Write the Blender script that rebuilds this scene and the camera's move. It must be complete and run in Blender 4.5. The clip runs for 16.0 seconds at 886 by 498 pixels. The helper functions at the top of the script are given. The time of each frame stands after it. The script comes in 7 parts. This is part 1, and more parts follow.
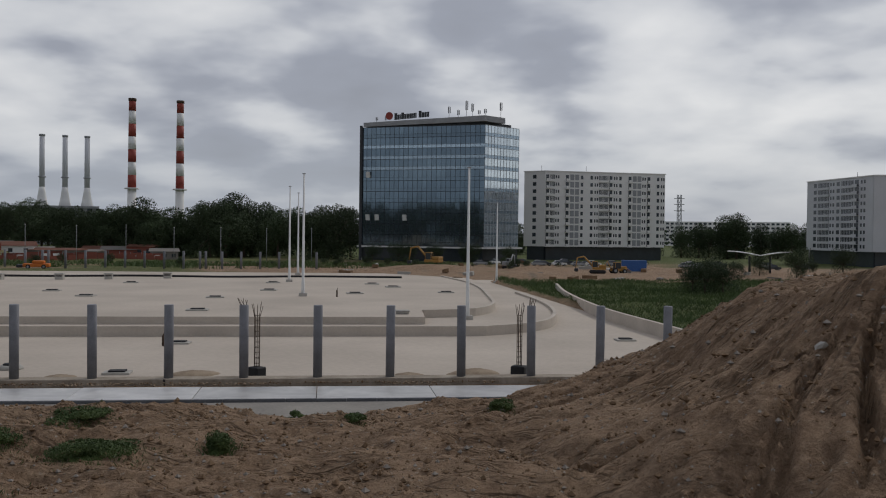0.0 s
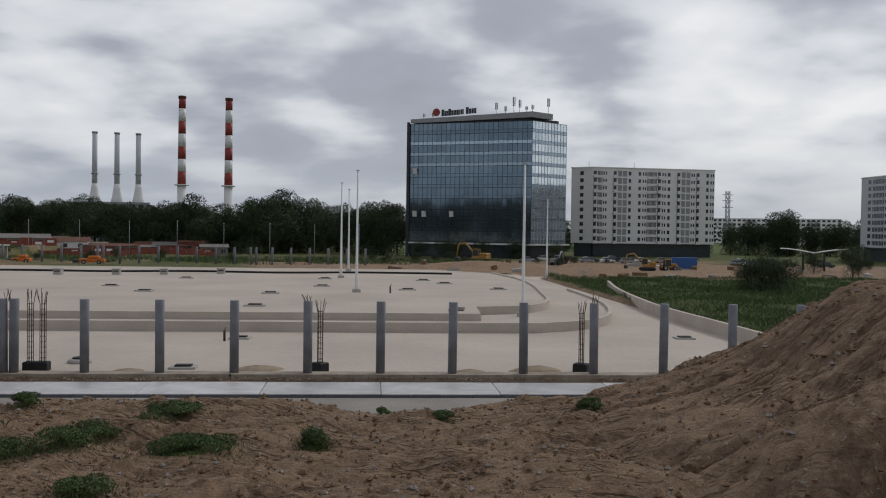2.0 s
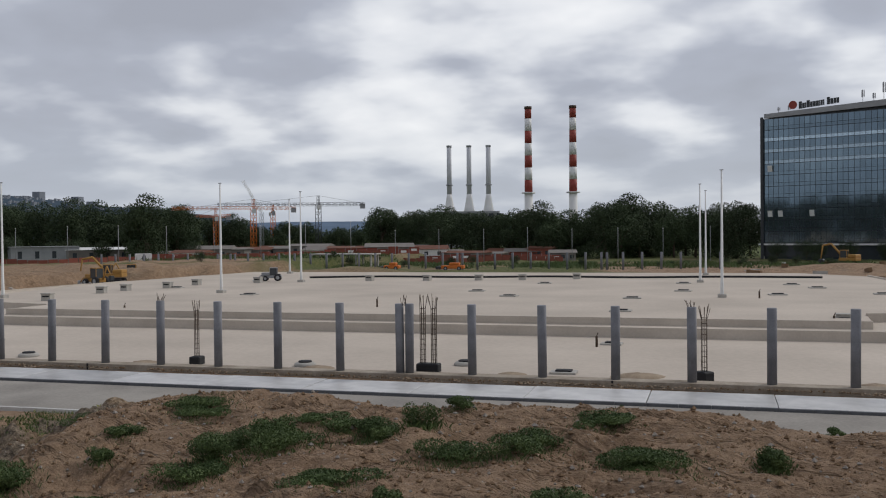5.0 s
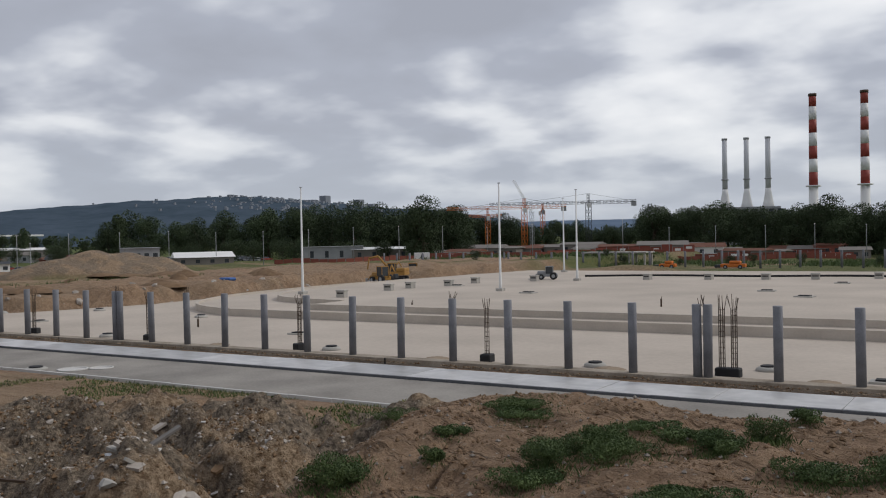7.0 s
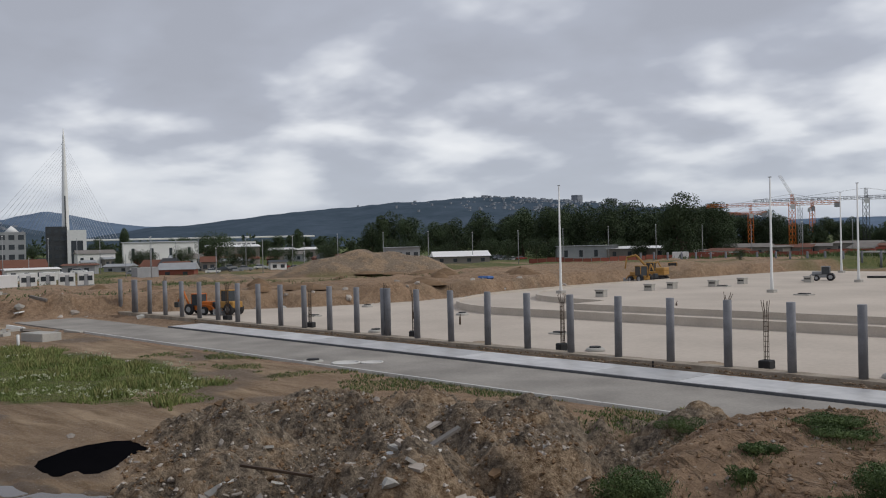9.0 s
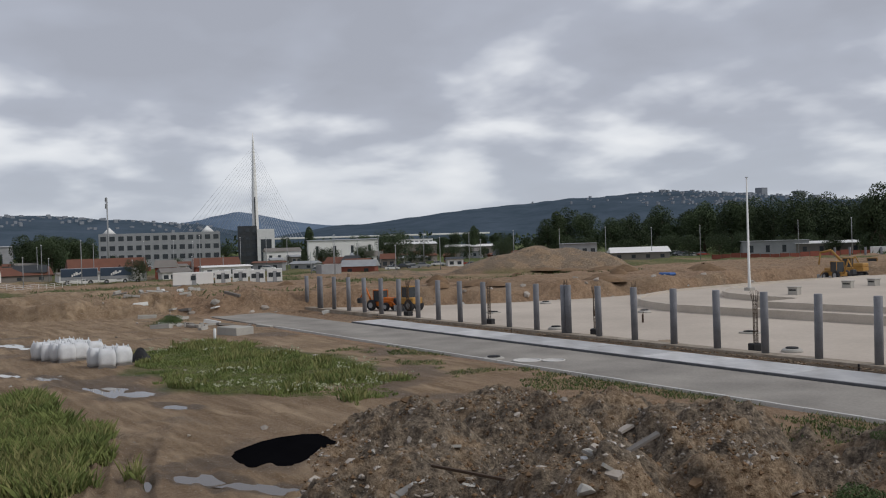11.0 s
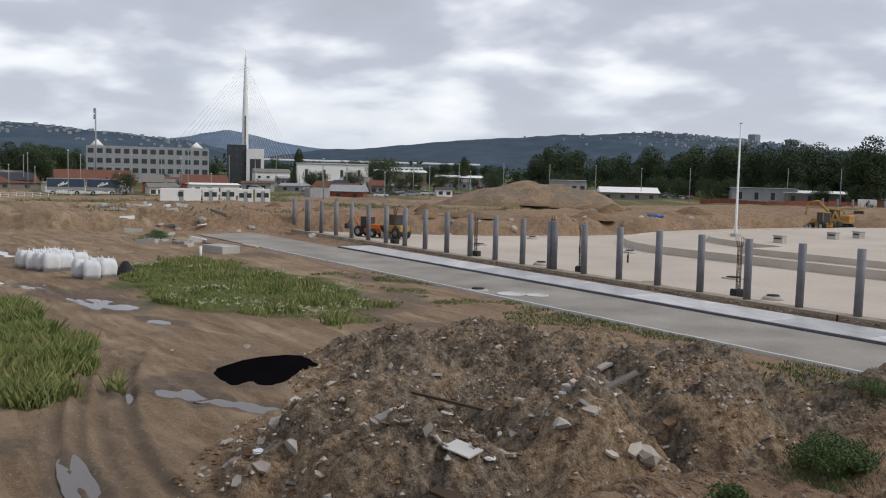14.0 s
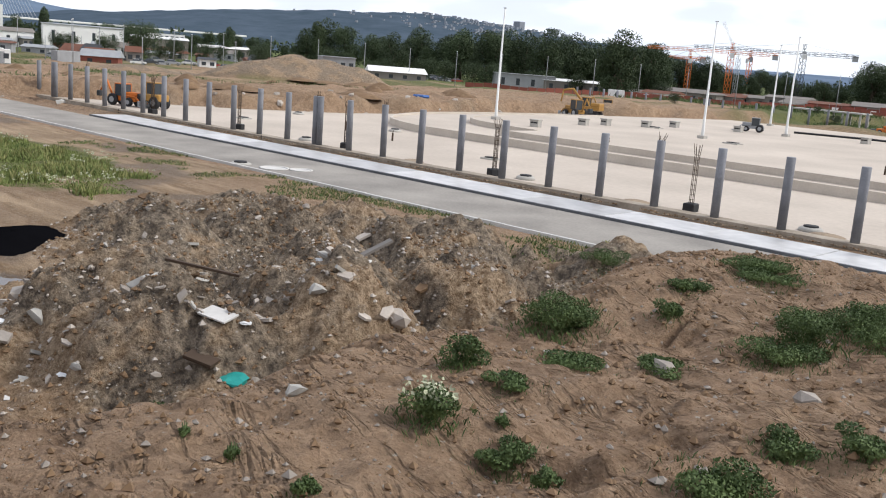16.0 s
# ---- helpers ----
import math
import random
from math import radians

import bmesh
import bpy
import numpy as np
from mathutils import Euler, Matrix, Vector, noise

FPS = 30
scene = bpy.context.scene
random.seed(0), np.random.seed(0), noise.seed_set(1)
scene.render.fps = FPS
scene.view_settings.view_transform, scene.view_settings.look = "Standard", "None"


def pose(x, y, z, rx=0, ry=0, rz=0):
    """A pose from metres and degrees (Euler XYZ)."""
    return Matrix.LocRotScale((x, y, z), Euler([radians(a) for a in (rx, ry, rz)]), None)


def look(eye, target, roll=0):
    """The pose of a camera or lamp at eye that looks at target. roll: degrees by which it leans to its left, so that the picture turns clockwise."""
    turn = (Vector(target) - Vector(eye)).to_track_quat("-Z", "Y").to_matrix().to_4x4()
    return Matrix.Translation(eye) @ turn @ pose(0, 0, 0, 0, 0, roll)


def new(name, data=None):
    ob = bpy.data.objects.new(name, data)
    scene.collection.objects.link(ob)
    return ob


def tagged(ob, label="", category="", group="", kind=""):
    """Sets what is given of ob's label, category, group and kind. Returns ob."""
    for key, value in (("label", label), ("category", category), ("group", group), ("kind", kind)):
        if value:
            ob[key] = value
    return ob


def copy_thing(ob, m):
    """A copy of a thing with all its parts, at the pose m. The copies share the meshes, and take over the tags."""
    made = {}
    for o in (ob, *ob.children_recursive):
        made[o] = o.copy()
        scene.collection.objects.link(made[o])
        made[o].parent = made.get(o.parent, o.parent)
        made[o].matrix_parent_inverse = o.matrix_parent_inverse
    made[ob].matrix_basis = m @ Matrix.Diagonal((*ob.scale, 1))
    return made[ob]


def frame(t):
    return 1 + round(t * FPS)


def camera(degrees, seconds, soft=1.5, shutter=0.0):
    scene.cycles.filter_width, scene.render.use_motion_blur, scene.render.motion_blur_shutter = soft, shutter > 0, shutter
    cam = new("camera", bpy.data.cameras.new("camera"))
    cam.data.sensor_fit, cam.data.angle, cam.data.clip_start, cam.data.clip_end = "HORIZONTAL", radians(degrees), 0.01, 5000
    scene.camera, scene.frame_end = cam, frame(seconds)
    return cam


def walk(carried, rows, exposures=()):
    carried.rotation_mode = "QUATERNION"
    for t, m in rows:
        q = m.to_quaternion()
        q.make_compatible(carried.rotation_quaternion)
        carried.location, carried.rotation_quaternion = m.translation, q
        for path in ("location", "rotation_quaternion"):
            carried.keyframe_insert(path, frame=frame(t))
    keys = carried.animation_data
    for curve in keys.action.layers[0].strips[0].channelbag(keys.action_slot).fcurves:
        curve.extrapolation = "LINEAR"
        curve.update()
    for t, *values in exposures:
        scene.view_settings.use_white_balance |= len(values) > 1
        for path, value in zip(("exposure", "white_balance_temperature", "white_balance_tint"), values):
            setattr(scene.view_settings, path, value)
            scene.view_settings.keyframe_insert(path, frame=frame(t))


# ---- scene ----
cam = camera(50.1, 16.0, soft=1.1)
PATH = [
    (0, (0.526, -2.138, 7.981), (0.766, -0.153, 7.949), 0.7),
    (0.5, (0.308, -1.995, 7.994), (0.592, -0.016, 7.956), 0.8),
    (1, (0.055, -2.022, 7.969), (0.348, -0.043, 7.94), 1.0),
    (1.5, (-0.244, -2.047, 8.002), (0.029, -0.066, 7.966), 0.9),
    (2, (-0.532, -2.015, 7.999), (-0.383, -0.021, 7.958), 0.8),
    (2.5, (-0.877, -1.858, 8.001), (-0.889, 0.142, 7.958), 0.7),
    (3, (-1.258, -1.867, 7.988), (-1.323, 0.131, 7.942), 0.6),
    (3.5, (-1.619, -1.786, 7.974), (-1.791, 0.206, 7.934), 0.4),
    (4, (-1.978, -1.415, 7.977), (-2.297, 0.559, 7.937), -0.1),
    (6.5, (-3.991, -0.981, 7.983), (-4.901, 0.8, 7.957), -0.8),
    (7, (-4.459, -0.728, 7.974), (-5.522, 0.966, 7.946), -1.1),
    (7.5, (-4.919, -0.646, 7.938), (-6.091, 0.975, 7.92), -1.0),
    (8, (-5.418, -0.489, 7.913), (-6.656, 1.082, 7.898), -1.0),
    (8.5, (-5.881, -0.094, 7.916), (-7.262, 1.353, 7.897), -1.2),
    (9, (-6.118, -0.011, 7.877), (-7.586, 1.347, 7.859), -1.3),
    (9.5, (-6.548, 0.121, 7.878), (-8.048, 1.444, 7.853), -1.5),
    (10, (-6.973, 0.24, 7.873), (-8.55, 1.47, 7.846), -1.6),
    (12.5, (-7.162, 0.241, 7.815), (-8.903, 1.225, 7.819), -1.7),
    (13, (-7.155, 0.239, 7.813), (-8.892, 1.231, 7.812), -1.1),
    (13.5, (-7.162, 0.226, 7.825), (-8.882, 1.244, 7.763), 0.7),
    (14, (-7.169, 0.216, 7.85), (-8.841, 1.301, 7.687), 1.4),
    (14.5, (-7.137, 0.235, 7.82), (-8.758, 1.383, 7.587), 1.8),
    (15, (-6.995, 0.271, 7.752), (-8.535, 1.506, 7.431), 2.4),
    (15.5, (-6.888, 0.278, 7.695), (-8.366, 1.577, 7.339), 3.2),
    (16, (-6.763, 0.178, 7.656), (-8.089, 1.623, 7.266), 4.5),
]
EXPOSURE = [(0, -0.6), (1.5, -0.5), (2.5, -0.32), (3.5, -0.2), (7, -0.22), (8, -0.22), (10, -0.1), (12.5, -0.38), (13.5, -0.15), (14, 0.12), (14.5, 0.27), (15, 0.5), (15.5, 0.68), (16, 0.82)]
walk(cam, [(t, look(eye, target, roll)) for t, eye, target, roll in PATH], EXPOSURE)

# ---- world, sun, exposure ----
def cloud_world():
    w = bpy.data.worlds.new("overcast_sky")
    scene.world = w
    w.use_nodes = True
    nt = w.node_tree
    nt.nodes.clear()
    N = nt.nodes.new
    L = nt.links.new
    out, bg = N("ShaderNodeOutputWorld"), N("ShaderNodeBackground")
    sky = N("ShaderNodeTexSky")
    sky.sky_type, sky.sun_disc = "NISHITA", False
    sky.sun_elevation, sky.sun_rotation = radians(40), radians(50)
    tc, sep = N("ShaderNodeTexCoord"), N("ShaderNodeSeparateXYZ")
    L(tc.outputs["Generated"], sep.inputs[0])
    # cloud deck seen in perspective: the direction laid on a flat ceiling
    def calc0(op, a, b):
        n = N("ShaderNodeMath"); n.operation = op
        for k, q in enumerate((a, b)):
            if isinstance(q, float):
                n.inputs[k].default_value = q
            else:
                L(q, n.inputs[k])
        return n.outputs[0]

    up = calc0("ADD", calc0("MAXIMUM", sep.outputs["Z"], 0.0), 0.26)
    flat = N("ShaderNodeCombineXYZ")
    L(calc0("DIVIDE", sep.outputs["X"], up), flat.inputs[0]); L(calc0("DIVIDE", sep.outputs["Y"], up), flat.inputs[1])
    flat.inputs[2].default_value = 0.7

    def cloud(scale, detail, rough, bend):
        n = N("ShaderNodeTexNoise")
        n.inputs["Scale"].default_value, n.inputs["Detail"].default_value, n.inputs["Roughness"].default_value = scale, detail, rough
        n.inputs["Distortion"].default_value = bend
        L(flat.outputs[0], n.inputs["Vector"])
        return n.outputs["Fac"]

    masses, puffs, wisps = cloud(1.05, 3.0, 0.5, 0.0), cloud(2.7, 4.0, 0.44, 0.1), cloud(7.0, 3.0, 0.45, 0.0)
    squash = N("ShaderNodeCombineXYZ")
    L(sep.outputs["X"], squash.inputs[0]); L(sep.outputs["Y"], squash.inputs[1]); L(calc0("MULTIPLY", sep.outputs["Z"], 2.2), squash.inputs[2])
    unit = N("ShaderNodeVectorMath"); unit.operation = "NORMALIZE"
    L(squash.outputs[0], unit.inputs[0])

    def calc(op, a, b, c=None):
        n = N("ShaderNodeMath"); n.operation = op
        for k, q in enumerate((a, b, c)):
            if isinstance(q, float):
                n.inputs[k].default_value = q
            elif q is not None:
                L(q, n.inputs[k])
        return n.outputs[0]

    def lift(az, el, wide, amount):
        """Thinner or thicker cloud round one part of the sky."""
        d = N("ShaderNodeVectorMath"); d.operation = "DOT_PRODUCT"
        d.inputs[1].default_value = Vector((math.cos(radians(el)) * math.cos(radians(az)), math.cos(radians(el)) * math.sin(radians(az)), 2.2 * math.sin(radians(el)))).normalized()
        L(unit.outputs[0], d.inputs[0])
        r = N("ShaderNodeMapRange"); r.interpolation_type = "SMOOTHSTEP"
        r.inputs["From Min"].default_value, r.inputs["From Max"].default_value, r.inputs["To Max"].default_value = math.cos(radians(wide)), 1.0, amount
        L(d.outputs["Value"], r.inputs["Value"])
        return r.outputs[0]

    deck = calc("MULTIPLY_ADD", masses, 0.42, calc("MULTIPLY", puffs, 0.50))
    deck = calc("MULTIPLY_ADD", wisps, 0.08, deck)
    rise = N("ShaderNodeMapRange"); rise.interpolation_type = "SMOOTHSTEP"
    rise.inputs["From Min"].default_value, rise.inputs["From Max"].default_value, rise.inputs["To Max"].default_value = 0.10, 0.32, -0.05
    L(sep.outputs["Z"], rise.inputs["Value"])
    deck = calc("ADD", deck, rise.outputs[0])
    for spot in ((38, 5, 46, 0.10), (87, 13, 16, 0.05), (101, 10, 15, 0.02), (148, 15, 30, -0.045), (146, 6.6, 17, 0.02), (139, 8, 10, 0.06), (166, 14, 18, -0.04), (126, 5, 12, -0.03)):
        deck = calc("ADD", deck, lift(*spot))
    ramp = N("ShaderNodeValToRGB")
    els = ramp.color_ramp.elements
    els[0].position, els[0].color = 0.37, (0.32, 0.335, 0.385, 1)
    els[1].position, els[1].color = 0.66, (0.86, 0.86, 0.865, 1)
    e = els.new(0.46); e.color = (0.36, 0.38, 0.44, 1)
    e = els.new(0.50); e.color = (0.465, 0.485, 0.54, 1)
    e = els.new(0.545); e.color = (0.64, 0.655, 0.69, 1)
    L(deck, ramp.inputs[0])
    # pale haze towards the horizon
    hz = N("ShaderNodeMapRange")
    hz.inputs["From Min"].default_value, hz.inputs["From Max"].default_value = 0.0, 0.12
    hz.inputs["To Min"].default_value, hz.inputs["To Max"].default_value = 0.85, 0.0
    L(sep.outputs["Z"], hz.inputs["Value"])
    mixh = N("ShaderNodeMix"); mixh.data_type = "RGBA"
    mixh.inputs["B"].default_value = (0.39, 0.43, 0.50, 1)
    L(hz.outputs[0], mixh.inputs["Factor"]); L(ramp.outputs[0], mixh.inputs["A"])
    mixs = N("ShaderNodeMix"); mixs.data_type = "RGBA"
    mixs.inputs["Factor"].default_value = 0.94
    sc = N("ShaderNodeMix"); sc.data_type = "RGBA"; sc.blend_type = "MULTIPLY"; sc.inputs["Factor"].default_value = 1.0
    sc.inputs["B"].default_value = (0.1, 0.1, 0.1, 1)
    L(sky.outputs[0], sc.inputs["A"]); L(sc.outputs["Result"], mixs.inputs["A"]); L(mixh.outputs["Result"], mixs.inputs["B"])
    L(mixs.outputs["Result"], bg.inputs["Color"])
    bg.inputs["Strength"].default_value = 1.36
    L(bg.outputs[0], out.inputs[0])


cloud_world()
sun = new("sun", bpy.data.lights.new("sun", "SUN"))
sun.data.energy, sun.data.angle, sun.data.color = 1.5, radians(12), (1.0, 0.96, 0.9)
sun.matrix_world = look((0, 0, 60), (-55, -46, 0))


# ---- materials ----
def mat(name, base, rough=0.8, metal=0.0, dark=None, scale=3.0, amount=0.5, bump=0.15, fine=40.0, coord="Object", spec=0.3, alpha_random=0.0):
    """Procedural paint: base and a second colour mixed by large stains and by grain, with fine relief."""
    m = bpy.data.materials.new(name)
    m.use_nodes = True
    nt = m.node_tree
    b = nt.nodes["Principled BSDF"]
    N, L = nt.nodes.new, nt.links.new
    dark = dark or tuple(c * 0.65 for c in base)
    tc = N("ShaderNodeTexCoord")
    n1, n2 = N("ShaderNodeTexNoise"), N("ShaderNodeTexNoise")
    n1.inputs["Scale"].default_value, n1.inputs["Detail"].default_value = scale, 5.0
    n2.inputs["Scale"].default_value, n2.inputs["Detail"].default_value = fine, 3.0
    for n in (n1, n2):
        L(tc.outputs[coord], n.inputs["Vector"])
    add = N("ShaderNodeMath"); add.operation = "ADD"
    ml = N("ShaderNodeMath"); ml.operation = "MULTIPLY"; ml.inputs[1].default_value = 0.45
    L(n2.outputs["Fac"], ml.inputs[0]); L(ml.outputs[0], add.inputs[0]); L(n1.outputs["Fac"], add.inputs[1])
    mr = N("ShaderNodeMapRange")
    mr.inputs["From Min"].default_value, mr.inputs["From Max"].default_value = 0.52, 0.95
    mr.inputs["To Min"].default_value, mr.inputs["To Max"].default_value = amount, 0.0
    L(add.outputs[0], mr.inputs["Value"])
    mix = N("ShaderNodeMix"); mix.data_type = "RGBA"
    mix.inputs["A"].default_value, mix.inputs["B"].default_value = (*base, 1), (*dark, 1)
    L(mr.outputs[0], mix.inputs["Factor"])
    col = mix.outputs["Result"]
    if alpha_random:
        oi = N("ShaderNodeObjectInfo")
        hs = N("ShaderNodeHueSaturation")
        r = N("ShaderNodeMapRange"); r.inputs["To Min"].default_value, r.inputs["To Max"].default_value = 1 - alpha_random, 1 + alpha_random
        L(oi.outputs["Random"], r.inputs["Value"]); L(r.outputs[0], hs.inputs["Value"]); L(col, hs.inputs["Color"])
        col = hs.outputs[0]
    L(col, b.inputs["Base Color"])
    b.inputs["Roughness"].default_value, b.inputs["Metallic"].default_value = rough, metal
    b.inputs["Specular IOR Level"].default_value = spec
    if bump:
        bp = N("ShaderNodeBump"); bp.inputs["Strength"].default_value, bp.inputs["Distance"].default_value = bump, 0.03
        L(n2.outputs["Fac"], bp.inputs["Height"]); L(bp.outputs[0], b.inputs["Normal"])
    return m


M_CONC = mat("pale_concrete", (0.55, 0.48, 0.405), 0.9, dark=(0.40, 0.345, 0.288), scale=0.09, amount=0.8, fine=3.0, bump=0.05)
M_WALL = mat("cast_concrete", (0.46, 0.44, 0.40), 0.9, dark=(0.30, 0.29, 0.27), scale=0.6, amount=0.7, fine=9.0)
M_LOWWALL = mat("pale_cast_concrete", (0.56, 0.50, 0.43), 0.9, dark=(0.43, 0.38, 0.325), scale=0.4, amount=0.8, fine=6.0)
M_POST = mat("grey_formwork", (0.235, 0.24, 0.26), 0.6, dark=(0.14, 0.145, 0.16), scale=1.2, amount=0.8, fine=14.0, alpha_random=0.12)
M_ASPH = mat("dusty_asphalt", (0.355, 0.33, 0.295), 0.97, dark=(0.215, 0.20, 0.182), scale=0.25, amount=0.9, fine=6.0, spec=0.08)
M_PAVE = mat("damp_concrete_slab", (0.60, 0.59, 0.575), 0.42, dark=(0.40, 0.395, 0.39), scale=0.45, amount=1.0, fine=2.0, spec=0.55, alpha_random=0.16)
# kerb face: its shade and the damp are both put into this dark colour
M_DAMPSHADE = mat("damp_shaded_kerb_face", (0.17, 0.175, 0.185), 0.7, dark=(0.08, 0.083, 0.09), scale=0.5, amount=1.0, fine=5.0)
M_KERB = mat("kerb_concrete", (0.62, 0.60, 0.57), 0.85, scale=0.8, fine=12.0)
M_CLOD = mat("brown_clods", (0.24, 0.155, 0.09), 0.95, dark=(0.14, 0.088, 0.05), scale=1.3, amount=1.0, fine=9.0)
M_SAND = mat("sandy_soil", (0.36, 0.285, 0.205), 0.95, dark=(0.24, 0.18, 0.125), scale=1.2, amount=1.0, fine=8.0)
M_BEAM = mat("soiled_beam", (0.40, 0.345, 0.28), 0.95, dark=(0.23, 0.19, 0.145), scale=0.8, amount=1.0, fine=5.0)
M_WHITE = mat("white_paint", (0.74, 0.74, 0.72), 0.5, scale=1.0, amount=0.3)
M_GREY = mat("grey_paint", (0.33, 0.34, 0.35), 0.6, scale=0.6)
M_PALE = mat("pale_render", (0.80, 0.79, 0.77), 0.9, scale=0.12, dark=(0.67, 0.66, 0.64), fine=1.5)
M_RED = mat("red_paint", (0.30, 0.06, 0.045), 0.6, scale=0.3)
M_ORANGE = mat("orange_paint", (0.62, 0.17, 0.03), 0.55, scale=0.6)
M_YELLOW = mat("yellow_machine_paint", (0.40, 0.215, 0.05), 0.6, dark=(0.25, 0.15, 0.06), scale=1.0)
M_BLUE = mat("blue_paint", (0.05, 0.13, 0.36), 0.5, scale=0.6)
M_BLACK = mat("black_rubber", (0.025, 0.025, 0.027), 0.75, scale=2.0)
M_STEEL = mat("rusty_steel", (0.10, 0.07, 0.05), 0.75, metal=0.5, scale=6.0)
M_DARKSTEEL = mat("dark_steel", (0.07, 0.075, 0.08), 0.6, metal=0.6, scale=2.0)
M_ROOF = mat("brown_roof_tiles", (0.17, 0.075, 0.05), 0.85, scale=0.5, fine=6.0)
M_SHED = mat("weathered_sheet_roof", (0.22, 0.20, 0.18), 0.8, scale=0.4, fine=4.0)
M_BRICK = mat("red_brick_wall", (0.26, 0.085, 0.06), 0.9, scale=0.5, fine=5.0)
M_WIN = mat("dark_window_glass", (0.05, 0.06, 0.07), 0.15, scale=0.6, spec=0.6, bump=0)
M_LEAF = mat("tree_leaves", (0.06, 0.086, 0.038), 0.8, dark=(0.028, 0.043, 0.02), scale=0.25, amount=0.9, fine=1.6, alpha_random=0.2)
M_BARK = mat("bark", (0.09, 0.07, 0.05), 0.95, scale=2.0)
M_TALL = mat("fresh_grass", (0.23, 0.265, 0.085), 0.7, dark=(0.12, 0.16, 0.05), scale=0.6, amount=1.0, fine=5.0)
M_GRASS = mat("weed_leaves", (0.105, 0.15, 0.048), 0.7, dark=(0.045, 0.075, 0.024), scale=0.5, amount=1.0, fine=4.0)
M_DRY = mat("yellowed_weeds", (0.30, 0.29, 0.12), 0.8, dark=(0.14, 0.15, 0.05), scale=0.7, amount=1.0, fine=4.0)
M_FLOWER = mat("white_flower_heads", (0.50, 0.52, 0.36), 0.8, scale=2.0)
# distance haze is put into the colours of the far houses and hills
M_HAZE = mat("haze_tinted_house_walls", (0.27, 0.29, 0.32), 1.0, scale=0.02, fine=0.1, bump=0, spec=0.0)
M_HILL = mat("haze_tinted_wooded_hill", (0.082, 0.108, 0.14), 1.0, dark=(0.055, 0.078, 0.1), scale=0.012, amount=1.0, fine=0.06, bump=0, spec=0.0)
M_FLAT = mat("grey_panel_render", (0.60, 0.61, 0.63), 0.9, scale=0.12, dark=(0.48, 0.49, 0.51), fine=1.5)
M_BAG = mat("woven_bag", (0.72, 0.73, 0.74), 0.8, scale=1.6, amount=0.5)
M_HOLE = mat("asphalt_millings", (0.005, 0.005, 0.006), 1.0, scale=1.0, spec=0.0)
M_STONE = mat("rubble_stone", (0.42, 0.375, 0.325), 0.95, dark=(0.22, 0.19, 0.17), scale=2.0, fine=14.0, alpha_random=0.3)


# ---- helpers for meshes ----
def part(name, bm, material, parent=None, label="", smooth=False):
    me = bpy.data.meshes.new(name)
    bm.to_mesh(me)
    bm.free()
    if smooth:
        me.polygons.foreach_set("use_smooth", [True] * len(me.polygons))
    for m in material if isinstance(material, (list, tuple)) else [material]:
        me.materials.append(m)
    ob = new(name, me)
    if parent:
        ob.parent = parent
    return tagged(ob, label)


def empty(name, m=None, **tags):
    ob = new(name)
    if m is not None:
        ob.matrix_world = m
    return tagged(ob, **tags)


def box(bm, x0, y0, z0, x1, y1, z1, mi=0, bevel=0.0):
    vs = [bm.verts.new(p) for p in ((x0, y0, z0), (x1, y0, z0), (x1, y1, z0), (x0, y1, z0), (x0, y0, z1), (x1, y0, z1), (x1, y1, z1), (x0, y1, z1))]
    fs = [bm.faces.new([vs[i] for i in q]) for q in ((0, 3, 2, 1), (4, 5, 6, 7), (0, 1, 5, 4), (1, 2, 6, 5), (2, 3, 7, 6), (3, 0, 4, 7))]
    for f in fs:
        f.material_index = mi
    if bevel:
        es = list({e for f in fs for e in f.edges})
        bmesh.ops.bevel(bm, geom=es, offset=bevel, segments=1, affect="EDGES")
    return vs


def boxed(*a, **k):
    bm = bmesh.new()
    box(bm, *a, **k)
    return bm


def tube(bm, p, q, r0, r1=None, n=8, cap=True, mi=0):
    """A tapered round bar from p to q."""
    p, q = Vector(p), Vector(q)
    r1 = r0 if r1 is None else r1
    d = (q - p).normalized()
    a = d.orthogonal().normalized()
    b = d.cross(a)
    rings = []
    for c, r in ((p, r0), (q, r1)):
        rings.append([bm.verts.new(c + r * (math.cos(2 * math.pi * i / n) * a + math.sin(2 * math.pi * i / n) * b)) for i in range(n)])
    for i in range(n):
        f = bm.faces.new((rings[0][i], rings[0][(i + 1) % n], rings[1][(i + 1) % n], rings[1][i]))
        f.material_index = mi
        f.smooth = True
    if cap:
        bm.faces.new(rings[0][::-1]).material_index = mi
        bm.faces.new(rings[1]).material_index = mi


def tubes(*bars, n=8):
    bm = bmesh.new()
    for p, q, *r in bars:
        tube(bm, p, q, r[0], r[1] if len(r) > 1 else None, n)
    return bm


def lathe(bm, profile, n=16, mi=0, at=(0, 0, 0)):
    rings = [[bm.verts.new((at[0] + r * math.cos(2 * math.pi * i / n), at[1] + r * math.sin(2 * math.pi * i / n), at[2] + z)) for i in range(n)] for r, z in profile]
    for a, b in zip(rings, rings[1:]):
        for i in range(n):
            f = bm.faces.new((a[i], a[(i + 1) % n], b[(i + 1) % n], b[i]))
            f.smooth, f.material_index = True, mi
    bm.faces.new(rings[0][::-1]).material_index = mi
    bm.faces.new(rings[-1]).material_index = mi


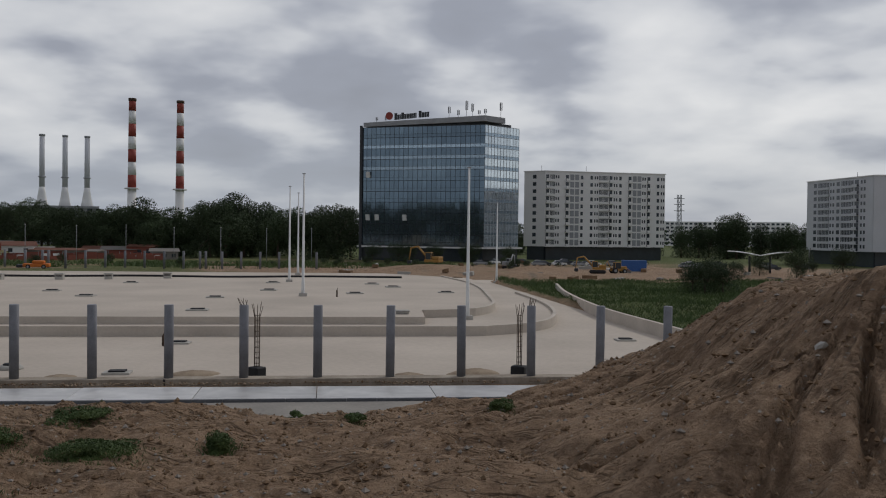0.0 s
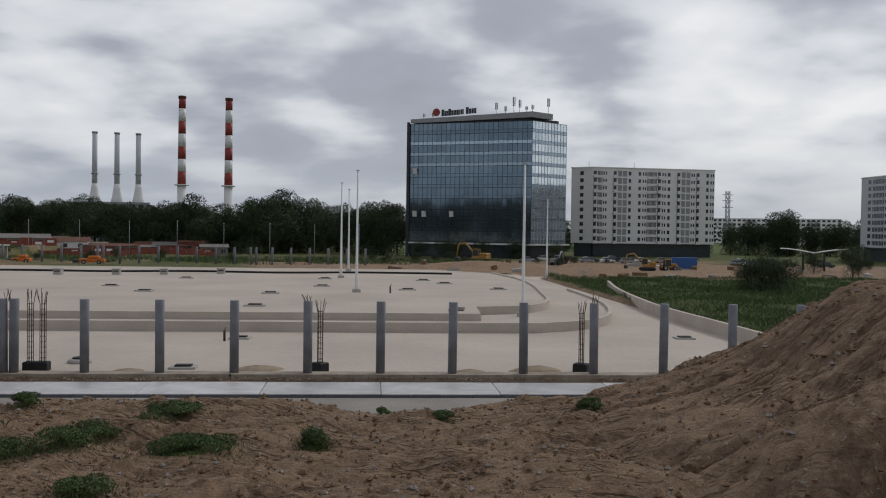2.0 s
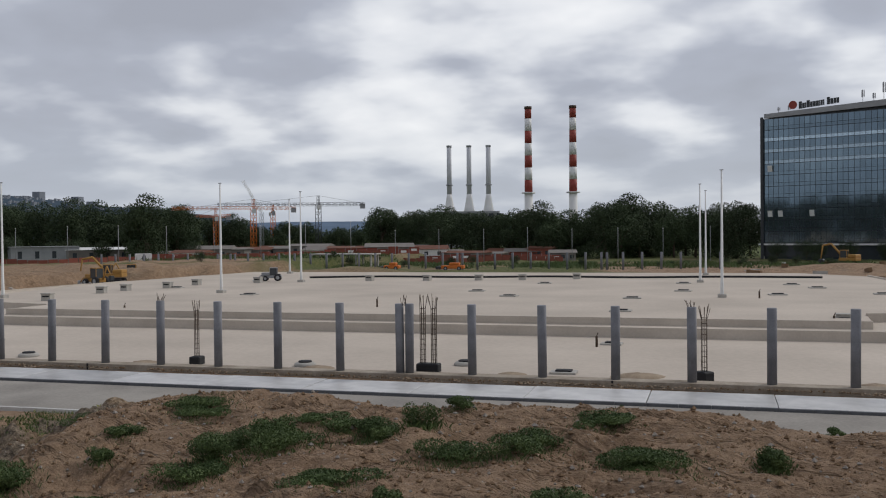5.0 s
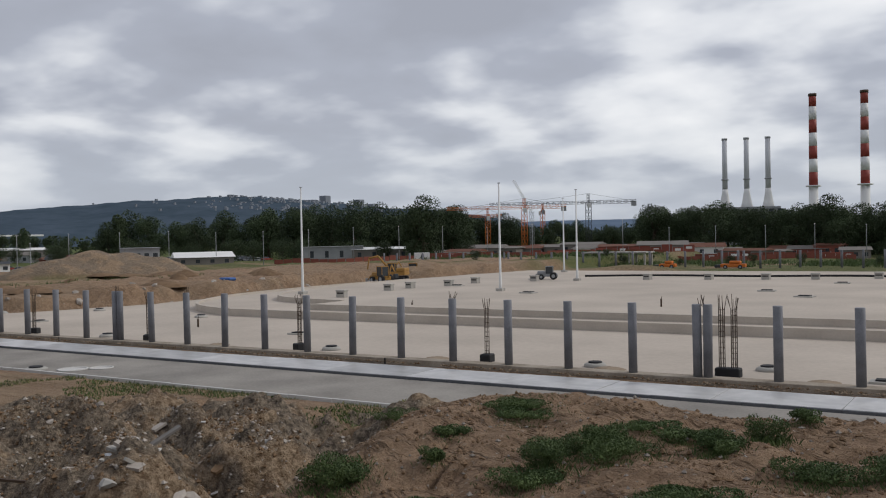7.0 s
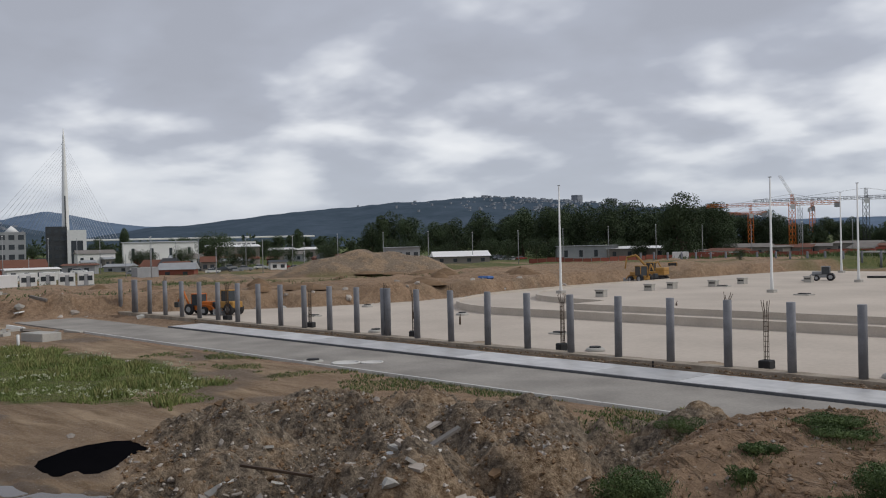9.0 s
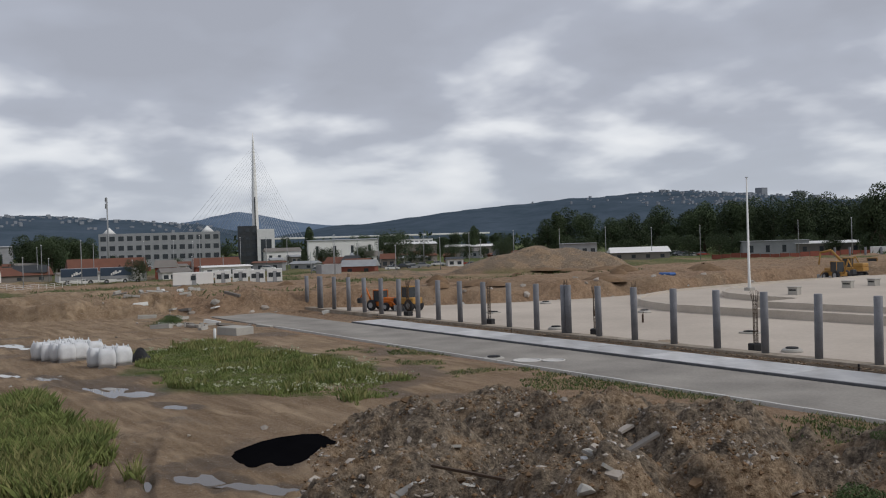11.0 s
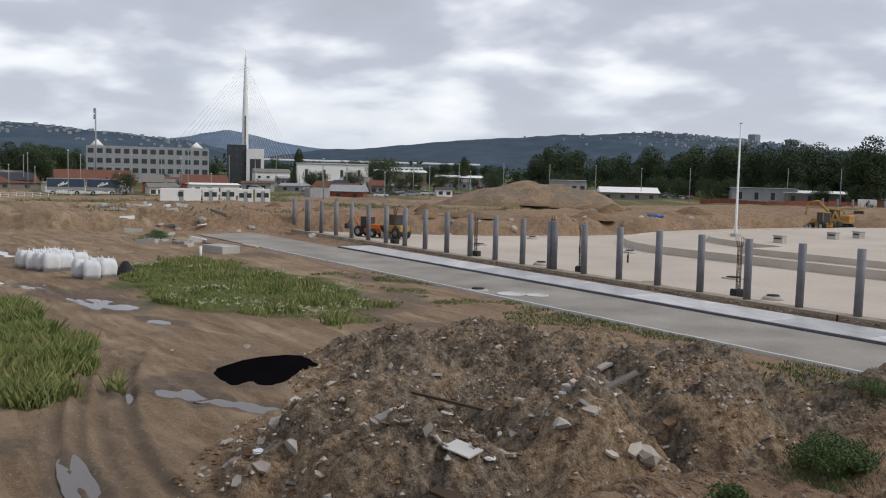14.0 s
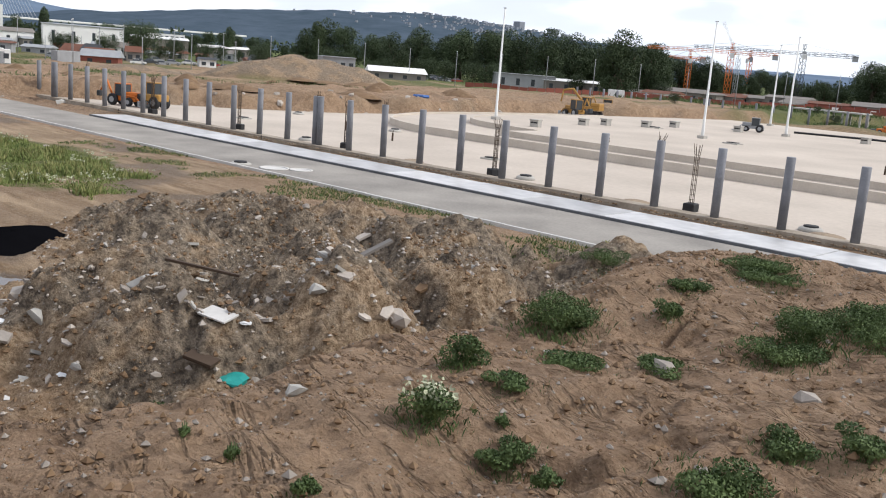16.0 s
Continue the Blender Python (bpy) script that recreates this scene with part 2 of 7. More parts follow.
def smooth_line(points, step=1.0):
    """A Catmull-Rom line through the points."""
    pts = [Vector(p) for p in points]
    pts = [2 * pts[0] - pts[1]] + pts + [2 * pts[-1] - pts[-2]]
    out = []
    for a, b, c, d in zip(pts, pts[1:], pts[2:], pts[3:]):
        n = max(1, int((c - b).length / step))
        for i in range(n):
            t = i / n
            out.append(0.5 * (2 * b + (c - a) * t + (2 * a - 5 * b + 4 * c - d) * t * t + (3 * b - a - 3 * c + d) * t ** 3))
    return out + [pts[-2]]


def ribbon_wall(line, width, z0, z1):
    """A wall of that width along a flat line."""
    bm = bmesh.new()
    rows = []
    for i, p in enumerate(line):
        d = (line[min(i + 1, len(line) - 1)] - line[max(i - 1, 0)]).to_2d().normalized()
        nrm = Vector((-d.y, d.x)) * width / 2
        rows.append([bm.verts.new((p.x + s * nrm.x, p.y + s * nrm.y, z)) for s, z in ((-1, z0), (-1, z1), (1, z1), (1, z0))])
    for a, b in zip(rows, rows[1:]):
        for i in range(4):
            bm.faces.new((a[i], b[i], b[(i + 1) % 4], a[(i + 1) % 4]))
    bm.faces.new(rows[0][::-1]), bm.faces.new(rows[-1])
    bmesh.ops.recalc_face_normals(bm, faces=bm.faces)
    return bm


# ---- the lie of the land ----
def lattice(ix, iy, seed):
    h = (ix * 374761393 + iy * 668265263 + seed * 1442695041) & 0xFFFFFFFF
    h = ((h ^ (h >> 13)) * 1274126177) & 0xFFFFFFFF
    return ((h ^ (h >> 16)) & 0xFFFF) / 65535.0


def vnoise(x, y, seed=0):
    ix, iy = np.floor(x).astype(np.int64), np.floor(y).astype(np.int64)
    fx, fy = x - ix, y - iy
    fx, fy = fx * fx * (3 - 2 * fx), fy * fy * (3 - 2 * fy)
    a = lattice(ix, iy, seed) * (1 - fx) + lattice(ix + 1, iy, seed) * fx
    b = lattice(ix, iy + 1, seed) * (1 - fx) + lattice(ix + 1, iy + 1, seed) * fx
    return (a * (1 - fy) + b * fy) * 2 - 1


def fbm(x, y, size, octaves=4, seed=0, gain=0.5):
    s, amp, f = 0, 1, 1 / size
    for o in range(octaves):
        s = s + amp * vnoise(x * f + 17.3 * o, y * f - 9.1 * o, seed + o)
        amp, f = amp * gain, f * 2.03
    return s


def step01(v, a, b):
    t = np.clip((v - a) / (b - a), 0, 1)
    return t * t * (3 - 2 * t)


def hump(x, y, cx, cy, rx, ry, h, turn=0.0, flat=1.0):
    c, s = math.cos(turn), math.sin(turn)
    u, v = ((x - cx) * c + (y - cy) * s) / rx, (-(x - cx) * s + (y - cy) * c) / ry
    return h * np.clip(1 - np.sqrt(u * u + v * v), 0, None) ** flat


def bank_line(y):
    """x of the toe of the cut bank that closes the works towards the river."""
    return np.interp(y, [4, 12, 20, 28, 34, 39, 48, 70, 84, 112, 140, 165, 400], [-158, -142, -130, -126.5, -126, -124, -117, -105, -102, -103, -100, -93, -90])


ROAD_Z = -0.35


def masks(x, y):
    """Berm and upper ground: how much each counts at a place."""
    x, y = np.asarray(x, float), np.asarray(y, float)
    edge = -19.2 - 0.9 * step01(y, 14, 26) - 2.4 * (1 - step01(y, 11.5, 15.5)) + 0.6 * fbm(x, y, 5, 3, 5)
    berm = step01(x, edge - 2.6, edge + 2.4 + 1.2 * (1 - step01(y, 9, 13)))
    back = 23.4 - 1.3 * np.exp(-((x - 0.9) / 2.3) ** 2) + 0.5 * fbm(x, y, 4, 2, 8)
    berm = berm * (1 - step01(y, back - 1.5, back + 8.5))
    up = step01(bank_line(y) - x + 3.0 * fbm(x, y, 9, 4, 9, 0.6), 0, 3.6)
    return berm, up


HEAP = ((-26.2, 12.4, 4.3, 1.9), (-29.5, 12.5, 4.6, 1.9), (-24.4, 15.8, 4.4, 2.3), (-28, 17.5, 5, 2.2), (-33, 16, 5, 1.9), (-38, 18.8, 4.6, 1.7),
        (-34, 21, 5, 2.0), (-28.5, 22.5, 5, 2.0), (-24.6, 20.5, 4, 1.9), (-39, 22.5, 4.6, 1.5), (-42.8, 20.3, 3.4, 1.1), (-31, 26, 4.5, 1.0), (-25, 25.5, 4.2, 1.3), (-28.8, 9.8, 2.7, 0.9),
        (-38, 27, 5, 1.25), (-31.5, 28, 5, 1.35), (-25, 29, 5, 1.5), (-44, 24.5, 4, 0.8), (-20, 30.5, 4.5, 1.4), (-35, 31, 4, 0.8), (-46, 28, 4, 0.5), (-28, 32.5, 4, 0.9), (-22, 33, 3.6, 0.8), (-41, 30.5, 4, 0.5), (-14, 32, 4, 0.8))
RUTS = ((5.05, 0.08), (5.75, 0.06), (6.45, 0.06), (7.4, 0.10))
PUDDLES = ((-65.5, 13.7, 3.4, 1.2, 20), (-57, 14.9, 1.4, 0.55, 20), (-74.5, 11.3, 1.8, 0.5, 15), (-99, 13, 4, 0.7, 10), (-90, 8.6, 3, 0.4, 10), (-41.4, 9.0, 0.7, 0.3, -15), (-40.5, 10.6, 1.0, 0.45, 30), (-38.0, 12.0, 1.9, 0.35, 30), (-32.6, 5.45, 1.9, 0.3, -5), (-28.6, 5.2, 1.4, 0.4, 0), (-78, 9.4, 1.5, 0.4, 10), (-82, 17.5, 1.6, 0.4, 12), (-27.6, 7.0, 1.1, 0.24, -12), (-26.4, 5.5, 1.2, 0.3, -8))


def heap(x, y):
    wx, wy = x + 0.6 * fbm(x, y, 2.6, 3, 71), y + 0.6 * fbm(x, y, 2.6, 3, 72)
    h = 0 * x
    for cx, cy, r, hh in HEAP:
        d = np.hypot(wx - cx, wy - cy) / r
        h = np.maximum(h, np.maximum(0.38 * hh * np.clip(1 - (0.9 * d) ** 1.6, 0, None), 1.35 * hh * np.clip(1 - (1.3 * d) ** 1.2, 0, None)))
    return h


def ground_z(x, y):
    x, y = np.asarray(x, float), np.asarray(y, float)
    berm, up = masks(x, y)
    z = -0.42 + 0.05 * fbm(x, y, 8, 3, 1) + 0.05 * step01(y, 30, 36)
    # deep wheel ruts that bend round the heap
    bend = 0.0103 * np.minimum(x + 28.8, 0) ** 2 + 0.12 * fbm(x, 0 * y, 3.0, 3, 70)
    here = step01(-x, 19, 23) * step01(x, -54, -46)
    for y0, dep in RUTS:
        off = y - y0 - bend
        z = z + here * dep * (1 + 0.35 * fbm(x, y, 0.9, 3, 76)) * (0.65 * np.exp(-((np.abs(off) - 0.34) / 0.14) ** 2) - np.exp(-(off / 0.2) ** 2))
    # tracks worn along the muddy way, and the hollows that hold water
    wob = 1.3 * fbm(x, y * 0.3, 14, 2, 73)
    for yc, bend, dep in ((8.2, 0.010, 0.09), (10.1, 0.010, 0.09), (11.6, -0.03, 0.07), (13.4, -0.03, 0.07), (6.0, 0.02, 0.06), (16.8, -0.05, 0.05), (18.6, -0.05, 0.05)):
        off = y - (yc + bend * (x + 50) + 2.2 * np.sin((x + 60) / 17.0) + wob)
        z = z + (dep * (0.6 * np.exp(-((np.abs(off) - 0.5) / 0.2) ** 2) - np.exp(-(off / 0.3) ** 2)) * step01(-x, 34, 42) * step01(x, -125, -110)) * step01(fbm(x, y, 9, 2, 74), -0.5, 0.3)
    low = step01(-x, 20, 26) * (y < 30)
    z = z + low * (0.05 * fbm(x, y, 1.3, 5, 75, 0.65))
    for px, py, rx, ry, turn in PUDDLES:
        c, s = math.cos(radians(turn)), math.sin(radians(turn))
        u, v = ((x - px) * c + (y - py) * s) / rx, (-(x - px) * s + (y - py) * c) / ry
        z = z - 0.12 * step01(1.5 - np.sqrt(u * u + v * v), 0.0, 1.2)
    # made ground under road and yard
    z = np.where((y > 37.4) & (y < 49.5) & (x > -118), np.minimum(z, ROAD_Z - 0.3), z)
    z = np.where((y > 51.2) & (y < 163) & (x > bank_line(y) + 1) & (x < 27), np.minimum(z, -0.5), z)
    hp = heap(x, y)
    z = z + hp + step01(hp, 0.02, 0.4) * (0.85 * (0.4 - np.abs(fbm(x, y, 2.9, 4, 21, 0.55))) + 0.15 * fbm(x, y, 0.8, 4, 22, 0.65) + 0.22 * np.clip(fbm(x, y, 0.5, 3, 23, 0.6) - 0.45, 0, None))
    top = 3.5 - 0.11 * np.clip(-11.5 - x, 0, 9) * (1 - step01(y, 10, 15)) - 0.08 * step01(-y, -11, -5) + 0.20 * fbm(x, y, 5, 4, 2) + 0.20 * (0.4 - np.abs(fbm(x, y, 2.6, 4, 3, 0.55))) + 0.12 * np.exp(-((x - 2.0) / 1.6) ** 2) + 0.3 * np.exp(-((x + 13.6) / 2.0) ** 2 - ((y - 22.5) / 3.0) ** 2) + 0.15 * np.exp(-((x + 9.5) / 2.0) ** 2)
    top = top - 0.75 * np.exp(-((y - 14.6 - 0.12 * (x + 16)) / 2.3) ** 2) * (1 - step01(x, -15, -8))
    z = np.maximum(z, z * (1 - berm) + top * berm)
    wx, wy = x + 0.25 * fbm(x, y, 2.5, 3, 33), y + 0.25 * fbm(x, y, 2.5, 3, 34)
    d = np.hypot(wx - 16, wy - 18)
    mound = np.interp(d, [0, 2.4, 4.2, 5.6, 6.6, 7.7, 9.0, 10.3, 13, 16, 22], [7.35, 7.2, 7.0, 6.6, 5.85, 5.05, 4.5, 4.05, 3.0, 1.2, -3]) + 0.1 * fbm(x, y, 2, 4, 31)
    # a spur that runs down the near face
    ang = np.arctan2(y - 18, x - 16)
    mound = mound + 0.85 * np.exp(-((ang + 2.6) / 0.26) ** 2) * step01(d, 2.5, 6.0) * (1 - step01(d, 9, 14))
    on_mound = step01(mound - z, 0.0, 0.3)
    z = np.maximum(z, np.where(y < 34, mound, -9))
    # gullies washed down the slopes
    gul_m = np.clip(1 - np.abs(vnoise(ang * 8.5 + 0.55 * fbm(x, y, 2.2, 3, 43), d * 0.2, 44)) * 5.0, 0, 1)
    gul_b = np.clip(1 - np.abs(vnoise(y * 1.25 + 0.3 * x + 0.55 * fbm(x, y, 2.2, 3, 45), x * 0.2, 46)) * 4.0, 0, 1)
    soft = np.clip(berm * 1.3, 0, 1)
    z = z + np.clip(soft + on_mound, 0, 1) * (0.09 * fbm(x, y, 2.2, 3, 41, 0.5) + 0.08 * (0.3 - np.abs(fbm(x, y, 1.2, 4, 50, 0.6))) + 0.14 * np.clip(fbm(x, y, 0.55, 3, 49, 0.6) - 0.6, 0, None))
    z = z - 0.08 * on_mound * gul_m * step01(fbm(x, y, 3.5, 2, 47), -0.5, 0.2) - 0.1 * soft * (1 - on_mound) * gul_b * step01(fbm(x, y, 3.5, 2, 48), -0.5, 0.2)
    # the railway platform under the camera
    z = np.where((y < 1.0) & (x > -17), np.maximum(z, 6.0 - 3.0 * step01(y, 0.5, 1.0)), z)
    # upper ground behind the cut bank
    far = np.clip((bank_line(y) - x) / 90, 0, 1)
    z = z + up * (2.5 - 1.7 * far + 0.5 * fbm(x, y, 9, 4, 11, 0.6) + 0.45 * (1 - far) * (0.4 - np.abs(fbm(x, y, 5, 4, 16, 0.6)))) * step01(y, 6, 15)
    z = z + hump(x, y, -156, 117, 20, 10, 5.3, 1.0, 0.7) * (1 + 0.12 * fbm(x, y, 4, 4, 12))
    z = z + hump(x, y, -176, 96, 16, 7, 1.6, 1.0, 0.9) * (1 + 0.1 * fbm(x, y, 4, 4, 13))
    # rough ground beyond the yard, the grass field beside it
    out = step01(y, 162, 172)
    z = z + out * (0.3 + 0.3 * fbm(x, y, 9, 3, 14) - 0.6 * step01(y, 210, 260))
    z = z + hump(x, y, 22, 205, 16, 8, 1.9, 0.0, 0.8) + hump(x, y, 50, 215, 9, 6, 1.4, 0.4, 0.8) + hump(x, y, 38, 178, 8, 4, 1.1, 0.2, 0.8) + hump(x, y, 6, 186, 10, 4, 1.0, 0.1, 0.8) + hump(x, y, 75, 222, 12, 6, 1.5, 0.3, 0.8) + hump(x, y, -74, 178, 14, 6, 1.6, 0.1, 0.8)
    z = z + step01(x, 27.6, 28.4) * step01(y, 52, 56) * (1 - step01(y, 150, 165)) * (0.75 + 0.25 * fbm(x, y, 7, 3, 15))
    return z


def gz(x, y):
    return float(ground_z(np.array([float(x)]), np.array([float(y)]))[0])


def bearing(az, dist, ox=0.5, oy=-2.1):
    """A place by its compass angle (degrees from +x) and distance from the platform's end."""
    return ox + dist * math.cos(radians(az)), oy + dist * math.sin(radians(az))


# ---- ground ----
def spread(a, b, fine, lo, hi, grow=1.16):
    v = list(np.arange(a, b, fine))
    s = fine
    while v[-1] < hi - fine:
        s *= grow
        v.append(v[-1] + s)
    s = fine
    while v[0] > lo:
        s *= grow
        v.insert(0, v[0] - s)
    return np.array(v)


def soil_material():
    m = bpy.data.materials.new("bare_soil")
    m.use_nodes = True
    nt = m.node_tree
    b = nt.nodes["Principled BSDF"]
    N, L = nt.nodes.new, nt.links.new
    tc = N("ShaderNodeTexCoord")

    def tex(scale, detail=6.0, rough=0.6):
        n = N("ShaderNodeTexNoise")
        n.inputs["Scale"].default_value, n.inputs["Detail"].default_value, n.inputs["Roughness"].default_value = scale, detail, rough
        L(tc.outputs["Object"], n.inputs["Vector"])
        return n.outputs["Fac"]

    def rng(v, a, b2, lo=0.0, hi=1.0):
        r = N("ShaderNodeMapRange")
        for k, q in (("From Min", a), ("From Max", b2), ("To Min", lo), ("To Max", hi)):
            r.inputs[k].default_value = q
        L(v, r.inputs["Value"])
        return r.outputs[0]

    def mix(f, a, b2):
        n = N("ShaderNodeMix"); n.data_type = "RGBA"
        L(f, n.inputs["Factor"])
        for k, q in (("A", a), ("B", b2)):
            if isinstance(q, tuple):
                n.inputs[k].default_value = (*q, 1)
            else:
                L(q, n.inputs[k])
        return n.outputs["Result"]

    def attr(name):
        a = N("ShaderNodeAttribute"); a.attribute_name = name
        return a.outputs["Fac"]

    big, mid, small = tex(0.22), tex(1.7), tex(14.0, 4.0, 0.7)
    grit = tex(4.5, 8.0, 0.72)
    soil = mix(rng(mid, 0.35, 0.65), (0.171, 0.112, 0.073), (0.348, 0.240, 0.161))
    soil = mix(rng(grit, 0.46, 0.68, 0, 0.6), soil, (0.456, 0.338, 0.238))
    soil = mix(rng(big, 0.45, 0.7, 0, 0.7), soil, (0.382, 0.272, 0.185))
    rub = mix(rng(grit, 0.40, 0.62), (0.088, 0.071, 0.056), (0.35, 0.285, 0.215))
    tan = mix(rng(grit, 0.38, 0.62), (0.17, 0.115, 0.072), (0.46, 0.355, 0.25))
    rub = mix(rng(tex(0.38, 5.0), 0.49, 0.58), rub, tan)
    col = mix(attr("rubble"), soil, rub)
    # trodden mud, streaked along the way of the wheels
    mp = N("ShaderNodeMapping"); mp.inputs["Scale"].default_value = (0.13, 0.9, 1.0); mp.inputs["Rotation"].default_value = (0, 0, radians(-8))
    L(tc.outputs["Object"], mp.inputs[0])
    st = N("ShaderNodeTexNoise"); st.inputs["Scale"].default_value, st.inputs["Detail"].default_value, st.inputs["Roughness"].default_value, st.inputs["Distortion"].default_value = 1.0, 7.0, 0.62, 0.6
    L(mp.outputs[0], st.inputs["Vector"])
    mud = mix(rng(st.outputs["Fac"], 0.38, 0.62), (0.20, 0.135, 0.082), (0.46, 0.345, 0.235))
    mud = mix(rng(big, 0.42, 0.62, 0.0, 0.7), mud, (0.23, 0.162, 0.107))
    mud = mix(rng(grit, 0.45, 0.68, 0.0, 0.6), mud, (0.36, 0.285, 0.21))
    col = mix(attr("mud"), col, mud)
    damp = mix(rng(mid, 0.3, 0.7), (0.10, 0.072, 0.05), (0.15, 0.11, 0.078))
    col = mix(attr("wet"), col, damp)
    turf = mix(rng(mid, 0.35, 0.65), (0.055, 0.085, 0.025), (0.12, 0.13, 0.045))
    col = mix(attr("turf"), col, turf)
    vor = N("ShaderNodeTexVoronoi"); vor.inputs["Scale"].default_value = 4.2
    L(tc.outputs["Object"], vor.inputs["Vector"])
    peb = N("ShaderNodeMath"); peb.operation = "MULTIPLY"
    L(rng(vor.outputs["Distance"], 0.13, 0.2, 1.0, 0.0), peb.inputs[0]); L(rng(small, 0.47, 0.58), peb.inputs[1])
    col = mix(peb.outputs[0], col, (0.40, 0.36, 0.31))
    hs = N("ShaderNodeHueSaturation"); hs.inputs["Saturation"].default_value = 1.08
    L(rng(small, 0.3, 0.7, 0.8, 1.18), hs.inputs["Value"]); L(col, hs.inputs["Color"])
    L(hs.outputs[0], b.inputs["Base Color"])
    L(rng(attr("wet"), 0, 1, 0.95, 0.5), b.inputs["Roughness"])
    b.inputs["Specular IOR Level"].default_value = 0.25
    add = N("ShaderNodeMath"); add.operation = "ADD"
    L(small, add.inputs[0]); L(grit, add.inputs[1])
    bp = N("ShaderNodeBump"); bp.inputs["Strength"].default_value, bp.inputs["Distance"].default_value = 0.9, 0.16
    L(add.outputs[0], bp.inputs["Height"])
    # runnels that follow the fall of the slope
    fl = N("ShaderNodeAttribute"); fl.attribute_name = "flow"
    n = N("ShaderNodeTexNoise")
    n.inputs["Scale"].default_value, n.inputs["Detail"].default_value, n.inputs["Roughness"].default_value, n.inputs["Distortion"].default_value = 1.6, 3.5, 0.52, 0.5
    L(fl.outputs["Vector"], n.inputs["Vector"])
    sub = N("ShaderNodeMath"); sub.operation = "SUBTRACT"; sub.inputs[1].default_value = 0.5
    ab = N("ShaderNodeMath"); ab.operation = "ABSOLUTE"
    L(n.outputs["Fac"], sub.inputs[0]); L(sub.outputs[0], ab.inputs[0])
    bp2 = N("ShaderNodeBump"); bp2.inputs["Distance"].default_value = 0.25
    L(rng(ab.outputs[0], 0.0, 0.055), bp2.inputs["Height"]); here = N("ShaderNodeMath"); here.operation = "MULTIPLY"
    L(attr("slope"), here.inputs[0]); L(rng(tex(0.6, 3.0), 0.38, 0.53, 0.1, 0.95), here.inputs[1]); L(here.outputs[0], bp2.inputs["Strength"])
    L(bp.outputs[0], bp2.inputs["Normal"]); L(bp2.outputs[0], b.inputs["Normal"])
    return m


M_SOIL = soil_material()


def runnels(x0, x1, y0, y1, step):
    """Thin gullies that follow the fall of the ground: noise smeared along the slope, then ridged."""
    gx, gy = np.arange(x0, x1, step), np.arange(y0, y1, step)
    X, Y = np.meshgrid(gx, gy)
    h = ground_z(X, Y)
    for _ in range(70):
        h = (h + np.roll(h, 1, 0) + np.roll(h, -1, 0) + np.roll(h, 1, 1) + np.roll(h, -1, 1)) / 5
    dy, dx = np.gradient(h, step)
    steep = np.hypot(dx, dy)
    ux, uy = dx / (steep + 1e-6), dy / (steep + 1e-6)
    rnd = np.random.default_rng(17)
    grain = rnd.random(X.shape)
    for _ in range(2):
        grain = (2 * grain + np.roll(grain, 1, 0) + np.roll(grain, -1, 0) + np.roll(grain, 1, 1) + np.roll(grain, -1, 1)) / 6
    ny, nx = X.shape
    total, count = grain.copy(), 1
    for sign in (1, -1):
        i, j = np.mgrid[0:ny, 0:nx].astype(float)
        for _ in range(30):
            a, b = np.clip(i, 0, ny - 1).astype(int), np.clip(j, 0, nx - 1).astype(int)
            i, j = i + sign * uy[a, b], j + sign * ux[a, b]
            total = total + grain[np.clip(i, 0, ny - 1).astype(int), np.clip(j, 0, nx - 1).astype(int)]
            count += 1
    v = total / count
    v = (v - v.mean()) / v.std()
    cut = np.clip(-v - 0.75, 0, 1.5) / 1.5
    return gx, gy, cut * step01(steep, 0.08, 0.35), np.clip(v, -2, 2) * step01(steep, 0.05, 0.3)


def sample(gx, gy, V, X, Y):
    """The gridded values V at X, Y, nought outside the grid."""
    st = gx[1] - gx[0]
    u, v = (X - gx[0]) / st, (Y - gy[0]) / st
    ok = (u > 0) & (v > 0) & (u < len(gx) - 2) & (v < len(gy) - 2)
    u, v = np.where(ok, u, 0), np.where(ok, v, 0)
    i, j = v.astype(int), u.astype(int)
    fu, fv = u - j, v - i
    q = V[i, j] * (1 - fu) * (1 - fv) + V[i, j + 1] * fu * (1 - fv) + V[i + 1, j] * (1 - fu) * fv + V[i + 1, j + 1] * fu * fv
    return np.where(ok, q, 0)


